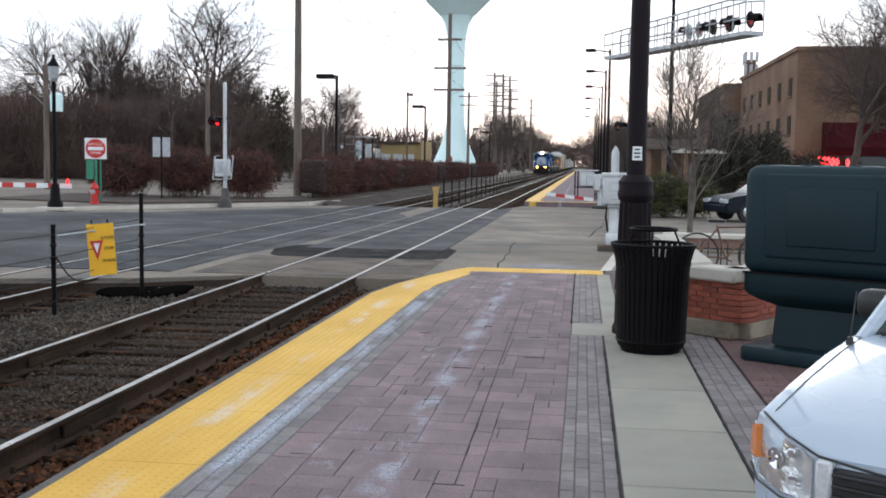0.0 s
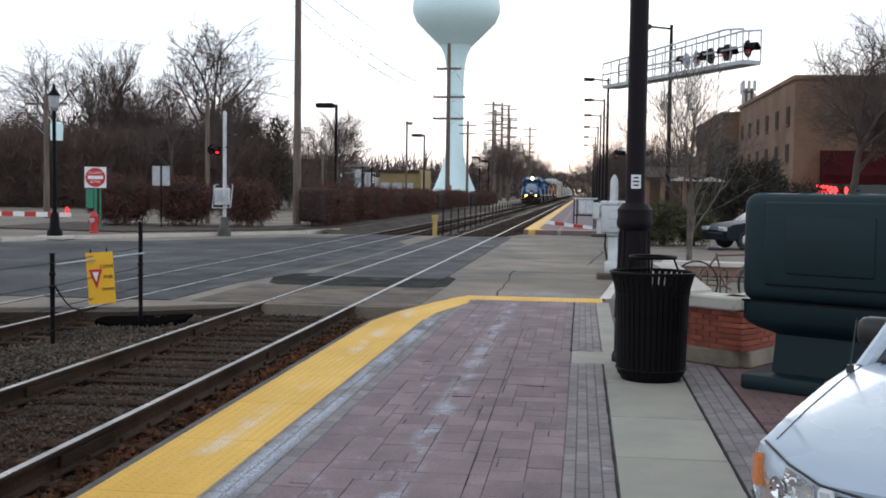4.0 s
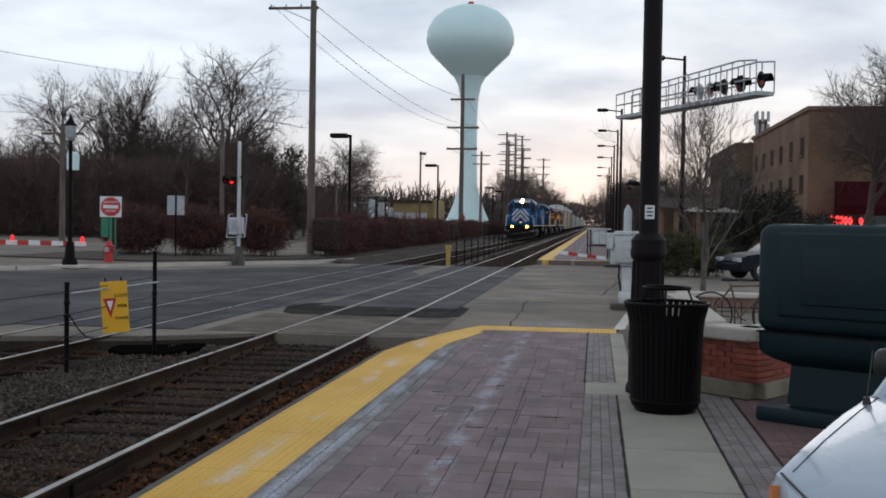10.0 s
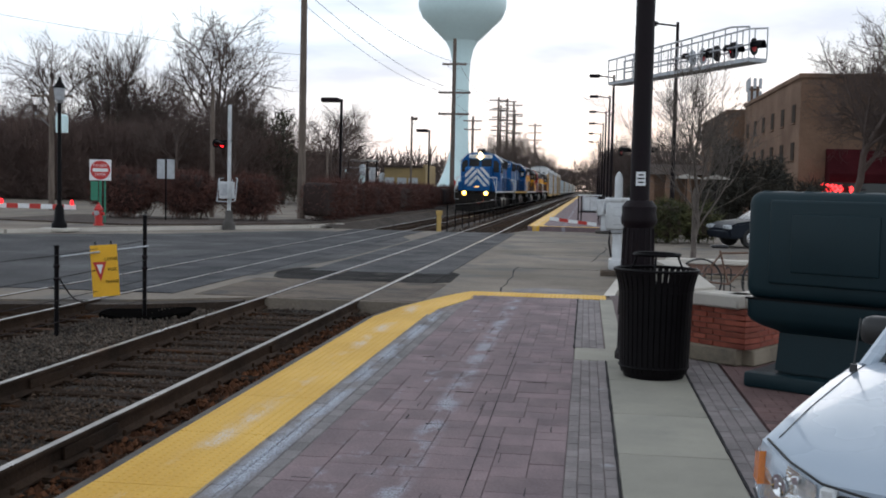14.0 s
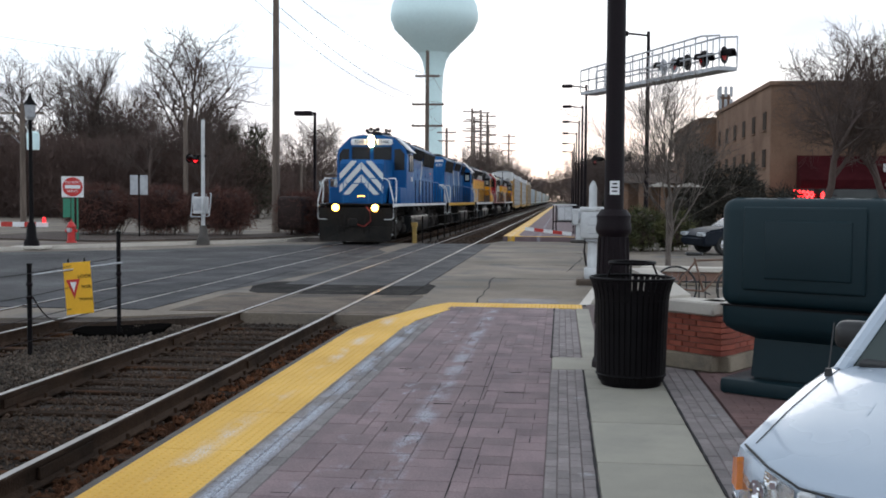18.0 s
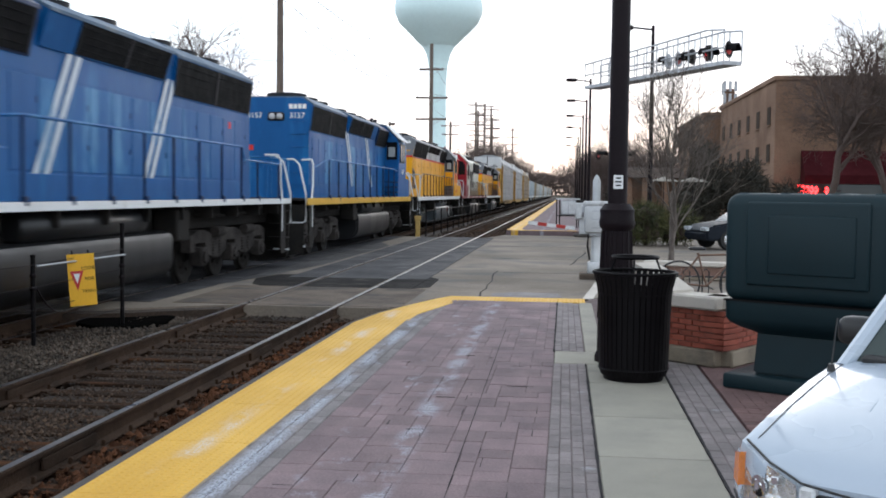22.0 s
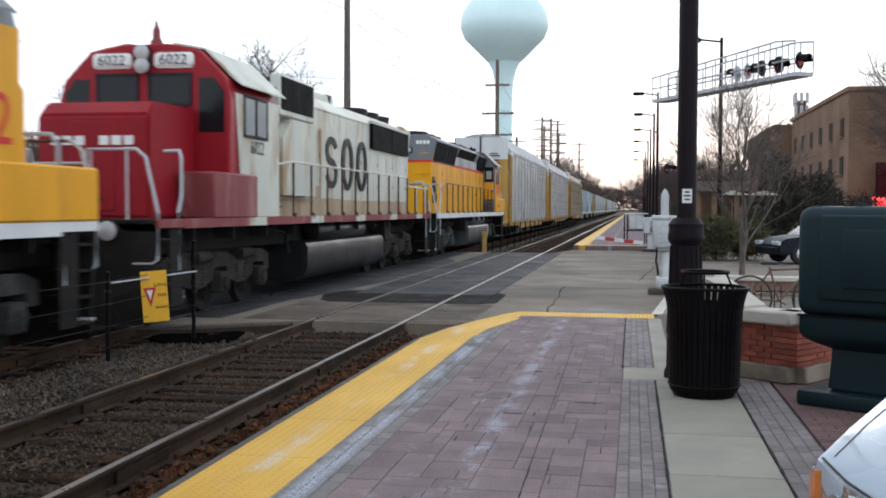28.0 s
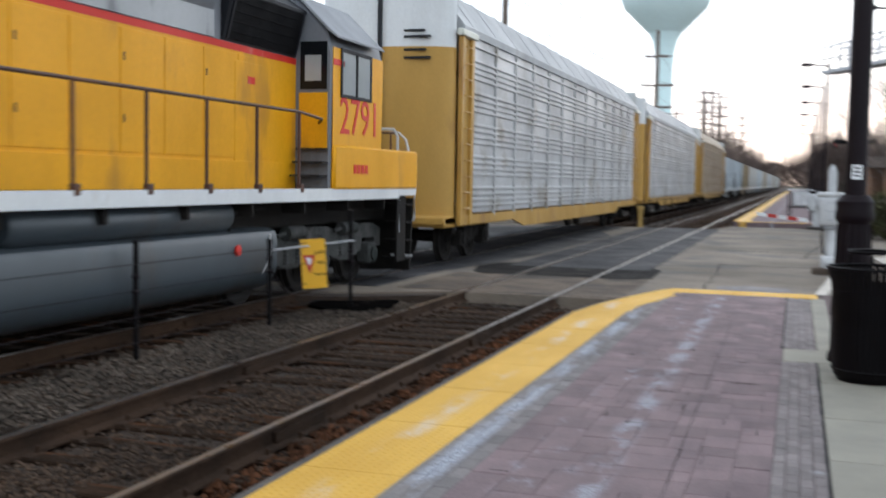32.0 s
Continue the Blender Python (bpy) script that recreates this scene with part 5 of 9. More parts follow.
            part("radiator_lip", box(B(), s * 1.0 - 0.06, s * 1.0 + 0.06, 15.3, 20.2, 4.12, 4.2), P_CREAM, root, smooth=False)
    else:
        br0, rad0 = cab1 + 3.2, hood1 - 4.75
        q = S.get("intake_z", 3.56)
        flare("intake_housing", cab1 + 0.06, cab1 + 2.2, q, 4.20, 0.96, 1.12, S["flare"], S["flare"], [(cab1 + 0.12, cab1 + 2.1)], "black air intake grille")
        flare("brake_housing", cab1 + 2.45, rad0 - 0.35, S.get("brake_z", 3.74), 4.24, 0.97, 1.13, S["upper"], top, [(cab1 + 3.5, cab1 + 5.25), (cab1 + 5.3, rad0 - 0.55)], "black brake grille")
        flare("radiator_housing", rad0, hood1 + 0.002, S.get("rad_z", 3.50), 4.24, 0.95, S.get("flare_x", 1.04), S["upper"], top, [(rad0 + 0.05, rad0 + 2.3), (rad0 + 2.36, hood1 - 0.1)], "black radiator grille")
    for s in (-1, 1):
        # engine-room doors
        n = 14
        rad1 = hood1 - 0.15
        for k in range(n):
            a = cab1 + 0.9 + k * (rad1 - cab1 - 1.0) / n
            b = a + (rad1 - cab1 - 1.0) / n - 0.03
            if S.get("wide_body") and 7.2 < (a + b) / 2 < 9.7:
                continue
            dmat = S["doors"] if 2 <= k <= 11 else S["hood"]
            dr = part("hood_door", box(B(), s * hw - 0.010, s * hw + 0.010, a, b, DECK + 0.42, z1 - 0.04, 0.005), dmat, root, smooth=False)
            if k % 2:
                for z in (DECK + 0.75, z1 - 0.4):
                    part("latch", box(B(), s * (hw + 0.012) - 0.008, s * (hw + 0.012) + 0.008, b - 0.07, b - 0.045, z, z + 0.09), S.get("latch", P_DARK), dr, smooth=False)
        part("hood_base", box(B(), s * (hw + 0.012) - 0.02, s * (hw + 0.012) + 0.02, cab1 + 0.5, hood1 - 0.02, DECK, DECK + 0.38, 0.006), S.get("base", S["hood"]), root, smooth=False)
        if S.get("hose_box"):
            rec = part("hose_cabinet", box(B(), s * (hw + 0.016) - 0.012, s * (hw + 0.016) + 0.012, hood1 - 0.58, hood1 - 0.04, 1.95, 2.95, 0.01), P_RAILBROWN, root, "open dark hose cabinet", smooth=False)
            part("hose_reel", lathe(B(), [(0.06, -0.05), (0.20, -0.05), (0.21, 0.0), (0.20, 0.05), (0.06, 0.05)], 16, m=pose(s * (hw + 0.04), hood1 - 0.30, 2.62, 0, 90, 0)), P_TANK, rec)
            part("hose", tube(B(), [(s * (hw + 0.07), hood1 - 0.42, 2.6), (s * (hw + 0.09), hood1 - 0.45, 2.2), (s * (hw + 0.08), hood1 - 0.34, 2.0)], 0.035, 6), P_TANK, rec)
            part("oil_stain_door", box(B(), s * (hw + 0.008) - 0.008, s * (hw + 0.008) + 0.008, cab1 + 1.05, cab1 + 1.85, DECK + 0.3, z1 - 0.12, 0.01), S["hood"], root, "tall door behind the cab", smooth=False)
            part("door_notice", box(B(), s * (hw + 0.018) - 0.003, s * (hw + 0.018) + 0.003, cab1 + 1.3, cab1 + 1.5, 3.05, 3.15), P_STRIPE, root, "small red notice bar", smooth=False)
        if S.get("patch"):
            part("faded_lettering", box(B(), s * (hw + 0.012) - 0.012, s * (hw + 0.012) + 0.012, cab1 + 2.4, rad0 - 0.05, z1 + 0.1, 3.90), P_SPECK, root, "pale speckled band where letters wore off", smooth=False)
        if S.get("slash"):
            for y in S["slash"]:
                for q in (0.0, 0.30):
                    outline = [(y + q, 3.80), (y + q + 0.17, 3.80), (y + q + 0.17 - 1.15, DECK + 0.28), (y + q - 1.15, DECK + 0.28)]
                    part("slash_stripe", slab(B(), outline, s * (hw + 0.022) - 0.004, s * (hw + 0.022) + 0.004, ALONG_X), P_FADEWHITE, root, "slanting worn white stripe", smooth=False)
    for k, y in enumerate((hood1 - 3.9, hood1 - 2.5, hood1 - 1.1, br0 + 0.9, br0 + 2.6)):
        part("roof_fan", lathe(B(), [(0.56, 0.0), (0.58, 0.2), (0.50, 0.22), (0.48, 0.12), (0, 0.12)], 20, at=(0, y, 4.42)), P_DARK, root)
    part("exhaust_stack", box(B(), -0.5, 0.5, br0 - 1.1, br0 - 0.5, 4.38, 4.66, 0.05), P_DARK, root)
    # rear end of the hood
    bm = B()
    slab(bm, [(-hw, DECK), (hw, DECK), (hw, 3.5), (S.get("flare_x", 1.04) - 0.01, 4.22), (0.74, 4.43), (-0.74, 4.43), (-S.get("flare_x", 1.04) + 0.01, 4.22), (-hw, 3.5)], hood1, hood1 + 0.05, ALONG_Y)
    rear = part("rear_bulkhead", bm, S["rear"], root, smooth=False)
    if S.get("rear_upper"):
        bm = B()
        slab(bm, [(-hw - 0.005, z1 + 0.09), (hw + 0.005, z1 + 0.09), (S.get("flare_x", 1.04), 4.23), (0.74, 4.44), (-0.74, 4.44), (-S.get("flare_x", 1.04), 4.23)], hood1 + 0.03, hood1 + 0.06, ALONG_Y)
        part("rear_upper_band", bm, S["rear_upper"], rear, smooth=False)
        part("rear_stripe", box(B(), -hw - 0.006, hw + 0.006, hood1 + 0.03, hood1 + 0.058, z1, z1 + 0.09), S["stripe"], rear, smooth=False)
    lampb = part("rear_headlight", box(B(), -0.24, 0.24, hood1 + 0.03, hood1 + 0.12, 3.78, 4.02, 0.04), P_DARK, rear)
    for x in (-0.11, 0.11):
        part("lens", lathe(B(), [(0, 0.05), (0.06, 0.04), (0.09, 0.01), (0, 0.0)], 14, m=pose(x, hood1 + 0.11, 3.90, -90, 0, 0)), P_DEADLAMP, lampb)
    bm = B()
    for k in range(6):
        box(bm, -hw + 0.1, -hw + 0.5, hood1 + 0.05, hood1 + 0.09, DECK + 0.35 + 0.36 * k, DECK + 0.38 + 0.36 * k)
    part("ladder", bm, S["rear"], rear, smooth=False)
    if S.get("rearnum"):
        lettering("number", S["number"], 0.22, P_BOARD, rear, pose(0.62, hood1 + 0.062, 3.92, 90, 0, 180), "white road number")
        lettering("number", S["number"], 0.22, P_BOARD, rear, pose(-0.6, hood1 + 0.062, 3.92, 90, 0, 180))
    if S.get("marks"):
        for k in range(4):
            x = -0.42 - 0.13 * k
            part("reporting_mark", box(B(), x - 0.05, x + 0.05, hood1 + 0.05, hood1 + 0.068, S.get("markz", 4.12), S.get("markz", 4.12) + 0.13), P_BOARD, rear, "pale letter-height bar", smooth=False)
    if S.get("lights") or S.get("rearnum"):
        part("hood_notice", box(B(), hw - 0.004, hw + 0.016, hood1 - 1.5, hood1 - 1.35, 3.12, 3.26), P_STRIPE, root, "small red notice", smooth=False)
    if S.get("lights"):
        part("brake_hose", tube(B(), [(0.45, front - 0.1, 1.5), (0.62, front - 0.22, 1.3), (0.66, front - 0.26, 0.95), (0.4, front - 0.26, 0.72), (0.1, front - 0.2, 0.8)], 0.028, 6), P_HOSE, root, "red brake hose")
    part("rear_reflector", box(B(), hw - 0.28, hw - 0.06, hood1 + 0.05, hood1 + 0.065, 2.95, 3.1), P_STRIPE, rear, "small red plate", smooth=False)
    return root, wheels


def consist():
    blue = dict(sill=P_WHITE, trucks=P_TRUCKBROWN, tank_paint=P_TANKDARK, hoodroof=P_ROOFBLUE, rail=P_WHITE, endrail=P_BLUEWORN, post=P_NAVY, handrail=P_BLUEWORN, nose=P_BLUE, cab=P_BLUE, roof=P_SILVER, hood=P_BLUE,
                doors=P_BLUEWORN, upper=P_BLUE, flare=P_NAVY, rear=P_BLUE, ink=P_BOARD, latch=P_NAVY)
    gold = dict(hoodroof=P_ROOFGREY, filler=True, hose_box=True, patch=True, sill=P_WHITE, endsill=P_WHITE, tank_paint=P_TANK, trucks=P_TRUCKGREY, rail=P_SILVER, endrail=P_RAILBROWN, post=P_RAILBROWN, handrail=P_RAILBROWN, nose=P_YELLOW, cab=P_GREY, cabside=P_YELLOW, roof=P_ROOFGREY,
                hood=P_YELLOW, doors=P_YELLOW, upper=P_GREY, flare=P_DARK, rear=P_YELLOW, rear_upper=P_GREY, stripe=P_STRIPE, ink=P_STRIPE, boxes=P_YELLOW, door=P_YELLOW, box_high=0.66,
                split=3.46, numsize=0.80, numy=1.0, numz=2.70, box_wide=1.575, box_from=0.98, marks=True, latch=P_RAILBROWN, cut=0.04, front=0.95, flare_x=1.12, cab_at=(2.6, 4.65), tail=2.92, nose_long=1.1, box_to=2.0, boardink=P_DARK, tank=(6.1, 12.4), brake_z=3.90, cab_stripe=True)
    soo = dict(sill=P_MAROON, sill_blocks=True, sill_thick=0.15, tank_paint=P_TANKDARK, base=P_TANSTAIN, wide_body=True, beacon=True, boardsize=0.25, rail=P_SILVER, endrail=P_SILVER, post=P_RAILBROWN, handrail=P_CREAM, nose=P_RED, cab=P_RED, cabside=P_CREAM, roof=P_CREAM, hood=P_CREAM,
               doors=P_CREAM, upper=P_CREAM, rear=P_CREAM, ink=P_DARK, boxes=P_MAROON, length=21.8, back=0.35, tail=1.35, rail_drop=2.6, cab_at=(3.55, 6.0), nose_long=1.75, box_from=2.75, box_to=1.2, box_wide=1.57, cut=0.2, number="6022", numsize=0.34, numy=1.25, numz=2.84,
               tank=(8.1, 15.1), trucks=P_TRUCKBROWN, boardink=P_DARK)
    specs = [
        (dict(blue, number="3166", chevron=True, lights=True, numz=2.68, cab_at=(4.4, 6.4), nose_long=2.4, tail=2.33, sill_thick=0.12, slash=(9.75, 13.55), box_from=2.75, box_to=2.65, box_high=0.68, rail_drop=2.3, boxes=P_BLUE), False, "blue freight locomotive with white nose chevrons and lit headlights"),
        (dict(blue, number="3157", sill=P_SILLYEL, endsill=P_UNDER, cab_at=(2.9, 4.85), tail=3.49, nose_long=1.3, numy=1.1, rearnum=True, marks=True, slash=(8.75, 12.2), box_to=1.9), True, "blue freight locomotive running hood first with yellow sill"),
        (dict(gold, number="2802"), True, "yellow and grey freight locomotive with a red stripe"),
        (soo, False, "faded red and cream freight locomotive with black side emblem"),
        (dict(gold, number="2791"), True, "yellow and grey freight locomotive coupled before the car carriers"),
    ]
    out, at = [], 0.0
    for s, back, label in specs:
        ob, wheels = locomotive(s, label)
        ln = s.get("length", 20.98)
        # a loco that runs hood first is turned about
        m = Matrix.Translation((0, at + ln, 0)) @ pose(0, 0, 0, 0, 0, 180) if back else Matrix.Translation((0, at, 0))
        out.append((ob, m, wheels, -1 if back else 1))
        if s is soo:
            for sx in (-1, 1):
                zc, x = 2.90, sx * 0.985
                for k, y in enumerate((11.5, 12.98, 14.42)):
                    # the first is two small open rings one above the other, then two tall ovals
                    for cz, ry, rz_, a0, a1 in ((0.26, 0.52, 0.34, 0.1, 1.52), (-0.28, 0.52, 0.36, -0.95, 0.52)) if k == 0 else ((0.0, 0.56, 0.66, 0.0, 2.0),):
                        bm = B()
                        turns = np.linspace(a0, a1, 21) * math.pi
                        iy, iz = ry - 0.27, rz_ - (0.17 if k == 0 else 0.16)
                        # going forward along the car the first shape opens the other way on the far side
                        way = -sx
                        for a, b in zip(turns, turns[1:]):
                            slab(bm, [(y - way * ry * math.cos(a), zc + cz + rz_ * math.sin(a)), (y - way * ry * math.cos(b), zc + cz + rz_ * math.sin(b)), (y - way * iy * math.cos(b), zc + cz + iz * math.sin(b)), (y - way * iy * math.cos(a), zc + cz + iz * math.sin(a))], x - 0.008, x + 0.008, ALONG_X)
                        bmesh.ops.remove_doubles(bm, verts=bm.verts[:], dist=0.002)
                        part("side_emblem", bm, P_DARK, ob, "large worn black emblem shape", smooth=False)
                part("side_patch", box(B(), sx * 0.965 - 0.008, sx * 0.965 + 0.008, 10.62, 12.3, 2.02, 3.62), P_CREAM, ob, "pale patched panel", smooth=False)
            for k in (0, 1, 2, 4, 5, 6):
                part("nose_mark", box(B(), -0.68 + 0.2 * k, -0.53 + 0.2 * k, 1.775, 1.79, 2.74, 2.88), P_BOARD, ob, "pale letter-height bar on the nose", smooth=False)
        at += ln
    return out, at


def rib_panel(y0, y1, z0, z1, x, s):
    """A pressed steel screen: bands of horizontal ribs, one folded sheet."""
    out = [(x - s * 0.012, z0), (x + s * 0.012, z0)]
    z, k = z0 + 0.1, 0
    while z < z1 - 0.12:
        a = x + s * 0.012
        out += [(a, z), (a + s * 0.045, z + 0.02), (a + s * 0.045, z + 0.065), (a, z + 0.085)]
        k += 1
        z += 0.125 if k % 4 else 0.30
    out += [(x + s * 0.012, z1), (x - s * 0.012, z1)]
    return slab(B(), out, y0, y1, ALONG_Y)


def car_carrier(panel, trim, label):
    root = thing("car_carrier", (0, 0, 0), label, "rail car", "car carriers")
    LN = 28.5
    a, b = 0.75, LN - 0.75
    SIDE, TOPZ, BOT = 1.5, 4.82, 1.0
    part("floor_sill", box(B(), -1.45, 1.45, a + 0.3, b - 0.3, 0.82, 1.06, 0.03), trim, root)
    n = 13
    p0, p1 = a + 1.75, b - 1.75
    for s in (-1, 1):
        bm = B()
        pts = [(a + 0.9, 1.06), (a + 0.9, 0.86), (6.0, 0.86), (7.2, 0.66), (LN - 7.2, 0.66), (LN - 6.0, 0.86), (b - 0.9, 0.86), (b - 0.9, 1.06)]
        slab(bm, pts, s * 1.53 - 0.03, s * 1.53 + 0.03, ALONG_X)
        part("side_sill", bm, trim, root, smooth=False)
        for k in range(n):
            y0 = p0 + k * (p1 - p0) / n
            y1 = y0 + (p1 - p0) / n
            part("panel", rib_panel(y0 + 0.05, y1 - 0.05, BOT + 0.1, TOPZ - 0.03, s * SIDE, s), panel, root, smooth=False)
        for k in range(n + 1):
            y = p0 + k * (p1 - p0) / n
            part("post", box(B(), s * 1.535 - 0.03, s * 1.535 + 0.03, y - 0.045, y + 0.045, BOT, TOPZ, 0.008), panel if 0 < k < n else trim, root, smooth=False)
        for y in (p0 - 0.8, p0 - 0.15, p1 + 0.15, p1 + 0.8):
            part("corner_post", box(B(), s * 1.54 - 0.05, s * 1.54 + 0.05, y - 0.07, y + 0.07, 0.85, TOPZ - 0.05, 0.012), trim, root, "tan corner post", smooth=False)
        part("corner_panel", box(B(), s * 1.50 - 0.02, s * 1.50 + 0.02, p0 - 0.85, p0 - 0.1, 0.9, TOPZ - 0.05), trim, root, smooth=False)
        part("corner_panel", box(B(), s * 1.50 - 0.02, s * 1.50 + 0.02, p1 + 0.1, p1 + 0.85, 0.9, TOPZ - 0.05), trim, root, smooth=False)
        for y in (p0 - 0.45, p1 + 0.45):
            for k in range(11):
                bm = B()
                tube(bm, [(s * 1.53, y - 0.24, 1.2 + 0.33 * k), (s * 1.60, y - 0.22, 1.2 + 0.33 * k), (s * 1.60, y + 0.22, 1.2 + 0.33 * k), (s * 1.53, y + 0.24, 1.2 + 0.33 * k)], 0.013, 5)
                part("rung", bm, trim, root)
            part("header", box(B(), s * 1.56 - 0.07, s * 1.56 + 0.07, y - 0.55, y + 0.55, TOPZ - 0.12, TOPZ + 0.02, 0.02), P_CREAM, root)
    bm = B()
    slab(bm, [(-1.56, TOPZ - 0.03), (1.56, TOPZ - 0.03), (1.56, TOPZ + 0.12), (0.95, 5.72), (0.45, 5.84), (-0.45, 5.84), (-0.95, 5.72), (-1.56, TOPZ + 0.12)], p0 - 0.7, p1 + 0.7, ALONG_Y)
    part("roof", bm, P_RACKROOF if panel is P_RACK else panel, root, "pale corrugated roof", smooth=False)
    rib = [(-1.57, TOPZ + 0.1), (-0.96, 5.73), (-0.45, 5.85), (0.45, 5.85), (0.96, 5.73), (1.57, TOPZ + 0.1), (1.57, TOPZ + 0.115), (0.96, 5.745), (0.45, 5.865), (-0.45, 5.865), (-0.96, 5.745), (-1.57, TOPZ + 0.115)]
    for k in range(n):
        y = p0 + k * (p1 - p0) / n
        part("roof_rib", slab(B(), rib, y - 0.012, y + 0.012, ALONG_Y), P_RACKROOF if panel is P_RACK else panel, root, smooth=False)
    # bowed end doors, white above and tan below
    for y0, d in ((a + 0.95, -1), (b - 0.95, 1)):
        for s in (-1, 1):
            arc = [(s * (0.03 + 1.42 * math.sin(t)), y0 + d * (0.06 + 0.54 * math.cos(t) ** 0.7)) for t in np.linspace(0, math.pi / 2 - 0.01, 9)]
            ring = arc + [(s * 0.03, y0)]
            part("end_door", slab(B(), ring, 1.02, 4.45), trim, root, "bowed tan end door")
            part("end_door_top", slab(B(), [(x * 0.995, y) for x, y in ring], 4.45, 5.62), P_RACKWHITE, root, "white upper end door")
        part("door_gap", box(B(), -0.035, 0.035, min(y0, y0 + d * 0.70), max(y0, y0 + d * 0.70), 1.02, 5.66), P_DARK, root, smooth=False)
        for z, wide in ((4.74, 0.42), (4.62, 0.55), (4.36, 0.45), (4.20, 0.55)):
            part("door_stencil", box(B(), 0.50, 0.50 + wide, y0 + d * 0.52, y0 + d * 0.60, z, z + 0.045), P_DARK, root, "small dark stencil bar", smooth=False)
        bm = B()
        box(bm, -0.1, 0.1, min(y0, y0 + d * 1.3), max(y0, y0 + d * 1.3), 0.78, 0.98, 0.03)
        box(bm, -0.17, 0.17, min(y0 + d * 1.3, y0 + d * 1.68), max(y0 + d * 1.3, y0 + d * 1.68), 0.72, 1.02, 0.05)
        part("coupler", bm, P_UNDER, root)
        part("end_platform", box(B(), -1.45, 1.45, min(y0 - d * 0.1, y0 + d * 0.75), max(y0 - d * 0.1, y0 + d * 0.75), 0.88, 1.03, 0.02), trim, root)
    for yc in (4.0, LN - 4.0):
        truck_frame(root, yc, (-0.88, 0.88))
    return root, LN


def hopper_car(body, label):
    root = thing("hopper_car", (0, 0, 0), label, "rail car", "hopper cars")
    LN = 17.6
    bm = B()
    slab(bm, [(0.9, 3.05), (0.9, 4.35), (LN - 0.9, 4.35), (LN - 0.9, 3.05), (LN - 3.4, 1.3), (3.4, 1.3)], -1.52, 1.52, ALONG_X)
    part("body", bm, body, root, smooth=False)
    bm = B()
    slab(bm, [(-1.54, 4.34), (1.54, 4.34), (0.6, 4.66), (-0.6, 4.66)], 0.85, LN - 0.85, ALONG_Y)
    part("roof", bm, body, root, smooth=False)
    for s in (-1, 1):
        for k in range(9):
            y = 2.2 + k * (LN - 4.4) / 8
            part("rib", box(B(), s * 1.55 - 0.04, s * 1.55 + 0.04, y - 0.05, y + 0.05, 1.5 if 3 < y < LN - 3 else 2.6, 4.33), body, root, smooth=False)
        part("side_sill", box(B(), s * 1.45 - 0.06, s * 1.45 + 0.06, 0.8, LN - 0.8, 1.1, 1.34), body, root, smooth=False)
    bm = B()
    for k in range(3):
        yc = 4.9 + k * (LN - 9.8) / 2
        slab(bm, [(yc - 1.7, 1.3), (yc + 1.7, 1.3), (yc + 0.5, 0.4), (yc - 0.5, 0.4)], -1.1, 1.1, ALONG_X)
    part("hopper_bays", bm, body, root, smooth=False)
    part("running_board", box(B(), -0.35, 0.35, 0.7, LN - 0.7, 4.70, 4.74), P_GREY, root, smooth=False)
    bm = B()
    for x in (-1.2, -0.7, 0.7, 1.2):
        for y in (1.0, LN - 1.0):
            rod(bm, (x, y, 1.1), (x, y, 4.3), 0.04, seg=6)
    part("end_posts", bm, P_GREY, root)
    part("draft_sill", box(B(), -0.2, 0.2, 0.05, LN - 0.05, 0.8, 1.1), P_UNDER, root, smooth=False)
    for yc in (2.7, LN - 2.7):
        truck_frame(root, yc, (-0.88, 0.88))
    return root, LN


LOCOS, AT = consist()
VEHICLES = [(ob, m) for ob, m, _, _ in LOCOS]
for pan, tr, lab in ((P_RACK, P_TAN, "enclosed car carrier with silver ribbed sides and tan ends"),
                     (P_RACK, P_TAN, "enclosed car carrier with silver ribbed sides and tan ends"),
                     (P_RACKTAN, P_TAN, "enclosed car carrier with dull tan ribbed sides")):
    car, length = car_carrier(pan, tr, lab)
    VEHICLES.append((car, Matrix.Translation((0, AT, 0))))
    AT += length
HOPPERS = [hopper_car(paint("hopper_pale", (0.50, 0.56, 0.60)), "pale blue-grey covered hopper car"),
           hopper_car(paint("hopper_tan", (0.36, 0.29, 0.19)), "tan covered hopper car"),
           hopper_car(paint("hopper_white", (0.56, 0.56, 0.54)), "dull white covered hopper car")]
for k, which in enumerate((0, 0, 1, 2, 2, 0, 2, 1, 2, 0, 2, 2, 1, 0, 2, 1, 2, 0)):
    src, length = HOPPERS[which]
    ob = src if not any(src is v for v, _ in VEHICLES) else copy_thing(src, pose(0, 0, 0))
    VEHICLES.append((ob, Matrix.Translation((0, AT, 0))))
    AT += length

# where the leading coupler stands on the track, second by second
TRAIN_ROWS = [(0, 207.5), (6, 151.3), (10, 114.0), (13, 86.3), (16.5, 54.5), (19, 32.0), (21, 14.1), (23, -4.0), (27.5, -45.0), (29.5, -63.5), (31, -77.4), (32, -86.5)]


def lead(t):
    for (a, p), (b, q) in zip(TRAIN_ROWS, TRAIN_ROWS[1:]):
        if t <= b:
            return p + (q - p) * (t - a) / (b - a)
    return TRAIN_ROWS[-1][1]


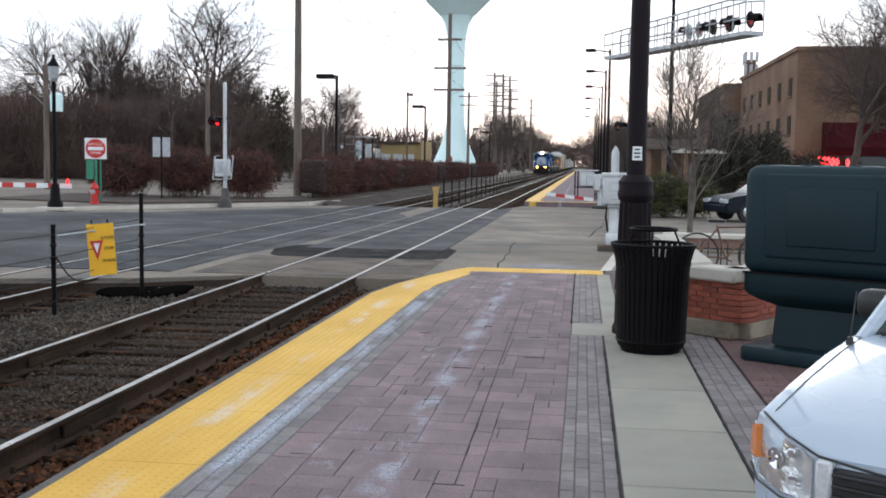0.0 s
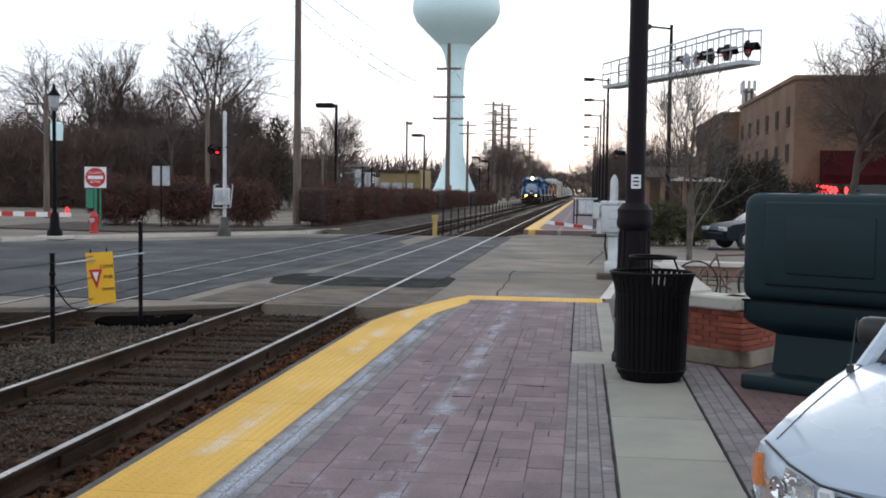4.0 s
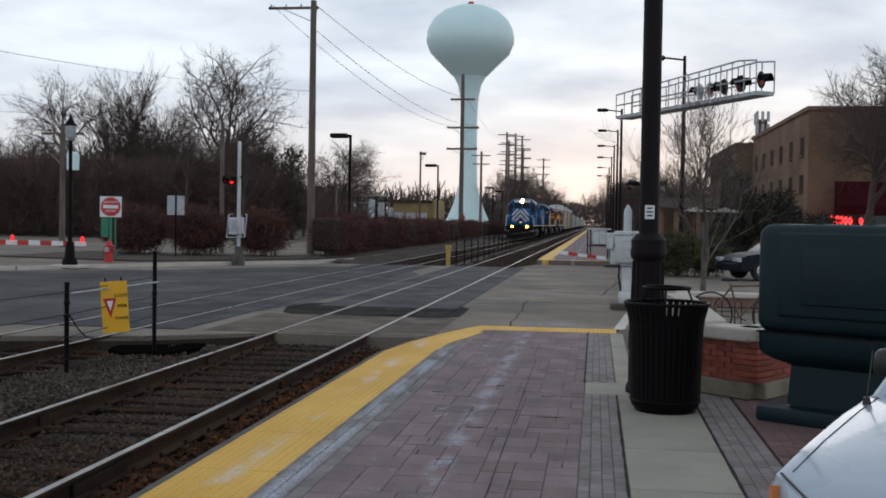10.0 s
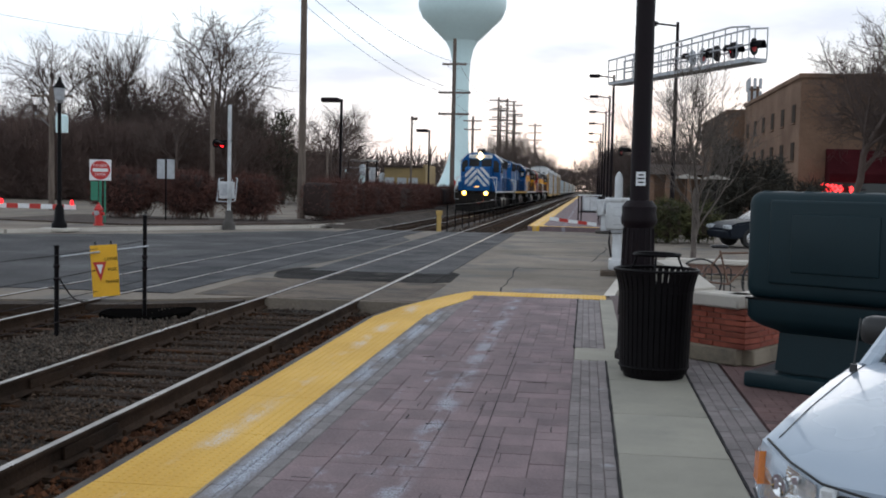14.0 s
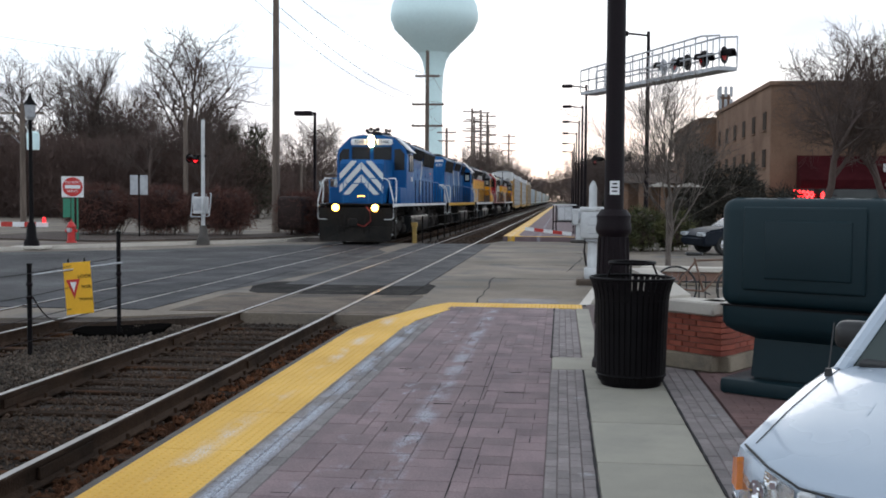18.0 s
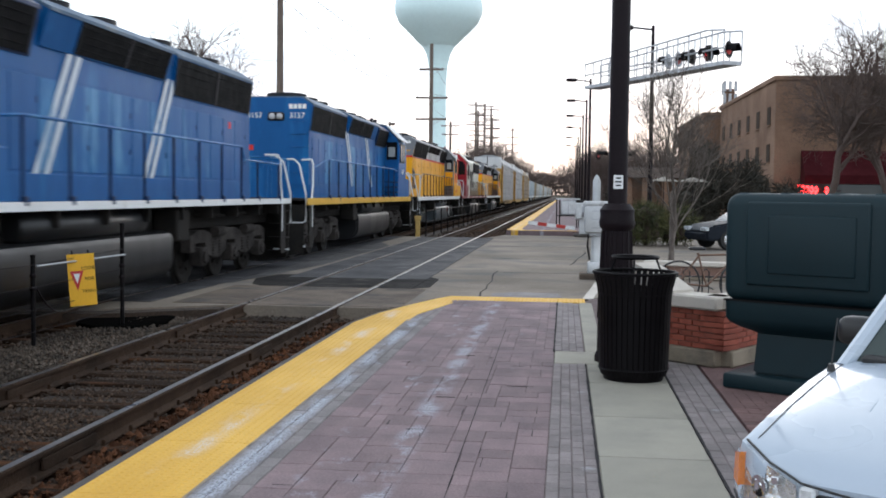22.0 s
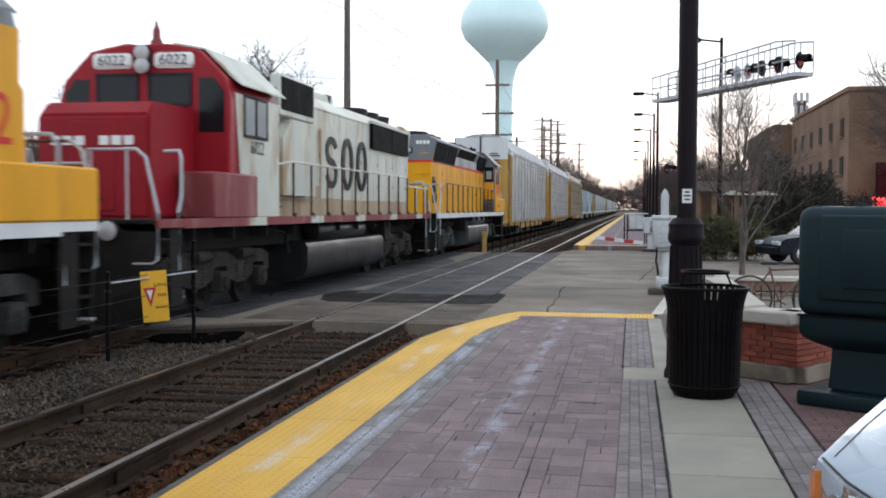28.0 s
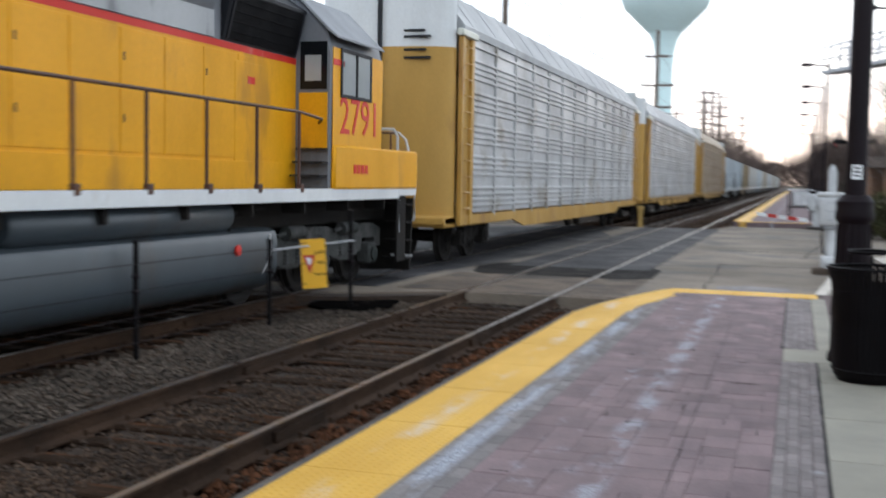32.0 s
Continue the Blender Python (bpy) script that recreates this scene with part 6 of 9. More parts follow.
def motions():
    for ob, m in VEHICLES:
        walk(ob, [(t, Matrix.Translation((FAR, y, RAIL_Z)) @ m) for t, y in TRAIN_ROWS])
    # wheels of the locomotives roll with the track
    for ob, m, wheels, way in LOCOS:
        for w in wheels:
            y = w.matrix_basis.translation.y
            rows = []
            for k in range(0, 961, 2):
                t = k / 30
                turn = math.degrees((TRAIN_ROWS[0][1] - lead(t)) / 0.508) * way
                rows.append((t, pose(0, y, 0.508, turn % 360, 0, 0)))
            walk(w, rows)

# ------------------------------------------------------------ platform furniture
def lamp_post():
    root = thing("lamp_post", (0.50, 10.35, 0), "tall dark brown iron lamp post with a fluted base", "lamp post")
    part("base_plate", lathe(B(), [(0.19, 0.0), (0.19, 0.06), (0.175, 0.10), (0.0, 0.10)], 8), M_IRON, root, smooth=False)
    bm = B()
    lathe(bm, [(0.17, 0.1), (0.168, 0.35), (0.16, 0.45), (0.155, 0.7), (0.145, 1.0), (0.135, 1.28), (0.0, 1.28)], 32)
    base = part("fluted_base", bm, M_IRON, root)
    flute = mesh_of("flute", rod(B(), (0.162, 0, 0.42), (0.138, 0, 1.26), 0.013, 0.010, 5), M_IRON)
    for k in range(16):
        ob = new("flute", flute)
        ob.parent = base
        ob.matrix_basis = pose(0, 0, 0, 0, 0, 22.5 * k)
    part("collar", lathe(B(), [(0.135, 1.26), (0.165, 1.30), (0.172, 1.34), (0.16, 1.40), (0.165, 1.46), (0.12, 1.52), (0.0, 1.52)], 28), M_IRON, root)
    part("shaft", lathe(B(), [(0.092, 1.5), (0.088, 4.2), (0.082, 7.0), (0.0, 7.0)], 24), M_IRON, root)
    bm = B()
    box(bm, -0.045, 0.045, -0.0935, -0.0905, 1.66, 1.79)
    part("sticker", bm, M_WHITE, root, "small torn white sticker", smooth=False)
    bm = B()
    for z, w in ((1.685, 0.05), (1.72, 0.06), (1.755, 0.045)):
        box(bm, -w / 2, w / 2, -0.0955, -0.093, z, z + 0.014)
    part("sticker_print", bm, M_BLACK, root, smooth=False)
    bm = B()
    tube(bm, [(0, 0, 6.9), (-0.3, 0, 7.25), (-1.0, 0, 7.4)], 0.035)
    part("arm", bm, M_IRON, root)
    part("lantern", lathe(B(), [(0.05, 0.1), (0.2, 0.0), (0.22, -0.1), (0.0, -0.12)], 16, at=(-1.0, 0, 7.38)), M_IRON, root)


lamp_post()


def litter_bin():
    root = thing("litter_bin", (0.62, 9.42, 0), "black slatted steel litter bin on the concrete walk", "litter bin")
    part("foot_ring", lathe(B(), [(0.0, 0.0), (0.252, 0.0), (0.262, 0.02), (0.262, 0.10), (0.0, 0.10)], 36), M_BLACK, root)
    part("liner", lathe(B(), [(0.0, 0.11), (0.245, 0.11), (0.285, 0.80), (0.27, 0.80), (0.235, 0.13), (0, 0.13)], 36), M_BLACK, root, "black plastic liner")
    n = 40
    w = 0.0195
    pro = [(0.272, 0.045), (0.288, 0.10), (0.296, 0.4), (0.306, 0.72), (0.316, 0.80), (0.334, 0.87), (0.354, 0.93)]
    bm = B()
    rings = []
    for r, z in pro:
        rings.append([bm.verts.new((r + dr, dw, z)) for dr, dw in ((0, -w), (0.01, -w), (0.01, w), (0, w))])
    for a, b in zip(rings, rings[1:]):
        for k in range(4):
            bm.faces.new((a[k], a[(k + 1) % 4], b[(k + 1) % 4], b[k]))
    bm.faces.new(rings[0]); bm.faces.new(rings[-1])
    slat = mesh_of("slat", bm, M_BLACK, False)
    for k in range(n):
        ob = new("slat", slat)
        ob.parent = root
        ob.matrix_basis = pose(0, 0, 0, 0, 0, 360 * k / n)
    for r, z in ((0.298, 0.10), (0.312, 0.75)):
        bm = B()
        tube(bm, [(r * math.cos(t), r * math.sin(t), z) for t in np.linspace(0, 2 * math.pi, 41)], 0.010, 6)
        part("hoop", bm, M_BLACK, root)
    bm = B()
    tube(bm, [(0.358 * math.cos(t), 0.358 * math.sin(t), 0.932) for t in np.linspace(0, 2 * math.pi, 49)], 0.014, 8)
    part("rim", bm, M_BLACK, root)
    bm = B()
    lathe(bm, [(0.20, 1.05), (0.21, 1.065), (0.20, 1.08), (0.17, 1.075), (0.17, 1.06)], 32)
    for k in range(3):
        a = k * 2.1 + 0.4
        rod(bm, (0.30 * math.cos(a), 0.30 * math.sin(a), 0.82), (0.195 * math.cos(a), 0.195 * math.sin(a), 1.06), 0.009, seg=6)
    part("lid_ring", bm, M_BLACK, root, "open rain lid ring")


litter_bin()


def brick_wall(name, pts, z0, courses, base_h, cap_h, label, first=True):
    """A low planter wall along plan points: cast base, brick courses on a mortar core, cast cap."""
    root = thing(name, (0, 0, 0), label, "planter wall")
    make = {}
    for (ax, ay), (bx, by) in zip(pts, pts[1:]):
        d = Vector((bx - ax, by - ay, 0))
        ln, ang = d.length, math.degrees(math.atan2(d.y, d.x))
        m = pose(ax, ay, z0, 0, 0, ang)
        part("base_course", box(B(), -0.03, ln + 0.03, -0.14, 0.14, 0, base_h, 0.015, m=m), M_BASESTONE, root, "dingy cast stone base")
        top = base_h + courses * 0.0535
        part("mortar_core", box(B(), 0.0, ln, -0.10, 0.10, base_h, top, 0, m=m), M_MORTAR, root, smooth=False)
        for side in (-1, 1):
            if side == 1 and not first:
                continue
            for c in range(courses):
                x = -0.08 if c % 2 else 0.0
                while x < ln:
                    a, b = max(x, 0.0), min(x + 0.16, ln)
                    if b - a > 0.04:
                        key = round(b - a, 2)
                        if key not in make:
                            make[key] = mesh_of("brick", box(B(), 0.005, key - 0.005, -0.012, 0.012, 0.004, 0.0495, 0.003), M_BRICK)
                        ob = new("brick", make[key])
                        ob.parent = root
                        ob.matrix_basis = m @ pose(a, side * (-0.102 + random.uniform(-0.002, 0.002)), base_h + c * 0.0535, 0, 0, 0)
                    x += 0.16
        if (bx, by) != pts[-1]:
            for c in range(courses):
                part("corner_brick", box(B(), ln - 0.115, ln + 0.115, -0.1145, 0.115, base_h + c * 0.0535 + 0.004, base_h + c * 0.0535 + 0.0495, 0.003, m=m), M_BRICK, root, smooth=False)
        part("cap", box(B(), -0.06, ln + 0.06, -0.17, 0.17, top, top + cap_h, 0.02, m=m), M_CAST, root, "pale cast stone cap")
    return root


def planter():
    root = brick_wall("planter_wall", [(0.84, 10.85), (1.48, 10.24), (2.15, 11.24), (2.9, 12.3)], 0.0, 7, 0.16, 0.13, "low red brick planter wall with pale stone cap")
    # sloping wing of the cap behind the bin
    bm = B()
    slab(bm, [(0.0, 0.66), (0.50, 0.66), (0.50, 0.69), (0.10, 0.90), (0.0, 0.93)], -0.16, 0.16, Matrix(((1, 0, 0, 0), (0, 0, 1, 0), (0, 1, 0, 0), (0, 0, 0, 1))))
    bmesh.ops.transform(bm, matrix=pose(0.80, 10.89, 0, 0, 0, -43.6), verts=bm.verts[:])
    part("cap_wing", bm, M_CAST, root, "sloping cast stone end")
    part("pier", box(B(), -0.13, 0.13, -0.13, 0.13, 0.0, 0.66, 0.01, m=pose(0.80, 10.92, 0, 0, 0, -43.6)), M_BRICK, root)
    single("pavement_right", slab(B(), [(0.48, 11.05), (1.7, 10.7), (3.4, 12), (14, 13), (14, 25.6), (1.35, 25.6), (1.1, 20.5), (0.46, 17.2)], -0.5, -0.10), M_ROADCON, "pale concrete pavement behind the planter", kind="structure")
    single("kerb_right", slab(B(), [(1.2, 25.6), (14, 25.6), (14, 25.78), (1.05, 25.78), (0.3, 17.3), (0.46, 17.2)], -0.5, -0.085), M_CAST, "pale kerb by the street", kind="structure")
    low = brick_wall("planter_wall", [(1.7, 22.2), (7.5, 21.6)], -0.1, 4, 0.06, 0.10, "long low brick planter edge with stone cap", first=False)
    single("planter_soil", slab(B(), [(1.75, 22.3), (7.5, 21.7), (7.5, 25.3), (1.9, 25.3)], -0.3, 0.08), M_MULCH, "dark mulch in the planter", kind="structure")


planter()


def green_box():
    """Moulded plastic newspaper vending cabinet seen from its back."""
    root = thing("vending_cabinet", pose(2.07, 9.02, 0, 0, 0, -33), "dark green moulded plastic news cabinet on a pedestal", "news cabinet")
    part("foot", box(B(), -0.67, 0.67, -0.32, 0.32, 0.0, 0.13, 0.03, seg=2), M_GREEN, root)
    bm = B()
    slab(bm, [(-0.42, -0.20), (0.42, -0.20), (0.42, 0.20), (-0.42, 0.20)], 0.12, 0.56)
    for v in bm.verts:
        if v.co.z < 0.3:
            v.co.x *= 1.08
            v.co.y *= 1.08
    bmesh.ops.bevel(bm, geom=bm.edges[:], offset=0.03, segments=2, affect="EDGES")
    part("pedestal", bm, M_GREEN, root)
    bm = B()
    rings = []
    for z, sx, sy in ((0.745, 0.675, 0.325), (0.60, 0.672, 0.322), (0.555, 0.645, 0.30), (0.515, 0.57, 0.262), (0.485, 0.47, 0.225), (0.47, 0.44, 0.21)):
        rings.append([bm.verts.new((cx * (sx - 0.07) + 0.07 * math.cos(a), cy * (sy - 0.07) + 0.07 * math.sin(a), z))
                      for cx, cy, a0 in ((1, 1, 0), (-1, 1, 90), (-1, -1, 180), (1, -1, 270)) for a in (radians(a0 + 30 * j) for j in range(4))])
    for up_, dn in zip(rings, rings[1:]):
        for k in range(16):
            bm.faces.new((up_[k], dn[k], dn[(k + 1) % 16], up_[(k + 1) % 16]))
    bm.faces.new(rings[0])
    bm.faces.new(rings[-1][::-1])
    part("lower_bin", bm, M_GREEN, root)
    body = part("hood", box(B(), -0.69, 0.69, -0.335, 0.335, 0.735, 1.63, 0.11, seg=4), M_GREEN, root)
    # raised frame and sunk panel on the back
    for s in (-1, 1):
        part("moulded_panel", box(B(), -0.47, 0.52, s * 0.335 - 0.03, s * 0.335 + 0.026, 0.88, 1.56, 0.022, seg=3), M_GREEN, body)
        part("moulded_rim", box(B(), -0.28, 0.42, s * 0.361 - 0.02, s * 0.361 + 0.016, 0.98, 1.45, 0.014, seg=3), M_GREEN, body)
        part("end_panel", box(B(), s * 0.69 - 0.03, s * 0.69 + 0.024, -0.17, 0.17, 0.88, 1.52, 0.022, seg=3), M_GREEN, body)
        part("seam", box(B(), -0.665, 0.665, s * 0.322 - 0.012, s * 0.322 + 0.012, 0.736, 0.752, 0.0), M_BLACK, root, smooth=False)
    for x in (-0.55, -0.2, 0.2, 0.55):
        part("roof_rib", box(B(), x - 0.05, x + 0.05, -0.25, 0.25, 1.60, 1.635, 0.015), M_GREEN, body)


green_box()

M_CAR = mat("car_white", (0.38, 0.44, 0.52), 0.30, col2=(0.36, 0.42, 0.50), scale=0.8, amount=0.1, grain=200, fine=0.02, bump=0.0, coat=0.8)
M_TRIM = mat("black_trim", (0.014, 0.014, 0.015), 0.5, scale=3, fine=0.1, bump=0.05)
M_CHROME = mat("chrome", (0.72, 0.73, 0.75), 0.12, 1.0, fine=0.02, bump=0.0)
M_LAMPGLASS = mat("headlamp_lens", (0.62, 0.65, 0.67), 0.06, col2=(0.20, 0.22, 0.24), scale=13, grain=40, fine=0.25, bump=0.05, coat=1.0)
M_AMBERLENS = mat("amber_lens", (0.75, 0.22, 0.03), 0.15, scale=12, fine=0.1, bump=0.0, coat=1.0)
M_CLEARLENS = glass_mat("clear_lens", (0.96, 0.98, 0.99), 0.03, 1.08)
M_REFLECT = mat("lamp_reflector", (0.82, 0.83, 0.84), 0.2, 0.9, col2=(0.5, 0.52, 0.54), scale=9, grain=22, fine=0.1, bump=0.35)
M_WINDOW = mat("car_glass", (0.03, 0.045, 0.042), 0.05, amount=0.1, fine=0.0, bump=0.0)
M_TYRE = mat("tyre", (0.018, 0.018, 0.018), 0.85, fine=0.2, bump=0.2)


def loft(bm, sections, close_ends=True):
    """Skins a row of equal-count point rings."""
    rings = [[bm.verts.new(p) for p in s] for s in sections]
    n = len(rings[0])
    for a, b in zip(rings, rings[1:]):
        for k in range(n):
            j = (k + 1) % n
            bm.faces.new((a[k], a[j], b[j], b[k]))
    if close_ends:
        bm.faces.new(rings[0][::-1])
        bm.faces.new(rings[-1])
    return bm


def wheel(root, x, y, r=0.34, side=1):
    w = part("wheel", lathe(B(), [(0.0, -0.02), (r * 0.62, -0.02), (r * 0.66, 0.0), (r * 0.95, -0.01), (r, 0.03), (r, 0.18), (r * 0.9, 0.21), (0, 0.2)], 28, m=pose(x, y, r, 0, 90 * side, 0)), M_TYRE, root)
    bm = B()
    lathe(bm, [(0, -0.05), (r * 0.2, -0.045), (r * 0.25, -0.02), (r * 0.6, -0.03), (r * 0.6, -0.01), (0, -0.01)], 20, m=pose(x, y, r, 0, 90 * side, 0))
    part("rim", bm, M_CHROME, w)


def suv():
    """A white sport utility parked nose-in. Local: nose towards -y, x to its left side."""
    root = thing("car", pose(1.23, 3.59, 0.0, 0, 0, -34.5), "pale silver-white sport utility car parked with its nose to the walk", "car")
    root.scale = (0.92, 0.92, 0.86)

    def ring(y, hw, ztop, zshoulder, zbot, crown=0.04):
        pts = []
        for t in np.linspace(0, 1, 9):
            pts.append((hw * (1 - 2 * t) * 0.94, y, ztop + crown * math.sin(math.pi * t) ** 0.7))
        pts += [(-hw * 0.985, y, zshoulder + 0.02), (-hw, y, zshoulder - 0.06), (-hw * 1.0, y, (zshoulder + zbot) / 2), (-hw * 0.97, y, zbot)]
        pts += [(hw * 0.97, y, zbot), (hw * 1.0, y, (zshoulder + zbot) / 2), (hw, y, zshoulder - 0.06), (hw * 0.985, y, zshoulder + 0.02)]
        return pts

    secs = [ring(0.0, 0.52, 0.69, 0.66, 0.40, 0.0), ring(0.07, 0.70, 0.735, 0.70, 0.30, 0.01), ring(0.20, 0.855, 0.785, 0.75, 0.25, 0.02), ring(0.55, 0.875, 0.866, 0.83, 0.24, 0.035),
            ring(0.95, 0.885, 0.95, 0.915, 0.24, 0.04), ring(1.28, 0.89, 1.0, 0.965, 0.24, 0.04)]
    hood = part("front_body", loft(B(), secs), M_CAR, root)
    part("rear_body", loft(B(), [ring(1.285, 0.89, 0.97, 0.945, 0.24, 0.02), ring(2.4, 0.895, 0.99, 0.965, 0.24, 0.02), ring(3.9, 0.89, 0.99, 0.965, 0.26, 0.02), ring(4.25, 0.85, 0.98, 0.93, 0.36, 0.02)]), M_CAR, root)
    # shut lines and creases of the bonnet
    for s in (-1, 1):
        bm = B()
        tube(bm, [(s * 0.775, 0.21, 0.792), (s * 0.795, 0.55, 0.870), (s * 0.805, 0.95, 0.954), (s * 0.81, 1.27, 1.003)], 0.0022, 5)
        part("bonnet_gap", bm, M_TRIM, hood)
        bm = B()
        tube(bm, [(s * 0.815, 0.19, 0.782), (s * 0.66, 0.062, 0.734), (s * 0.5, -0.012, 0.69), (s * 0.25, -0.045, 0.672), (0, -0.055, 0.668)], 0.006, 5)
        part("nose_gap", bm, M_TRIM, hood)
        bm = B()
        tube(bm, [(s * 0.40, 0.12, 0.742), (s * 0.46, 0.6, 0.897), (s * 0.52, 1.25, 1.02)], [0.004, 0.010, 0.010], 6)
        part("bonnet_crease", bm, M_CAR, hood)
    # greenhouse
    bm = B()
    roof = [(0.60, 2.05, 1.66), (-0.60, 2.05, 1.66), (-0.62, 3.95, 1.66), (0.62, 3.95, 1.66)]
    belt = [(0.79, 1.25, 0.98), (-0.79, 1.25, 0.98), (-0.85, 4.2, 0.98), (0.85, 4.2, 0.98)]
    loft(bm, [belt, roof])
    part("window_glass", bm, M_WINDOW, root, "dark tinted windows", smooth=False)
    bm = B()
    loft(bm, [[(0.64, 2.0, 1.655), (-0.64, 2.0, 1.655), (-0.66, 4.0, 1.655), (0.66, 4.0, 1.655)], [(0.56, 2.12, 1.73), (-0.56, 2.12, 1.73), (-0.58, 3.9, 1.73), (0.58, 3.9, 1.73)]])
    part("roof", bm, M_CAR, root)
    for s in (-1, 1):
        for foot, top, rad in (((0.815, 1.24, 0.97), (0.62, 2.04, 1.67), 0.04), ((0.87, 2.65, 0.95), (0.635, 2.75, 1.67), 0.04), ((0.88, 4.22, 0.95), (0.635, 3.97, 1.67), 0.06)):
            part("pillar", tube(B(), [(s * foot[0], foot[1], foot[2]), (s * top[0], top[1], top[2])], rad, 8), M_CAR, root)
    part("cowl", box(B(), -0.74, 0.74, 1.25, 1.40, 1.0, 1.045, 0.015), M_TRIM, root, "black wiper cowl")
    bm = B()
    tube(bm, [(-0.55, 1.36, 1.04), (-0.2, 1.50, 1.20), (0.15, 1.46, 1.16)], 0.010, 5)
    tube(bm, [(0.1, 1.36, 1.04), (0.4, 1.48, 1.18), (0.7, 1.42, 1.13)], 0.010, 5)
    part("wiper", bm, M_TRIM, root)
    # lamps, grille, bumper
    for s in (-1, 1):
        bm = B()
        outline = [(s * 0.505, 0.025, 0.48), (s * 0.505, 0.025, 0.68), (s * 0.66, 0.095, 0.724), (s * 0.80, 0.20, 0.768), (s * 0.862, 0.265, 0.74), (s * 0.866, 0.255, 0.55), (s * 0.80, 0.17, 0.505), (s * 0.66, 0.07, 0.485)]
        lo = [bm.verts.new(p) for p in outline]
        hi = [bm.verts.new((x * 1.012, y - 0.045, z)) for x, y, z in outline]
        bm.faces.new(hi)
        for k in range(8):
            j = (k + 1) % 8
            bm.faces.new((lo[k], lo[j], hi[j], hi[k]))
        bmesh.ops.bevel(bm, geom=[e for e in bm.edges if all(v in hi for v in e.verts)], offset=0.012, segments=2, affect="EDGES")
        hl = part("headlight", bm, M_CLEARLENS, root, "clear headlamp with chrome reflectors")
        hl.visible_shadow = False
        cx, cy, cz = (sum(p[k] for p in outline) / 8 for k in range(3))
        bm = B()
        bm.faces.new([bm.verts.new((x * 1.008 + (cx - x) * 0.05, y - 0.034, z + (cz - z) * 0.06)) for x, y, z in outline])
        bmesh.ops.triangulate(bm, faces=bm.faces[:])
        bmesh.ops.subdivide_edges(bm, edges=bm.edges[:], cuts=3, use_grid_fill=True)
        part("reflector", bm, M_REFLECT, hl, "faceted chrome reflector", smooth=False)
        part("bulb_bowl", lathe(B(), [(0.048, -0.004), (0.046, 0.006), (0.030, 0.002), (0.012, -0.002), (0.0, 0.006)], 18, m=pose(s * 0.70, 0.062, 0.625, 90, 0, s * 30)), M_CHROME, hl)
        bm = B()
        tube(bm, [(s * 0.872, 0.20, 0.545), (s * 0.80, 0.112, 0.497), (s * 0.66, 0.016, 0.476), (s * 0.50, -0.028, 0.472)], 0.005, 5)
        part("lamp_gap", bm, M_TRIM, hl)
        for x, y, z, w, h in ((0.60, 0.016, 0.655, 0.030, 0.035), (0.70, 0.075, 0.60, 0.026, 0.05), (0.585, 0.01, 0.56, 0.035, 0.022)):
            part("reflector_facet", box(B(), min(s * x, s * (x + w)), max(s * x, s * (x + w)), y - 0.008, y + 0.01, z, z + h, 0.004), M_CHROME, hl)
        bm = B()
        am = [(s * 0.805, 0.19, 0.735), (s * 0.848, 0.242, 0.722), (s * 0.85, 0.236, 0.605), (s * 0.805, 0.18, 0.59)]
        lo = [bm.verts.new((x, y - 0.03, z)) for x, y, z in am]
        hi = [bm.verts.new((x * 1.02, y - 0.058, z)) for x, y, z in am]
        bm.faces.new(hi)
        bm.faces.new(lo[::-1])
        for k in range(4):
            j = (k + 1) % 4
            bm.faces.new((lo[k], lo[j], hi[j], hi[k]))
        part("turn_signal", bm, M_AMBERLENS, hl, "amber turn signal")
    gr = part("grille", box(B(), -0.44, 0.44, -0.03, 0.06, 0.45, 0.655, 0.01), M_TRIM, root, "black slotted grille")
    for k in range(3):
        part("bar", box(B(), -0.43, 0.43, -0.05, -0.02, 0.535 + 0.045 * k, 0.55 + 0.045 * k, 0.004), M_TRIM, gr)
    part("bar", box(B(), -0.44, 0.44, -0.075, -0.02, 0.465, 0.51, 0.012), M_CAR, gr, "white lower bar")
    for s in (-1, 1):
        part("grille_side", box(B(), min(s * 0.435, s * 0.50), max(s * 0.435, s * 0.50), -0.04, 0.04, 0.45, 0.682, 0.012), M_SILVER, root, "silver grille side")
    bm = loft(B(), [[(0.86, 0.28, 0.24), (0.86, 0.30, 0.45), (0.84, 0.24, 0.455), (0.84, 0.22, 0.24)], [(0.70, 0.02, 0.22), (0.70, 0.0, 0.45), (0.68, 0.1, 0.455), (0.68, 0.12, 0.22)],
                    [(0.0, -0.08, 0.22), (0.0, -0.09, 0.45), (0.0, 0.06, 0.455), (0.0, 0.06, 0.22)], [(-0.70, 0.02, 0.22), (-0.70, 0.0, 0.45), (-0.68, 0.1, 0.455), (-0.68, 0.12, 0.22)],
                    [(-0.86, 0.28, 0.24), (-0.86, 0.30, 0.45), (-0.84, 0.24, 0.455), (-0.84, 0.22, 0.24)]])
    part("bumper", bm, M_CAR, root)
    for s in (-1, 1):
        mir = part("wing_mirror", box(B(), s * 1.02 - 0.10, s * 1.02 + 0.10, 1.92, 2.08, 0.99, 1.16, 0.055, seg=3), M_TRIM, root, "black wing mirror")
        part("mirror_arm", box(B(), min(s * 0.84, s * 0.96), max(s * 0.84, s * 0.96), 1.94, 2.04, 0.96, 1.04, 0.02), M_TRIM, mir)
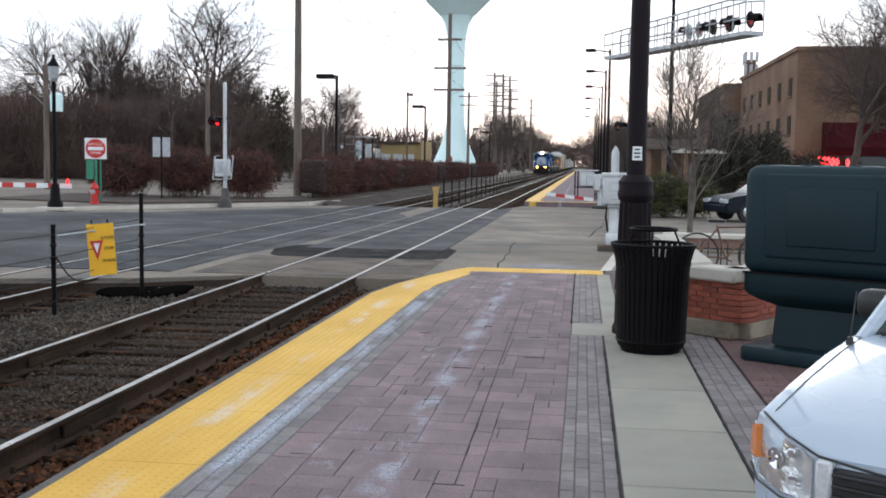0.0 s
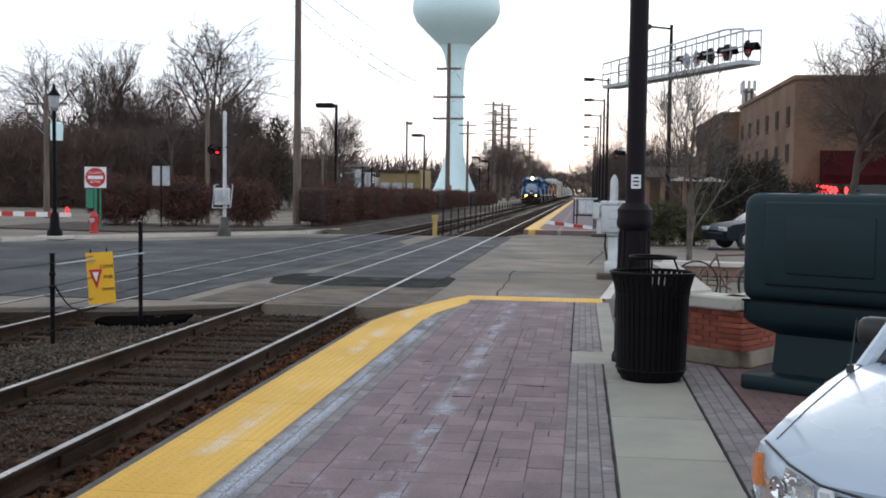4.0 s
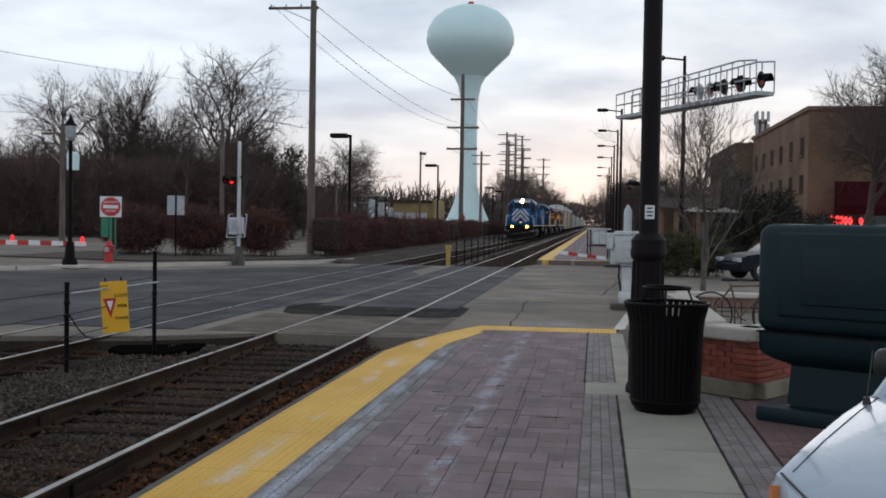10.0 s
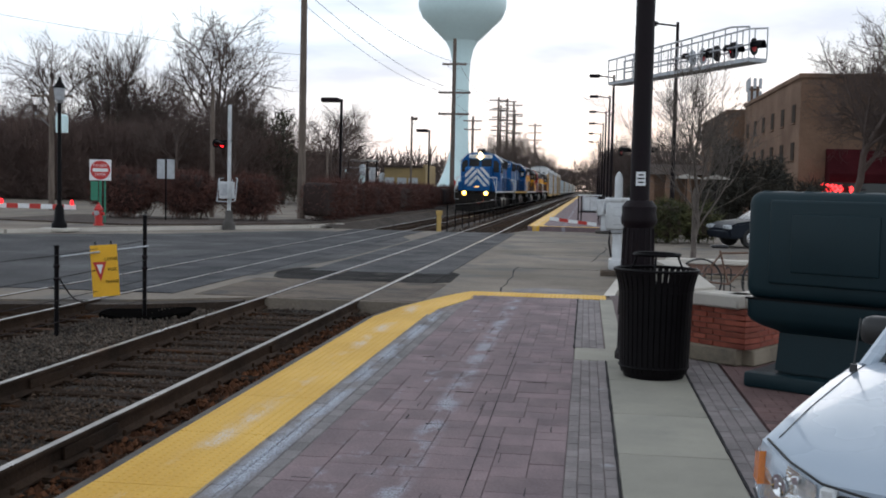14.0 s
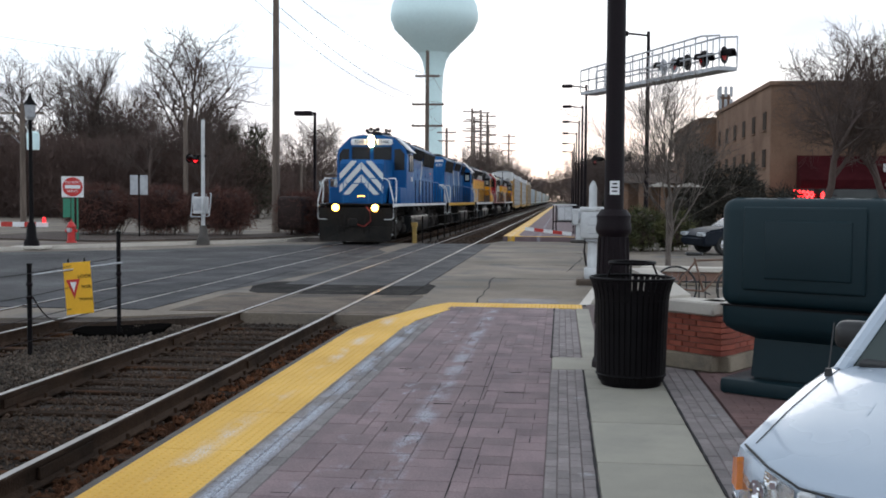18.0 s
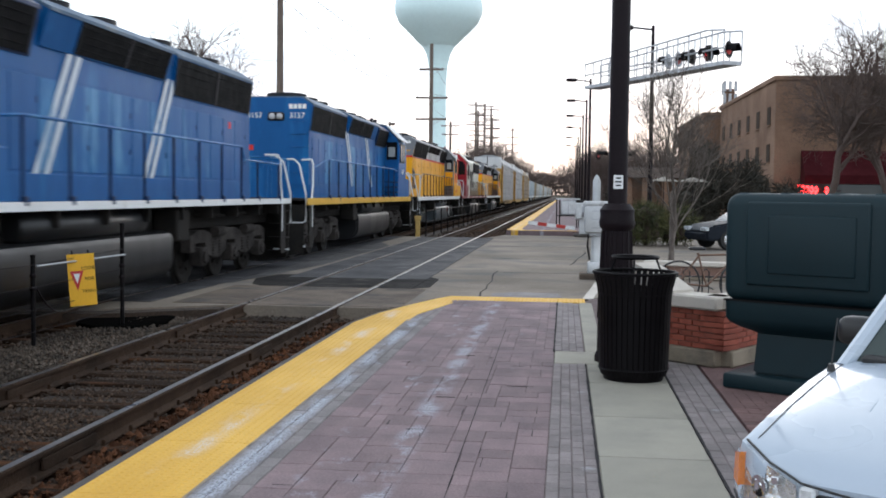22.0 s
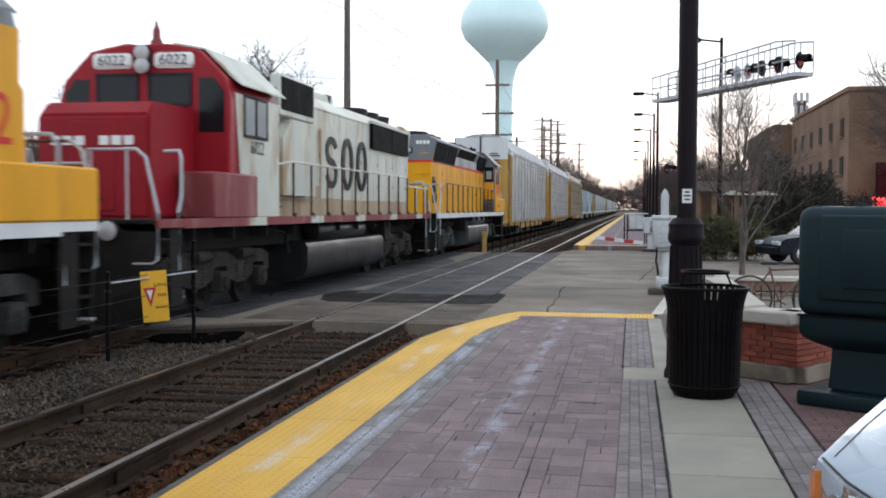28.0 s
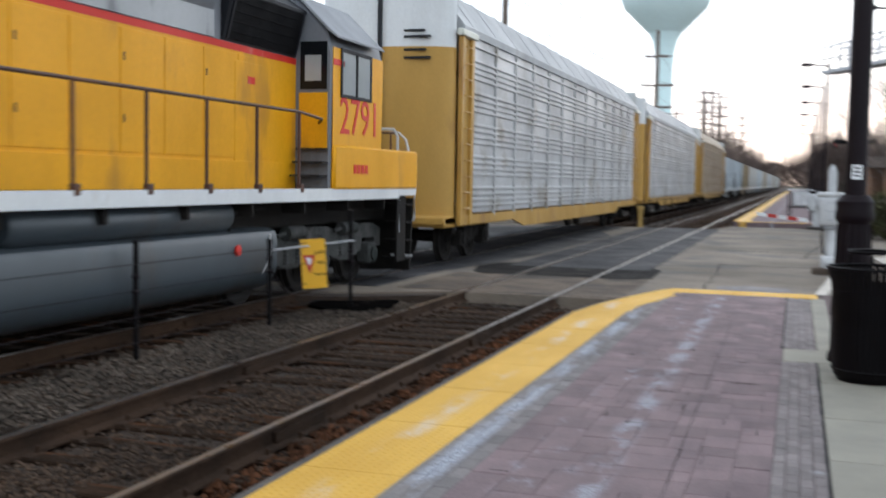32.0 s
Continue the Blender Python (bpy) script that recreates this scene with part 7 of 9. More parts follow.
    part("aerial", rod(rod(B(), (-0.82, 1.10, 0.96), (-0.82, 1.10, 1.01), 0.022, 0.016), (-0.82, 1.10, 1.0), (-0.82, 1.16, 1.24), 0.004), M_TRIM, root, "thin black radio aerial")
    for x, s in ((0.86, 1), (-0.86, -1)):
        for y in (0.88, 3.45):
            wheel(root, x - s * 0.0, y, 0.34, -s)


suv()


def bicycle():
    root = thing("bicycle", pose(2.27, 17.0, -0.1, 0, 0, 8), "dark bicycle locked at a metal rack", "bicycle")
    for x in (-0.5, 0.5):
        bm = B()
        tube(bm, [(x + 0.34 * math.cos(t), 0, 0.345 + 0.34 * math.sin(t)) for t in np.linspace(0, 2 * math.pi, 37)], 0.016, 6)
        w = part("wheel", bm, M_TRIM, root)
        for k in range(14):
            a = k * math.pi / 7
            part("spoke", rod(B(), (x, 0, 0.345), (x + 0.33 * math.cos(a), 0, 0.345 + 0.33 * math.sin(a)), 0.002, seg=3), M_GALV, w)
        part("hub", lathe(B(), [(0, -0.04), (0.03, -0.04), (0.03, 0.04), (0, 0.04)], 10, m=pose(x, 0, 0.345, 90, 0, 0)), M_GALV, w)
    bm = B()
    for a, b in (((-0.5, 0, 0.345), (-0.05, 0, 0.30)), ((-0.05, 0, 0.30), (-0.2, 0, 0.82)), ((-0.2, 0, 0.78), (0.35, 0, 0.80)), ((-0.05, 0, 0.30), (0.36, 0, 0.74)), ((-0.5, 0, 0.345), (-0.19, 0, 0.76)), ((0.5, 0, 0.345), (0.34, 0, 0.92))):
        rod(bm, a, b, 0.016, seg=8)
    part("frame", bm, mat("bike_bronze", (0.16, 0.09, 0.06), 0.4, 0.3), root)
    part("saddle", box(B(), -0.34, -0.08, -0.07, 0.07, 0.86, 0.91, 0.02), M_TRIM, root)
    bm = B()
    tube(bm, [(0.30, -0.27, 0.98), (0.37, -0.24, 0.97), (0.36, 0, 0.94), (0.37, 0.24, 0.97), (0.30, 0.27, 0.98)], 0.012, 6)
    part("handlebar", bm, M_CHROME, root)
    part("front_bag", box(B(), 0.38, 0.6, -0.12, 0.12, 0.82, 1.0, 0.03), M_SILVER, root, "pale bag on the handlebar")
    bm = B()
    tube(bm, [(-0.05, 0.05, 0.30), (0.08, 0.09, 0.24), (0.08, 0.16, 0.24)], 0.009, 5)
    part("pedal", bm, M_TRIM, root)
    rack = thing("bicycle_rack", (2.5, 17.35, -0.1), "low black metal bicycle rack", "bicycle rack")
    for k in range(7):
        bm = B()
        x = -0.9 + 0.3 * k
        tube(bm, [(x, 0, 0), (x, 0, 0.5), (x + 0.05, 0, 0.55), (x + 0.1, 0, 0.5), (x + 0.1, 0, 0)], 0.012, 6)
        part("loop", bm, M_TRIM, rack)
    for z in (0.08, 0.42):
        part("rail", rod(B(), (-0.95, 0.02, z), (1.05, 0.02, z), 0.014), M_TRIM, rack)


bicycle()

# ------------------------------------------------------------ crossing signals, signs and street things
M_STRIPERED = mat("gate_red", (0.50, 0.03, 0.02), 0.5, fine=0.06, bump=0.0)


def flasher(parent, x, y, z, face, on=True, r=0.15, shell=M_BLACK):
    """A crossing lamp: black disc, hood, red lens. face: yaw towards which it shines (0: -y)."""
    m = pose(x, y, z, 0, 0, face)
    body = part("flasher", lathe(B(), [(0, 0.06), (0.08, 0.05), (r * 0.72, 0.0), (r * 1.5, -0.005), (r * 1.5, -0.02), (0, -0.02)], 20, m=m @ pose(0, 0, 0, 90, 0, 0) @ pose(0, 0, 0, 180, 0, 0)), shell, parent)
    bm = B()
    arc = [math.pi * (k - 0.6) / 7.8 for k in range(10)]
    slab(bm, [(r * math.cos(t), r * math.sin(t)) for t in arc] + [(1.05 * r * math.cos(t), 1.05 * r * math.sin(t)) for t in reversed(arc)], -0.32, 0.0, m @ ALONG_Y)
    part("hood", bm, M_BLACK, body)
    part("lens", lathe(B(), [(0, 0.03), (r * 0.6, 0.02), (r * 0.9, 0.0), (0, 0)], 18, m=m @ pose(0, -0.02, 0, 90, 0, 0)), M_REDLAMP if on else M_RED, body, "lit red lens" if on else "dark red lens")
    return body


def signal_mast(name, m, height, label, lights=((-0.28, 3.16, True, 0), (-0.60, 3.22, False, 75))):
    root = thing(name, m, label, "crossing signal")
    part("foundation", lathe(B(), [(0.26, -0.2), (0.25, 0.10), (0.17, 0.22), (0.13, 0.62), (0.0, 0.64)], 12), M_EDGE, root, "dull concrete foot")
    part("mast", lathe(B(), [(0.075, 0.3), (0.07, height), (0.0, height + 0.03)], 16), M_SILVER, root)
    part("gate_mechanism", box(B(), -0.24, 0.24, -0.34, 0.06, 1.08, 1.74, 0.03), M_SILVER, root, "silver gate motor case")
    part("case_cover", box(B(), -0.17, 0.17, -0.362, -0.338, 1.20, 1.66, 0.008), M_GALV, root)
    for s in (-1, 1):
        bm = B()
        tube(bm, [(s * 0.30, 0.05, 1.88), (s * 0.42, -0.05, 1.86), (s * 0.43, -0.2, 1.0), (s * 0.30, -0.36, 0.97), (0, -0.38, 0.97)], 0.024, 6)
        part("counterweight_arm", bm, M_GALV, root)
        part("guard_bar", rod(B(), (s * 0.33, -0.30, 0.98), (s * 0.33, -0.24, 1.84), 0.016, seg=6), M_GALV, root)
    part("guard_bar", rod(B(), (-0.43, -0.18, 1.12), (0.43, -0.18, 1.12), 0.018, seg=6), M_GALV, root)
    part("crossbar", box(B(), -0.62, 0.16, -0.03, 0.03, 3.28, 3.34, 0.01), M_BLACK, root)
    for x, z, on, face in lights:
        flasher(root, x, -0.08, z, face, on, 0.115)
    return root


signal_mast("crossing_signal", pose(-13.76, 40.1, -0.09, 0, 0, -18), 4.68, "silver crossing signal mast with gate motor and red flashers")


def near_gate():
    root = thing("gate_mechanism", (0.68, 23.4, -0.215), "silver crossing gate motor on a stout pedestal", "crossing gate")
    part("footing", box(B(), -0.34, 0.34, -0.34, 0.34, -0.05, 0.13, 0.03), M_DIRTCON, root, "rough concrete footing")
    part("base_flange", box(B(), -0.17, 0.20, -0.18, 0.18, 0.12, 0.36, 0.03, seg=2), M_SILVER, root)
    part("pedestal", lathe(B(), [(0.12, 0.3), (0.105, 0.4), (0.10, 0.98), (0.0, 0.98)], 16), M_SILVER, root)
    part("neck", box(B(), -0.15, 0.22, -0.16, 0.16, 0.92, 1.02, 0.02), M_GALV, root)
    part("motor_case", box(B(), -0.26, 0.34, -0.26, 0.26, 1.0, 1.62, 0.05, seg=2), M_SILVER, root)
    part("case_lid", box(B(), -0.28, 0.36, -0.28, 0.28, 1.58, 1.68, 0.03, seg=2), M_SILVER, root)
    bm = B()
    lathe(bm, [(0.085, 1.66), (0.085, 2.10), (0.05, 2.20), (0.0, 2.26)], 12)
    part("mast_cap", bm, M_SILVER, root)
    part("crank_disc", lathe(B(), [(0, 0), (0.13, 0), (0.13, 0.05), (0, 0.05)], 16, m=pose(-0.26, 0.05, 1.45, 0, -90, 0)), M_GALV, root)
    bm = B()
    tube(bm, [(-0.15, 0.2, 0.98), (-0.17, 0.22, 0.7), (-0.12, 0.1, 0.4)], 0.025, 6)
    part("conduit", bm, M_IRON, root)
    for z in (1.1, 1.28, 1.46):
        part("case_hinge", box(B(), -0.1, 0.12, -0.272, -0.258, z, z + 0.02), M_GALV, root, smooth=False)


near_gate()


def striped_arm(root, a, b, n, w=0.07):
    """A gate arm: alternate red and white lengths."""
    a, b = Vector(a), Vector(b)
    d = b - a
    ang = math.degrees(math.atan2(d.y, d.x))
    tilt = math.degrees(math.atan2(d.z, Vector((d.x, d.y)).length))
    m = pose(*a) @ pose(0, 0, 0, 0, 0, ang) @ pose(0, 0, 0, 0, -tilt, 0)
    for k in range(n):
        part("arm_stripe", box(B(), d.length * k / n, d.length * (k + 1) / n, -0.02, 0.02, -w, w, 0.0, m=m), M_STRIPERED if k % 2 else M_WHITE, root, smooth=False)


def gates():
    # gate at the far platform
    root = thing("crossing_gate", (0.75, 46.4, -0.2), "lowered red and white gate with silver motor", "crossing gate")
    part("footing", box(B(), -0.35, 0.35, -0.35, 0.35, 0, 0.12, 0.03), M_EDGE, root)
    part("stand", box(B(), -0.12, 0.12, -0.12, 0.12, 0.1, 0.8, 0.02), M_SILVER, root)
    part("motor_case", box(B(), -0.3, 0.3, -0.25, 0.25, 0.75, 1.45, 0.04), M_SILVER, root)
    bm = B()
    tube(bm, [(0.35, 0, 1.4), (0.55, 0, 1.1), (0.35, 0, 0.25), (0.0, 0, 0.12)], 0.09, 8)
    part("counterweight", bm, M_SILVER, root)
    striped_arm(root, (-0.3, -0.1, 0.36), (-2.3, -0.1, 0.58), 5)
    part("warning_lamp", lathe(B(), [(0, 0), (0.1, 0), (0.1, 0.16), (0, 0.2)], 12, at=(-0.2, -0.1, 0.8)), M_RED, root)
    box2 = thing("signal_cabinet", (0.12, 52.0, 0), "pale signal cabinet in an open steel frame", "signal cabinet")
    part("case", box(B(), -0.32, 0.42, -0.3, 0.3, 0.62, 1.32, 0.03), M_GALV, box2)
    part("door", box(B(), -0.26, 0.02, -0.325, -0.305, 0.68, 1.26, 0.008), M_SILVER, box2)
    part("door", box(B(), 0.07, 0.36, -0.325, -0.305, 0.68, 1.26, 0.008), M_SILVER, box2)
    for x in (-0.5, -0.36, 0.46, 0.56):
        part("leg", box(B(), x - 0.03, x + 0.03, -0.34, -0.28, 0, 1.42), M_IRON, box2, smooth=False)
    part("frame_rail", box(B(), -0.53, 0.6, -0.36, -0.34, 1.36, 1.42), M_SILVER, box2, smooth=False)
    part("shelf", box(B(), -0.53, 0.6, -0.34, 0.3, 0.56, 0.61), M_IRON, box2, smooth=False)
    # gate over the left street
    root = thing("crossing_gate", (-26.0, 36.2, -0.09), "lowered red and white gate arm over the street", "crossing gate")
    part("stand", box(B(), -0.2, 0.2, -0.2, 0.2, 0, 1.2, 0.03), M_SILVER, root)
    striped_arm(root, (-0.5, 0, 0.72), (7.8, 0.2, 0.70), 19, 0.085)
    for x in (2.4, 5.0, 7.7):
        lamp = part("gate_lamp", lathe(B(), [(0, 0), (0.05, 0), (0.06, 0.08), (0.05, 0.17), (0, 0.19)], 12, at=(x, 0.1, 0.78)), M_REDLAMP, root, "lit red gate lamp")
    # fallen-side mast behind the lamp post: the cantilever over the street
    root = thing("cantilever_signal", (0, 0, 0), "galvanised cantilever walkway with crossing flashers", "crossing signal")
    A, Bv = Vector((0.95, 40.5, 0)), Vector((4.9, 32.9, 0))
    d = (Bv - A)
    ln = d.length
    m = pose(A.x, A.y, 0, 0, 0, math.degrees(math.atan2(d.y, d.x)))
    mast_x = 2.1
    part("mast", lathe(B(), [(0.20, -0.2), (0.17, 6.0), (0.0, 6.0)], 16, m=m @ pose(mast_x, 0, 0)), M_GALV, root)
    for z, zz in ((5.52, 5.64),):
        part("walkway", box(B(), 0, ln, -0.32, 0.32, z, zz, 0.0, m=m), M_GALV, root, smooth=False)
    for s in (-0.32, 0.32):
        for z in (6.02, 6.42):
            bm = B()
            pts = [(0, s, z), (ln - 0.9, s, z + (0.22 if z > 6.2 else 0)), (ln, s, z + (0.12 if z > 6.2 else 0))]
            tube(bm, [m @ Vector(p) for p in pts], 0.028, 6)
            part("guard_rail", bm, M_GALV, root)
        for k in range(15):
            x = ln * k / 14
            part("guard_post", rod(B(), m @ Vector((x, s, 5.6)), m @ Vector((x, s, 6.42 + 0.2 * min(k / 12, 1) - (0.08 if k == 14 else 0))), 0.022, seg=5), M_GALV, root)
    for x, f, on in ((ln - 0.08, 0, False), (ln - 1.0, 180, True), (ln - 1.15, 0, True), (ln - 1.95, 180, False), (ln - 2.75, 0, False), (ln - 3.3, 180, False)):
        q = m @ Vector((x, -0.1, 5.98))
        flasher(root, q.x, q.y, q.z, 55 + f, on, 0.17, shell=M_GALV if x < ln - 2.5 else M_BLACK)
    q = m @ Vector((mast_x, -0.3, 0))
    part("crossbar", box(B(), -0.55, 0.55, -0.04, 0.04, 3.0, 3.06, 0, m=pose(q.x, q.y, 0)), M_BLACK, root, smooth=False)
    for x in (-0.5, 0.45):
        flasher(root, q.x + x, q.y - 0.1, 3.03, 58, False, 0.12)


gates()


def street_lamp_left():
    root = thing("lamp_post", (-18.0, 34.8, -0.09), "black ornamental street lamp with a glass lantern", "lamp post")
    part("base", lathe(B(), [(0.26, 0), (0.26, 0.14), (0.18, 0.3), (0.15, 0.7), (0.10, 0.82), (0, 0.82)], 16), M_BLACK, root)
    part("shaft", lathe(B(), [(0.075, 0.8), (0.06, 4.3), (0, 4.3)], 14), M_BLACK, root)
    part("lantern", lathe(B(), [(0.07, 4.3), (0.16, 4.4), (0.20, 4.8), (0.0, 4.8)], 8), M_GALV, root, "pale lantern glass", smooth=False)
    part("lantern_cap", lathe(B(), [(0.24, 4.8), (0.20, 4.86), (0.08, 5.02), (0.03, 5.2), (0, 5.22)], 12), M_BLACK, root)
    part("plinth", box(B(), -0.55, 0.55, -0.4, 0.4, -0.1, 0.015, 0.02), M_CAST, root)


street_lamp_left()


def street_signs():
    root = thing("do_not_enter_sign", pose(-18.6, 39.2, -0.03, 0, 0, 22), "red and white do not enter sign on a green post", "street sign")
    part("post", box(B(), -0.05, 0.05, -0.03, 0.03, 0, 2.1), M_SIGNGREEN, root, smooth=False)
    part("post", box(B(), 0.14, 0.2, -0.03, 0.03, 0, 1.62), M_SIGNGREEN, root, smooth=False)
    plate = part("sign_plate", box(B(), -0.40, 0.40, -0.055, -0.04, 1.62, 2.42, 0.0), M_WHITE, root, smooth=False)
    part("disc", lathe(B(), [(0, 0.02), (0.365, 0.02), (0.365, 0.01), (0, 0.01)], 40, m=pose(0, -0.05, 2.02, 90, 0, 0)), M_RED, plate, "red disc")
    part("bar", box(B(), -0.28, 0.28, -0.078, -0.072, 1.955, 2.085), M_WHITE, plate, smooth=False)
    lettering("word", "DO NOT", 0.13, M_WHITE, plate, pose(0, -0.073, 2.19, 90, 0, 0))
    lettering("word", "ENTER", 0.13, M_WHITE, plate, pose(0, -0.073, 1.85, 90, 0, 0))
    part("side_plate", box(B(), -0.35, -0.08, -0.05, -0.035, 0.85, 1.58), M_SIGNGREEN, root, "green plate below the sign", smooth=False)
    hyd = thing("fire_hydrant", (-18.05, 37.9, -0.09), "red fire hydrant with a grey outlet", "fire hydrant")
    part("barrel", lathe(B(), [(0.19, 0), (0.19, 0.05), (0.14, 0.07), (0.13, 0.55), (0.17, 0.57), (0.17, 0.62), (0.13, 0.66), (0.09, 0.76), (0.0, 0.80)], 18), M_RED, hyd)
    part("cap_nut", lathe(B(), [(0.04, 0.79), (0.035, 0.86), (0, 0.86)], 6), M_RED, hyd)
    for s in (-1, 1):
        part("outlet", rod(B(), (s * 0.12, 0, 0.44), (s * 0.22, 0, 0.44), 0.06, seg=10), M_RED, hyd)
    part("front_outlet", rod(B(), (0, -0.12, 0.47), (0, -0.22, 0.47), 0.09, seg=12), M_GALV, hyd, "grey outlet cap")
    two = thing("street_sign", pose(-17.3, 42.5, 0, 0, 0, 10), "two blank grey sign backs on one post", "street sign")
    part("post", box(B(), -0.025, 0.025, -0.025, 0.025, 0, 2.55), M_BLACK, two, smooth=False)
    for s in (-1, 1):
        part("sign_plate", box(B(), s * 0.20 - 0.155, s * 0.20 + 0.155, -0.04, -0.028, 1.72, 2.52), M_GALV, two, smooth=False)
    stop = thing("stop_sign", (-16.0, 128, -0.09), "small red octagonal stop sign", "street sign")
    part("post", box(B(), -0.04, 0.04, -0.03, 0.03, 0, 2.3), M_GALV, stop, smooth=False)
    part("sign_plate", lathe(B(), [(0, 0), (0.42, 0), (0.42, 0.02), (0, 0.02)], 8, m=pose(0, -0.05, 2.3, 90, 0, 0) @ pose(0, 0, 0, 0, 0, 22.5)), M_RED, stop, smooth=False)


street_signs()


def track_fence():
    """Short pipe fence between the tracks with its warning sign, and the long one beyond the street."""
    root = thing("pipe_fence", (0, 0, 0), "black pipe fence between the tracks", "fence")
    P, Q = Vector((-6.5, 12.5, -0.42)), Vector((-6.21, 14.5, -0.42))
    for p, h in ((P, 1.18), (Q, 1.52), (Vector((-6.55, 9.6, -0.42)), 1.3)):
        bm = B()
        rod(bm, p, p + Vector((0, 0, h)), 0.03, seg=10)
        lathe(bm, [(0.036, 0), (0.036, 0.02), (0, 0.03)], 10, at=(p.x, p.y, p.z + h))
        part("post", bm, M_BLACK, root)
        for z in (0.76, 0.92):
            part("clamp", lathe(B(), [(0.034, 0), (0.042, 0.01), (0.042, 0.04), (0.034, 0.05)], 10, at=(p.x, p.y, p.z + z)), M_IRON, root)
    part("rail", rod(B(), P + Vector((0.045, 0, 1.06)), Q + Vector((0.045, 0, 1.10)), 0.013, seg=8), M_GALV, root, "pale top rail behind the sign")
    bm = B()
    a, b = P + Vector((0, 0, 0.86)), P + Vector((0.02, 0.85, 0.42))
    tube(bm, [a + (b - a) * t - Vector((0, 0, 0.14 * math.sin(math.pi * t))) for t in np.linspace(0, 1, 9)], 0.01, 5)
    part("chain", bm, M_IRON, root)
    R_ = Vector((-6.55, 9.6, -0.42))
    for z in (0.25, 0.52, 0.80, 1.08):
        part("cable", tube(B(), [R_ + Vector((0.03, -3.5, z)), R_ + Vector((0.03, 0, z)), P + Vector((0.032, 0, z)), Q + Vector((0.032, 0, z + 0.1))], 0.005, 4), M_IRON, root, "thin slack wire")
    sign = thing("warning_sign", Matrix.Translation((-6.27, 13.36, 0.40)) @ pose(0, 0, 0, 0, -4, 28), "yellow look for trains warning sign on the fence", "warning sign")
    plate = part("sign_plate", box(B(), -0.17, 0.17, -0.008, 0.008, -0.33, 0.35, 0.0), M_SIGNYEL, sign, smooth=False)
    bm = B()
    slab(bm, [(-0.145, 0.13), (0.025, 0.13), (-0.06, -0.13)], -0.0125, -0.0095, ALONG_Y)
    tri = part("yield_triangle", bm, M_RED, plate, "red yield triangle", smooth=False)
    bm = B()
    slab(bm, [(-0.10, 0.095), (-0.02, 0.095), (-0.06, -0.035)], -0.0165, -0.0135, ALONG_Y)
    part("triangle_centre", bm, M_WHITE, tri, smooth=False)
    for word, z, x, s in (("LOOK", 0.16, 0.085, 0.062), ("FOR", 0.02, 0.095, 0.062), ("TRAINS", -0.14, 0.078, 0.052)):
        lettering("word", word, s, M_BLACK, plate, pose(x, -0.0105, z, 90, 0, 0), "black word")
    for s in (-0.1, 0.1):
        part("hanger", rod(B(), (s, 0, 0.35), (s, 0, 0.40), 0.01, seg=5), M_BLACK, sign)
    long = thing("pipe_fence", (0, 0, 0), "long black pipe fence between the tracks past the street", "fence")
    y = 47.8
    bm = B()
    while y < 120:
        part("post", rod(B(), (-6.2, y, -0.42), (-6.2, y, 0.85), 0.03, seg=6), M_BLACK, long)
        y += 3.0
    for z in (0.3, 0.8):
        part("rail", rod(B(), (-6.2, 47.8, z), (-6.2, 119.8, z), 0.018, seg=5), M_BLACK, long)
    mk = thing("marker_post", (-6.5, 47.3, -0.4), "short yellow plastic marker post", "marker post")
    M_OCHRE = mat("ochre_plastic", (0.50, 0.33, 0.10), 0.7)
    part("post", box(B(), -0.10, 0.10, -0.05, 0.05, 0, 0.95, 0.02), M_OCHRE, mk)
    part("head", box(B(), -0.14, 0.14, -0.07, 0.07, 0.78, 0.98, 0.02), M_OCHRE, mk)
    # dark rubber mat beside the far rail
    single("rubber_mat", slab(B(), [(-6.9, 14.5), (-6.5, 14.2), (-5.95, 14.3), (-5.75, 15.0), (-5.85, 15.6), (-6.3, 15.72), (-6.9, 15.55), (-7.05, 15.0)], -0.45, -0.305), mat("matte_rubber", (0.005, 0.0047, 0.0045), 1.0, spec=0.0, scale=4, grain=40, fine=0.4, bump=0.6), "torn black rubber mat at the crossing edge", "rubber mat")


track_fence()


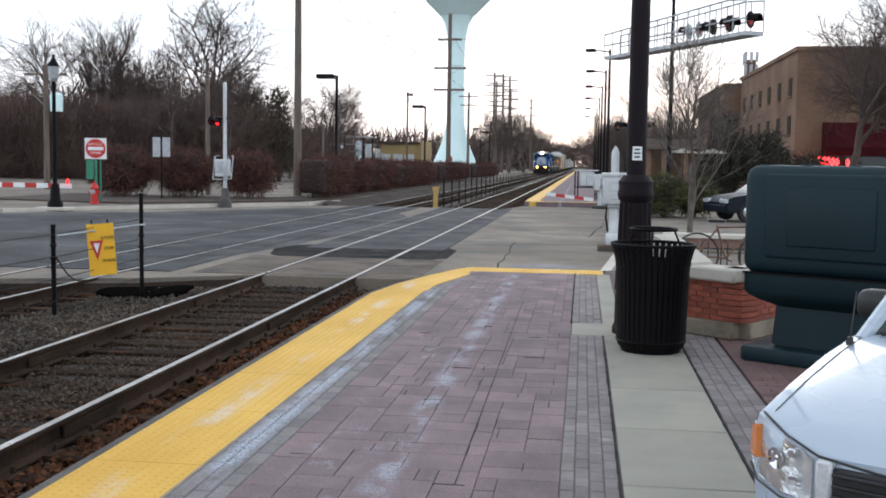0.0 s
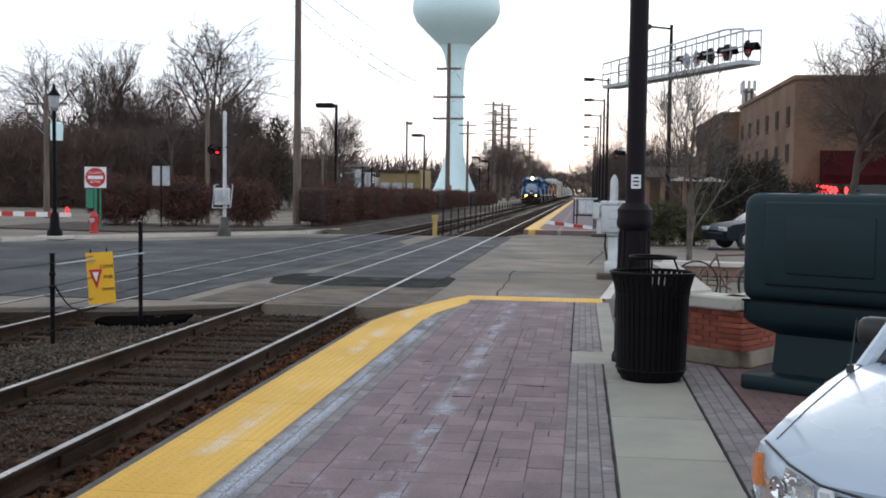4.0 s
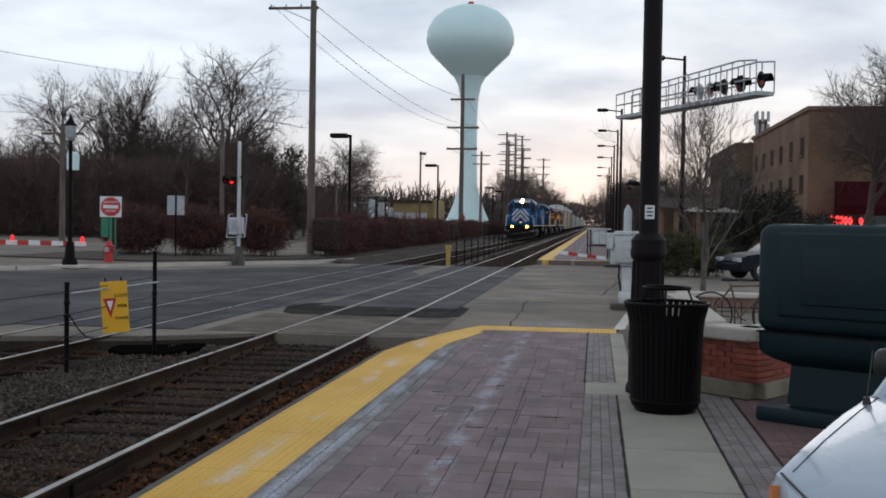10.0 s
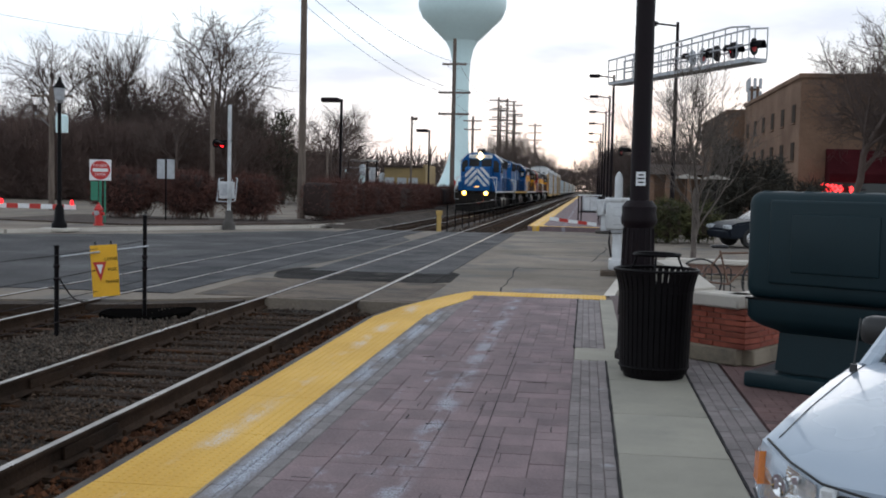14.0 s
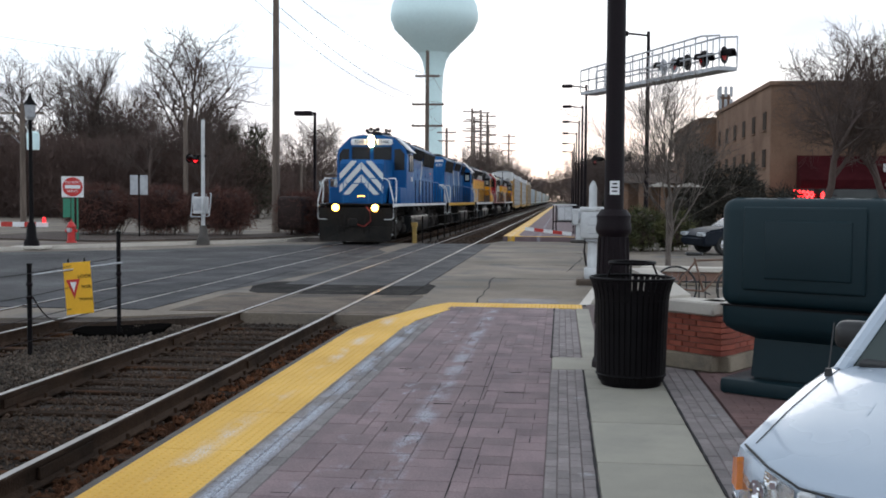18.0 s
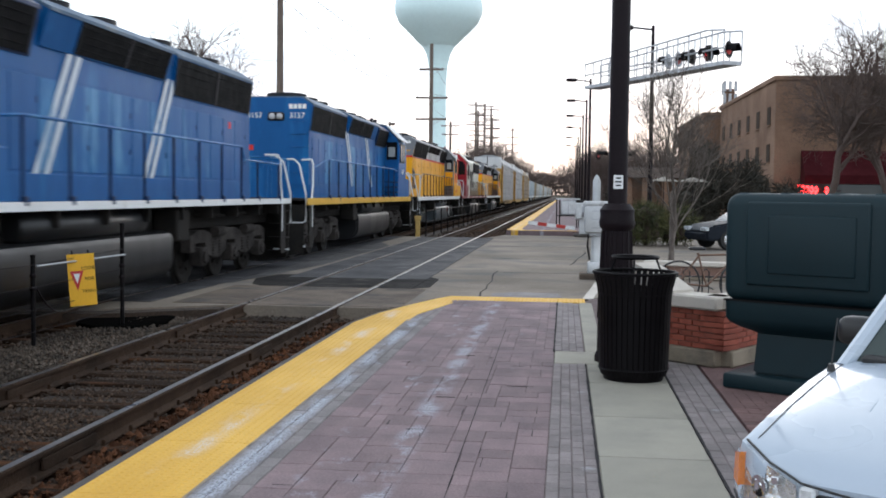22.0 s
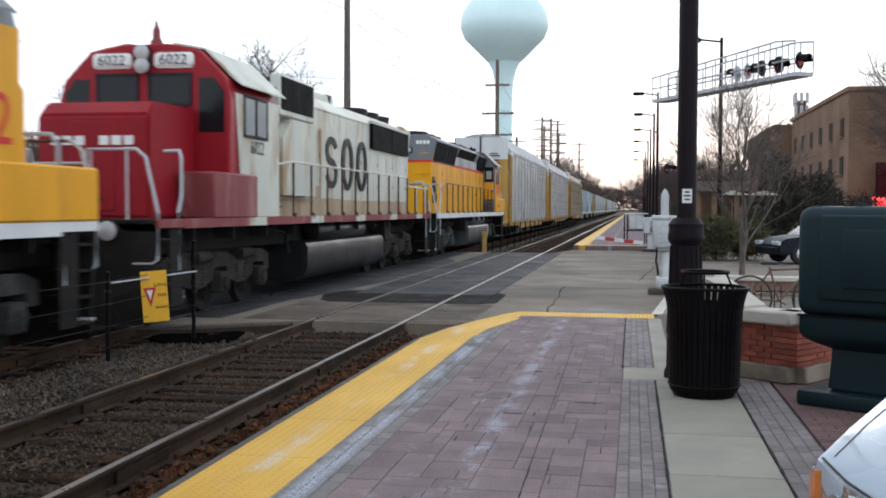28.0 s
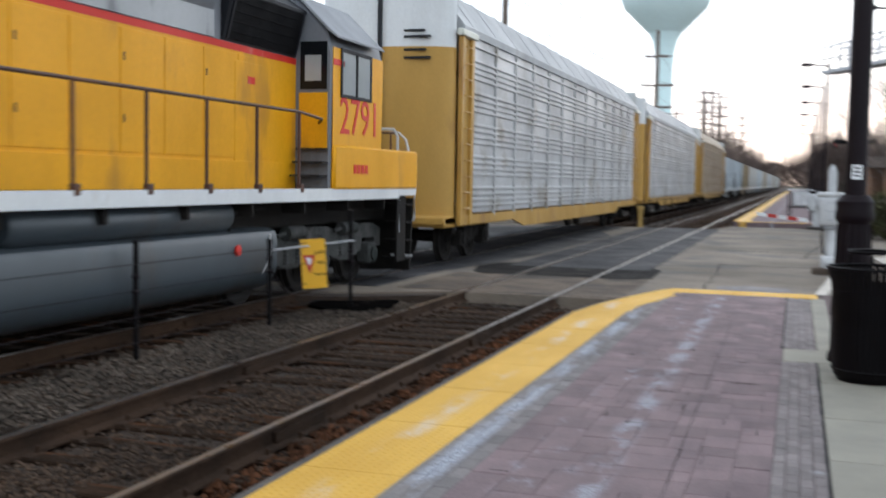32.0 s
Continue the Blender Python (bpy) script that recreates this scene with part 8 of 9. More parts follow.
def poles():
    def utility(x, y, top, arms, label="weathered wooden utility pole with crossarms", r=0.17, z0=-0.3, lean=0.0):
        root = thing("utility_pole", pose(x, y, z0, 0, lean, 0), label, "utility pole", "utility poles")
        h = top - z0
        part("pole", lathe(B(), [(r, 0), (r * 0.72, h), (0, h + 0.02)], 12), M_WOODPOLE, root)
        for z, a, b in arms:
            arm = part("crossarm", box(B(), a, b, -0.06, 0.06, z - z0 - (0.1 if y > 60 else 0.06), z - z0 + (0.1 if y > 60 else 0.06)), M_WOODPOLE, root, smooth=False)
            for s in (a, b):
                part("brace", rod(B(), (s * 0.72, 0.07, z - z0), (0, 0.1, z - z0 - 0.7), 0.02, seg=4), M_GALV, arm)
            n = 4
            for k in range(n):
                xx = a + (b - a) * (k + 0.15) / (n - 0.7)
                part("insulator", lathe(B(), [(0.03, 0), (0.05, 0.06), (0.03, 0.14), (0, 0.15)], 8, at=(xx, 0, z - z0 + 0.06)), M_GALV, arm)
        return root

    utility(-14.1, 52.0, 12.5, [(12.15, -2.3, 0.25)], r=0.21)
    utility(-13.87, 110.0, 16.9, [(14.3, -1.25, 1.25), (11.4, -1.6, 1.75), (9.2, -1.6, 1.6)], r=0.25)
    for x, y, t in ((-18.6, 222, 20.5), (-17.3, 229, 20.8), (-16.4, 236, 20.6), (-19.6, 240, 20.2), (-17.9, 262, 20.0), (-21.5, 200, 15.0), (-14.8, 300, 20)):
        utility(x, y, t, [(t - 0.6, -1.9, 1.9), (t - 2.6, -1.9, 1.9), (t - 4.6, -2.0, 2.0), (t - 6.8, -1.6, 1.6)] if t > 16 else [(t - 0.8, -1.8, 1.8), (t - 2.4, -1.6, 1.6)], r=0.28)
    utility(-18.2, 50.5, 6.3, [], "plain grey service pole behind the hedge", 0.13)
    root = utility(-28.9, 55.0, 6.6, [(6.1, -1.2, 1.2), (5.0, -1.0, 1.0)], "wooden pole with crossarms and a transformer", 0.17)
    part("transformer", lathe(B(), [(0.0, 4.4), (0.32, 4.42), (0.34, 5.3), (0.2, 5.4), (0, 5.42)], 14, at=(0.65, -0.1, 0)), M_TOWER, root, "pale transformer can")
    utility(-15.7, 95.0, 7.9, [(7.7, -0.1, 0.5)], "slim pole with a small floodlight", 0.11)
    utility(-19.2, 78.0, 4.3, [], "short grey post by the car park", 0.12)
    utility(-24.3, 100.0, 5.4, [], "short grey post by the car park", 0.12)

    def box_lamp(x, y, top, group="car park lamps"):
        root = thing("car_park_lamp", (x, y, -0.09), "dark square car park lamp on a steel pole", "street lamp", group)
        part("pole", box(B(), -0.07, 0.07, -0.07, 0.07, 0, top + 0.09, 0.0), M_IRON, root, smooth=False)
        part("head", box(B(), -1.15, -0.15, -0.3, 0.3, top - 0.08, top + 0.17, 0.04), M_IRON, root)
        part("bracket", box(B(), -0.2, 0.07, -0.05, 0.05, top, top + 0.1), M_IRON, root, smooth=False)
        return root

    box_lamp(-14.0, 60.0, 6.5)
    box_lamp(-14.1, 95.0, 6.7)
    box_lamp(-14.4, 150.0, 6.6)
    box_lamp(-14.4, 165.0, 6.5)

    def arm_lamp(x, y, top, reach=0.85, label="slender dark lamp with a short arm over the platform"):
        root = thing("platform_lamp", (x, y, 0), label, "street lamp", "platform lamps")
        part("pole", lathe(B(), [(0.10, 0), (0.06, top), (0, top)], 10), M_IRON, root)
        part("foot", lathe(B(), [(0.3, 0), (0.28, 1.1), (0.12, 1.3), (0.0, 1.3)], 12), M_IRON, root)
        bm = B()
        tube(bm, [(0, 0, top - 0.15), (-reach, 0, top - 0.05)], 0.04, 5)
        part("arm", bm, M_IRON, root)
        part("head", box(B(), -reach - 0.5, -reach + 0.1, -0.14, 0.14, top - 0.16, top + 0.02, 0.05), M_IRON, root)
        return root

    arm_lamp(1.3, 60, 8.0)
    for y in (73, 87, 102, 120, 140):
        arm_lamp(1.35, y, 8.0)
    arm_lamp(3.25, 42, 8.1)
    # wires
    for pts in ([(-16.2, 52, 12.3), (-15.3, 110, 11.6)], [(-14.0, 52, 12.3), (-12.2, 110, 14.3)], [(-13.9, 52, 11.0), (-12.5, 110, 11.6)], [(-50, 26, 15.5), (-14.1, 52, 8.0), 2.6], [(-13.4, 110, 14.4), (-18, 222, 19.9)], [(-15.0, 110, 11.7), (-19.5, 222, 17.9)]):
        a, b = Vector(pts[0]), Vector(pts[1])
        sag = pts[2] if len(pts) > 2 else 1.1
        bm = B()
        tube(bm, [a + (b - a) * t - Vector((0, 0, sag * 4 * t * (1 - t) * (b - a).length / 60)) for t in np.linspace(0, 1, 14)], 0.017 if sag < 2 else 0.010, 4)
        single("power_line", bm, M_WIRE, "thin black sagging power line", "wire", "power lines")


poles()


def water_tower():
    root = thing("water_tower", (-24.9, 208, -0.5), "pale blue-green pedestal water tower with a bulb tank", "water tower")
    bowl = [(3.15, 30.5), (3.7, 31.0), (4.5, 31.8), (5.9, 33.2), (7.7, 35.0), (8.5, 36.9), (8.55, 38.0), (8.2, 39.8), (7.2, 41.6), (5.4, 43.1), (3.0, 44.1), (0.8, 44.45), (0.0, 44.5)]
    part("tank", lathe(B(), bowl, 64), M_TOWER, root)
    part("pedestal", lathe(B(), [(5.2, 0.0), (4.2, 2.4), (3.1, 5.0), (2.3, 7.4), (1.82, 9.5), (1.62, 16), (1.60, 23), (1.78, 26.5), (2.3, 29.0), (3.16, 30.55)], 48), M_TOWER, root)
    part("roof_hatch", lathe(B(), [(0.6, 44.3), (0.6, 45.0), (0.0, 45.1)], 12), M_RED, root, "small red top light housing")


water_tower()


M_DIMPANE = mat("dim_pane", (0.055, 0.042, 0.034), 0.8, spec=0.04, fine=0.1, bump=0.0)
M_NEON = lit("neon_red", (1.0, 0.03, 0.03), 5.0)


def far_buildings():
    def windowed(name, x0, x1, y0, y1, h, material, label, rows, cols_s, cols_w, cat="building"):
        root = thing(name, (0, 0, 0), label, cat)
        part("wall", box(B(), x0, x1, y0, y1, -0.5, h, 0.0), material, root, smooth=False)
        part("parapet", box(B(), x0 - 0.15, x1 + 0.15, y0 - 0.15, y1 + 0.15, h, h + 0.35, 0.0), material, root, smooth=False)
        for r in range(rows):
            z = 1.4 + r * 3.1
            for c in range(cols_s):
                x = x0 + (x1 - x0) * (c + 0.5) / cols_s
                w = part("window", box(B(), x - 0.7, x + 0.7, y0 - 0.06, y0 + 0.05, z, z + 1.5), M_DIMPANE, root, smooth=False)
                part("sill", box(B(), x - 0.8, x + 0.8, y0 - 0.14, y0 + 0.02, z - 0.12, z), material, w, smooth=False)
            for c in range(cols_w):
                y = y0 + (y1 - y0) * (c + 0.5) / cols_w
                w = part("window", box(B(), x0 - 0.06, x0 + 0.05, y - 0.7, y + 0.7, z, z + 1.5), M_DIMPANE, root, smooth=False)
                part("sill", box(B(), x0 - 0.14, x0 + 0.02, y - 0.8, y + 0.8, z - 0.12, z), material, w, smooth=False)
        return root

    windowed("apartment_block", 16.9, 52, 90, 121, 11.1, M_BUILDING, "tan brick building with a flat roof behind bare trees", 3, 0, 6)
    windowed("apartment_block", 15.3, 30, 122.5, 150, 10.6, M_BUILDING, "further tan brick wing with a flat roof", 0, 0, 0)
    stack = thing("roof_tower", (18.1, 123.5, 0), "brick chimney tower with antenna panels", "chimney")
    part("shaft", box(B(), -0.55, 0.55, -0.55, 0.55, 0, 13.6, 0.0), M_BUILDING, stack, smooth=False)
    for x in (-0.6, 0.0, 0.6):
        for z in (11.9, 13.3):
            part("antenna", box(B(), x - 0.16, x + 0.16, -0.82, -0.56, z, z + 1.15, 0.03), M_GALV, stack, "pale antenna panel", smooth=False)
    for y in (-0.6, 0.4):
        part("antenna", box(B(), -0.80, -0.57, y * 0.6 - 0.2, y * 0.6 + 0.2, 13.0, 14.3, 0.03), M_GALV, stack, "pale antenna panel", smooth=False)
    # restaurant front under the awning
    M_AWN = mat("awning_maroon", (0.055, 0.006, 0.009), 0.9, spec=0.15, col2=(0.035, 0.004, 0.006), scale=1, fine=0.15, bump=0.1)
    aw = thing("awning", (0, 0, 0), "dark maroon restaurant awning with pale lettering bars", "awning")
    bm = B()
    slab(bm, [(89.9, 5.4), (88.2, 3.4), (88.2, 2.7), (89.9, 2.7)], 19.0, 44, ALONG_X)
    part("canopy", bm, M_AWN, aw, smooth=False)
    bm = B()
    x = 25.5
    rng = random.Random(3)
    while x < 33:
        w = rng.uniform(0.25, 0.6)
        box(bm, x, x + w, 88.7, 88.9, 4.05, 4.05 + rng.uniform(0.5, 0.8))
        x += w + 0.22
    part("lettering_bars", bm, M_WHITE, aw, "unreadable pale sign letters as bars", smooth=False)
    bm = B()
    x = 25.5
    while x < 31:
        box(bm, x, x + 0.25, 88.1, 88.2, 2.95, 3.2)
        x += 0.4
    part("valance_bars", bm, M_CAST, aw, smooth=False)
    part("shop_glass", box(B(), 19.0, 40, 89.88, 89.96, 0.3, 2.7), M_WINDOW, aw, smooth=False)
    neon = thing("neon_sign", (18.4, 88.0, 1.9), "glowing red open sign in the restaurant window", "neon sign")
    for k in range(7):
        bm = B()
        x = 0.33 * k + (0.0 if k < 5 else 0.5)
        tube(bm, [(x, 0, 0.55 - 0.04 * k), (x + 0.12, 0, 0.7 - 0.04 * k), (x + 0.24, 0, 0.3), (x + 0.08, 0, 0.05), (x, 0, 0.25)], 0.085, 6)
        part("tube", bm, M_NEON, neon)
    part("bracket", box(B(), -0.3, 3.4, 0.1, 1.9, 0.2, 0.3), M_IRON, neon, smooth=False)
    blue = thing("neon_sign", (28.4, 88.05, 2.1), "small glowing blue window sign", "neon sign")
    part("tube", box(B(), 0, 0.8, 0, 0.08, 0.1, 0.5, 0.03), lit("blue_lamp", (0.1, 0.25, 1.0), 4), blue)
    part("bracket", box(B(), 0.1, 0.7, 0.05, 1.85, 0.2, 0.3), M_IRON, blue, smooth=False)
    # red-brick station shelter with pale canopies
    st = thing("station_shelter", (0, 0, 0), "brown brick station shelter with a low dark roof", "shelter")
    part("wall", box(B(), 3.6, 6.4, 62, 68, -0.3, 2.6), M_BUILDING, st, smooth=False)
    for x in (3.55, 4.5, 5.6):
        part("column", box(B(), x - 0.18, x + 0.18, 61.0, 61.4, -0.3, 2.65), M_BUILDING, st, smooth=False)
    part("roof", slab(B(), [(60.6, 2.6), (68.5, 2.6), (67, 3.2), (62, 3.2)], 3.2, 6.6, ALONG_X), M_MULCH, st, smooth=False)
    for x, y in ((4.95, 55.0), (6.45, 55.6)):
        um = thing("table_parasol", (x, y, -0.1), "pale cream patio parasol", "parasol", "parasols")
        part("canopy", lathe(B(), [(0.75, 2.42), (0.6, 2.5), (0.0, 2.66)], 8), mat("parasol_cream", (0.27, 0.245, 0.21), 0.9), um, smooth=False)
        part("pole", rod(B(), (0, 0, 0), (0, 0, 2.6), 0.03), M_IRON, um)
    # depot and tanks behind the car park
    M_OCHREWALL = mat("shed_ochre", (0.36, 0.25, 0.10), 0.8, col2=(0.26, 0.19, 0.09), scale=0.4)
    M_PALEWALL = mat("shed_white", (0.50, 0.53, 0.56), 0.7, col2=(0.36, 0.39, 0.42), scale=0.4)
    dep = thing("depot", (0, 0, 0), "low ochre industrial shed with a flat dark roof", "shed")
    part("wall", box(B(), -24.4, -19.6, 128, 136, -0.3, 3.9), M_OCHREWALL, dep, smooth=False)
    part("roof_edge", box(B(), -24.6, -19.4, 127.8, 136.2, 3.9, 4.2), M_MULCH, dep, smooth=False)
    for x in (-23.8, -22.3, -20.9):
        part("bay_door", box(B(), x - 0.5, x + 0.6, 127.93, 128.02, 0.2, 2.7), M_PALEWALL, dep, "pale bay door", smooth=False)
    part("side_wall", box(B(), -19.58, -19.3, 127.6, 136, -0.3, 4.3), M_OCHREWALL, dep, smooth=False)
    rng = random.Random(9)
    for k in range(7):
        x = -30.2 + 0.85 * k
        h = (2.6, 3.7, 3.1, 4.3, 2.9, 3.9, 3.3)[k]
        tk = thing("storage_tank", (x, 126 + rng.uniform(0, 5), -0.3), "pale blue-grey upright storage tank in the yard", "storage tank", "storage tanks")
        part("shell", lathe(B(), [(0.42, 0), (0.42, h), (0.25, h + 0.25), (0.0, h + 0.3)], 14), (M_PALEWALL, M_TOWER, M_GALV)[k % 3], tk)
        part("hoop", lathe(B(), [(0.43, h * 0.6), (0.45, h * 0.6), (0.45, h * 0.6 + 0.1), (0.43, h * 0.6 + 0.1)], 14), M_IRON, tk)
    rack = thing("pipe_rack", (0, 0, 0), "open steel pipe rack over the yard", "pipe rack")
    for x in (-30.5, -28.2, -25.9, -24.8):
        part("post", box(B(), x - 0.08, x + 0.08, 124.9, 125.06, -0.3, 4.6), M_IRON, rack, smooth=False)
    for z in (2.9, 3.7, 4.5):
        part("beam", box(B(), -30.7, -24.6, 124.92, 125.04, z, z + 0.13), M_GALV, rack, smooth=False)
    part("canopy", box(B(), -27.9, -25.2, 124.2, 127.0, 4.62, 4.78), M_CAST, rack, "pale flat canopy", smooth=False)
    house = thing("house", (0, 0, 0), "dark gabled house among the trees", "house")
    part("wall", box(B(), -63, -51.5, 96, 106, -0.5, 4.5), mat("house_brown", (0.11, 0.075, 0.06), 0.9, scale=0.5), house, smooth=False)
    bm = B()
    slab(bm, [(95.4, 4.4), (106.6, 4.4), (101, 7.2)], -63.5, -51.2, ALONG_X)
    part("roof", bm, M_GREYPAVER, house, smooth=False)
    for x in (-61, -57.5, -54):
        w = part("window", box(B(), x - 0.6, x + 0.6, 95.94, 96.02, 1.2, 2.7), M_WINDOW, house, smooth=False)
        part("frame", box(B(), x - 0.7, x + 0.7, 95.92, 95.97, 1.1, 1.2), M_WHITE, w, smooth=False)
    # dark car parked by the shelter
    car = thing("car", pose(6.55, 38.2, -0.2, 0, 0, 20), "dark blue-grey car parked along the street", "car")
    M_DARKCAR = mat("car_dark", (0.010, 0.014, 0.022), 0.5, spec=0.15, fine=0.03, bump=0.0)
    bm = B()
    slab(bm, [(-2.2, 0.3), (2.2, 0.3), (2.2, 0.8), (1.6, 0.92), (0.9, 0.95), (-1.1, 0.95), (-2.0, 0.82), (-2.25, 0.6)], -0.85, 0.85, ALONG_Y)
    bmesh.ops.bevel(bm, geom=bm.edges[:], offset=0.07, segments=2, affect="EDGES")
    part("body", bm, M_DARKCAR, car)
    bm = B()
    slab(bm, [(-1.2, 0.92), (1.5, 0.92), (0.9, 1.42), (-0.35, 1.45)], -0.72, 0.72, ALONG_Y)
    bmesh.ops.bevel(bm, geom=bm.edges[:], offset=0.05, segments=2, affect="EDGES")
    part("window_glass", bm, mat("car_glass_pale", (0.05, 0.06, 0.07), 0.22, spec=0.3, fine=0, bump=0), car, "pale reflecting windscreen")
    part("roof", box(B(), -0.35, 0.9, -0.66, 0.66, 1.42, 1.48, 0.03), M_DARKCAR, car)
    for x in (-1.4, 1.35):
        for s in (-1, 1):
            w = part("wheel", lathe(B(), [(0, 0), (0.31, 0), (0.33, 0.04), (0.33, 0.2), (0, 0.2)], 18, m=pose(x, s * 0.87, 0.33, 90 * s, 0, 0)), M_TYRE, car)
            part("rim", lathe(B(), [(0, -0.02), (0.2, -0.01), (0.2, 0.02), (0, 0.02)], 14, m=pose(x, s * 0.87, 0.33, 90 * s, 0, 0)), M_CHROME, w)
    for s in (-1, 1):
        part("headlight", box(B(), -2.26, -2.1, s * 0.62 - 0.18, s * 0.62 + 0.18, 0.62, 0.76, 0.02), M_LAMPGLASS, car)


far_buildings()

# ------------------------------------------------------------ trees, hedges, woods
def branch_mesh(name, seed, height, spread, levels, material, trunk_r, first=0.25, kids=(7, 6, 5, 4, 3), upright=0.5, twig=0.005, lean=0.0, wander=0.12, thin=0.95):
    """A bare tree: a tapered trunk and limbs that fork again and again, as one skin of tubes."""
    rng = np.random.default_rng(seed)
    tubes = {}

    def grow(p, d, ln, r, level):
        n = 5 if level < 2 else (4 if level < 3 else 3)
        pts = [np.array(p, float)]
        d = np.array(d, float)
        for i in range(n):
            d = d + rng.normal(0, wander, 3) + np.array((0, 0, upright * 0.12 * (1 if level else 0.2)))
            d /= np.linalg.norm(d)
            pts.append(pts[-1] + d * ln / n)
        tip = max(r * (0.55 if level < levels - 1 else 0.35), twig)
        tubes.setdefault((n + 1, 7 if level == 0 else (5 if level == 1 else 3)), []).append((pts, r, tip))
        if level >= levels - 1:
            return
        m = kids[min(level, len(kids) - 1)]
        for k in range(m):
            t = first + (1 - first) * (k + rng.uniform(0.2, 1.0)) / m if level == 0 else 0.2 + 0.8 * (k + rng.uniform(0.1, 1)) / m
            t = min(t, 1.0)
            x = t * n
            i = min(int(x), n - 1)
            q = pts[i] + (pts[i + 1] - pts[i]) * (x - i)
            ax = pts[i + 1] - pts[i]
            ax = ax / np.linalg.norm(ax)
            side = rng.normal(0, 1, 3)
            side -= side @ ax * ax
            side /= np.linalg.norm(side)
            ang = rng.uniform(0.45, 0.95) * spread
            nd = math.cos(ang) * ax + math.sin(ang) * side
            shrink = rng.uniform(0.5, 0.75) * (1.0 - 0.30 * t if level == 0 else 1.0 - 0.15 * t)
            grow(q, nd, ln * shrink, max(r * (0.62 - 0.25 * t * (level == 0)) * rng.uniform(0.7, 1.0) * thin, twig), level + 1)

    grow((0, 0, -0.3), (lean, 0, 1), height * 0.62, trunk_r, 0)
    V, F, base = [], [], 0
    for (n, sides), rows in tubes.items():
        p = np.array([r[0] for r in rows])
        d = np.empty_like(p)
        d[:, 1:-1] = p[:, 2:] - p[:, :-2]
        d[:, 0], d[:, -1] = p[:, 1] - p[:, 0], p[:, -1] - p[:, -2]
        d /= np.linalg.norm(d, axis=2)[..., None] + 1e-9
        s = np.where(np.abs(d[..., 2:]) < 0.9, np.cross(d, (0.3, 0.2, 1.0)), np.cross(d, (1.0, 0.0, 0.0)))
        s /= np.linalg.norm(s, axis=2)[..., None] + 1e-9
        u = np.cross(s, d)
        r0, r1 = np.array([r[1] for r in rows]), np.array([r[2] for r in rows])
        rad = r0[:, None] + (r1 - r0)[:, None] * np.linspace(0, 1, n)
        a = 2 * math.pi * np.arange(sides) / sides
        q = p[:, :, None] + rad[..., None, None] * (np.cos(a)[:, None] * s[:, :, None] + np.sin(a)[:, None] * u[:, :, None])
        V.append(q.reshape(-1, 3))
        i, k = np.meshgrid(np.arange(n - 1), np.arange(sides), indexing="ij")
        j = (k + 1) % sides
        f = np.stack([i * sides + k, i * sides + j, (i + 1) * sides + j, (i + 1) * sides + k], -1).reshape(-1, 4)
        F.append((f[None] + base + (np.arange(len(rows)) * n * sides)[:, None, None]).reshape(-1, 4))
        base += len(rows) * n * sides
    me = bpy.data.meshes.new(name)
    me.from_pydata(np.concatenate(V).tolist(), [], np.concatenate(F).tolist())
    me.materials.append(material)
    me.polygons.foreach_set("use_smooth", [True] * len(me.polygons))
    return me


def split_tree(name, seed, m, height, spread, levels, material, trunk_r, label, group="", scale=1.0, **kw):
    root = thing(name, m, label, "tree", group)
    crown = new("crown", branch_mesh("crown", seed, height, spread, levels, material, trunk_r * 0.9, **kw))
    crown.parent = root
    bm = B()
    lathe(bm, [(trunk_r * 1.5, -0.4), (trunk_r * 1.15, 0.15), (trunk_r * 1.0, 0.8), (trunk_r * 0.93, 1.6), (0.0, 1.7)], 10)
    part("trunk", bm, material, root)
    return root


def clumps(name, boxes, count, material, label, category, size, seed, kind="stuff", upright=0.0, wide=0.2, parent=None, power=4):
    """Twigs or leaves as many small crossed blades through rounded volumes."""
    rng = np.random.default_rng(seed)
    V, F = [], []
    n = 0
    vol = np.array([(b[1] - b[0]) * (b[3] - b[2]) * (b[5] - b[4]) for b in boxes])
    for b, share in zip(boxes, vol / vol.sum()):
        c = np.array(((b[0] + b[1]) / 2, (b[2] + b[3]) / 2, (b[4] + b[5]) / 2))
        h = np.array(((b[1] - b[0]) / 2, (b[3] - b[2]) / 2, (b[5] - b[4]) / 2))
        k = int(count * share)
        q = rng.uniform(-1, 1, (k * 2, 3))
        q = q[(np.abs(q) ** power).sum(1) < 1.15][:k]
        # keep more of them near the outside
        q *= (0.6 + 0.4 * rng.random((len(q), 1)) ** 0.3)
        wob = 1 + 0.07 * np.sin(q[:, :1] * h[0] * 2.3 + seed) + 0.06 * rng.normal(0, 1, (len(q), 1))
        p = c + q * wob * h
        d = rng.normal(0, 1, (len(q), 3)) + q * 0.8
        d[:, 2] += upright
        d /= np.linalg.norm(d, axis=1)[:, None]
        s = np.cross(d, rng.normal(0, 1, (len(q), 3)))
        s /= np.linalg.norm(s, axis=1)[:, None]
        ln = size * rng.uniform(0.5, 1.4, (len(q), 1))
        w = ln * wide
        tri = np.stack([p - s * w, p + s * w, p + d * ln * 2 + s * w * 0.3, p + d * ln * 2 - s * w * 0.3], 1)
        V.append(tri.reshape(-1, 3))
        F.append(np.arange(len(q) * 4).reshape(-1, 4) + n)
        n += len(q) * 4
    me = bpy.data.meshes.new(name)
    me.from_pydata(np.concatenate(V).tolist(), [], np.concatenate(F).tolist())
    me.materials.append(material)
    ob = new(name, me)
    if parent:
        ob.parent = parent
        return ob
    return tagged(ob, label, category, "", kind)


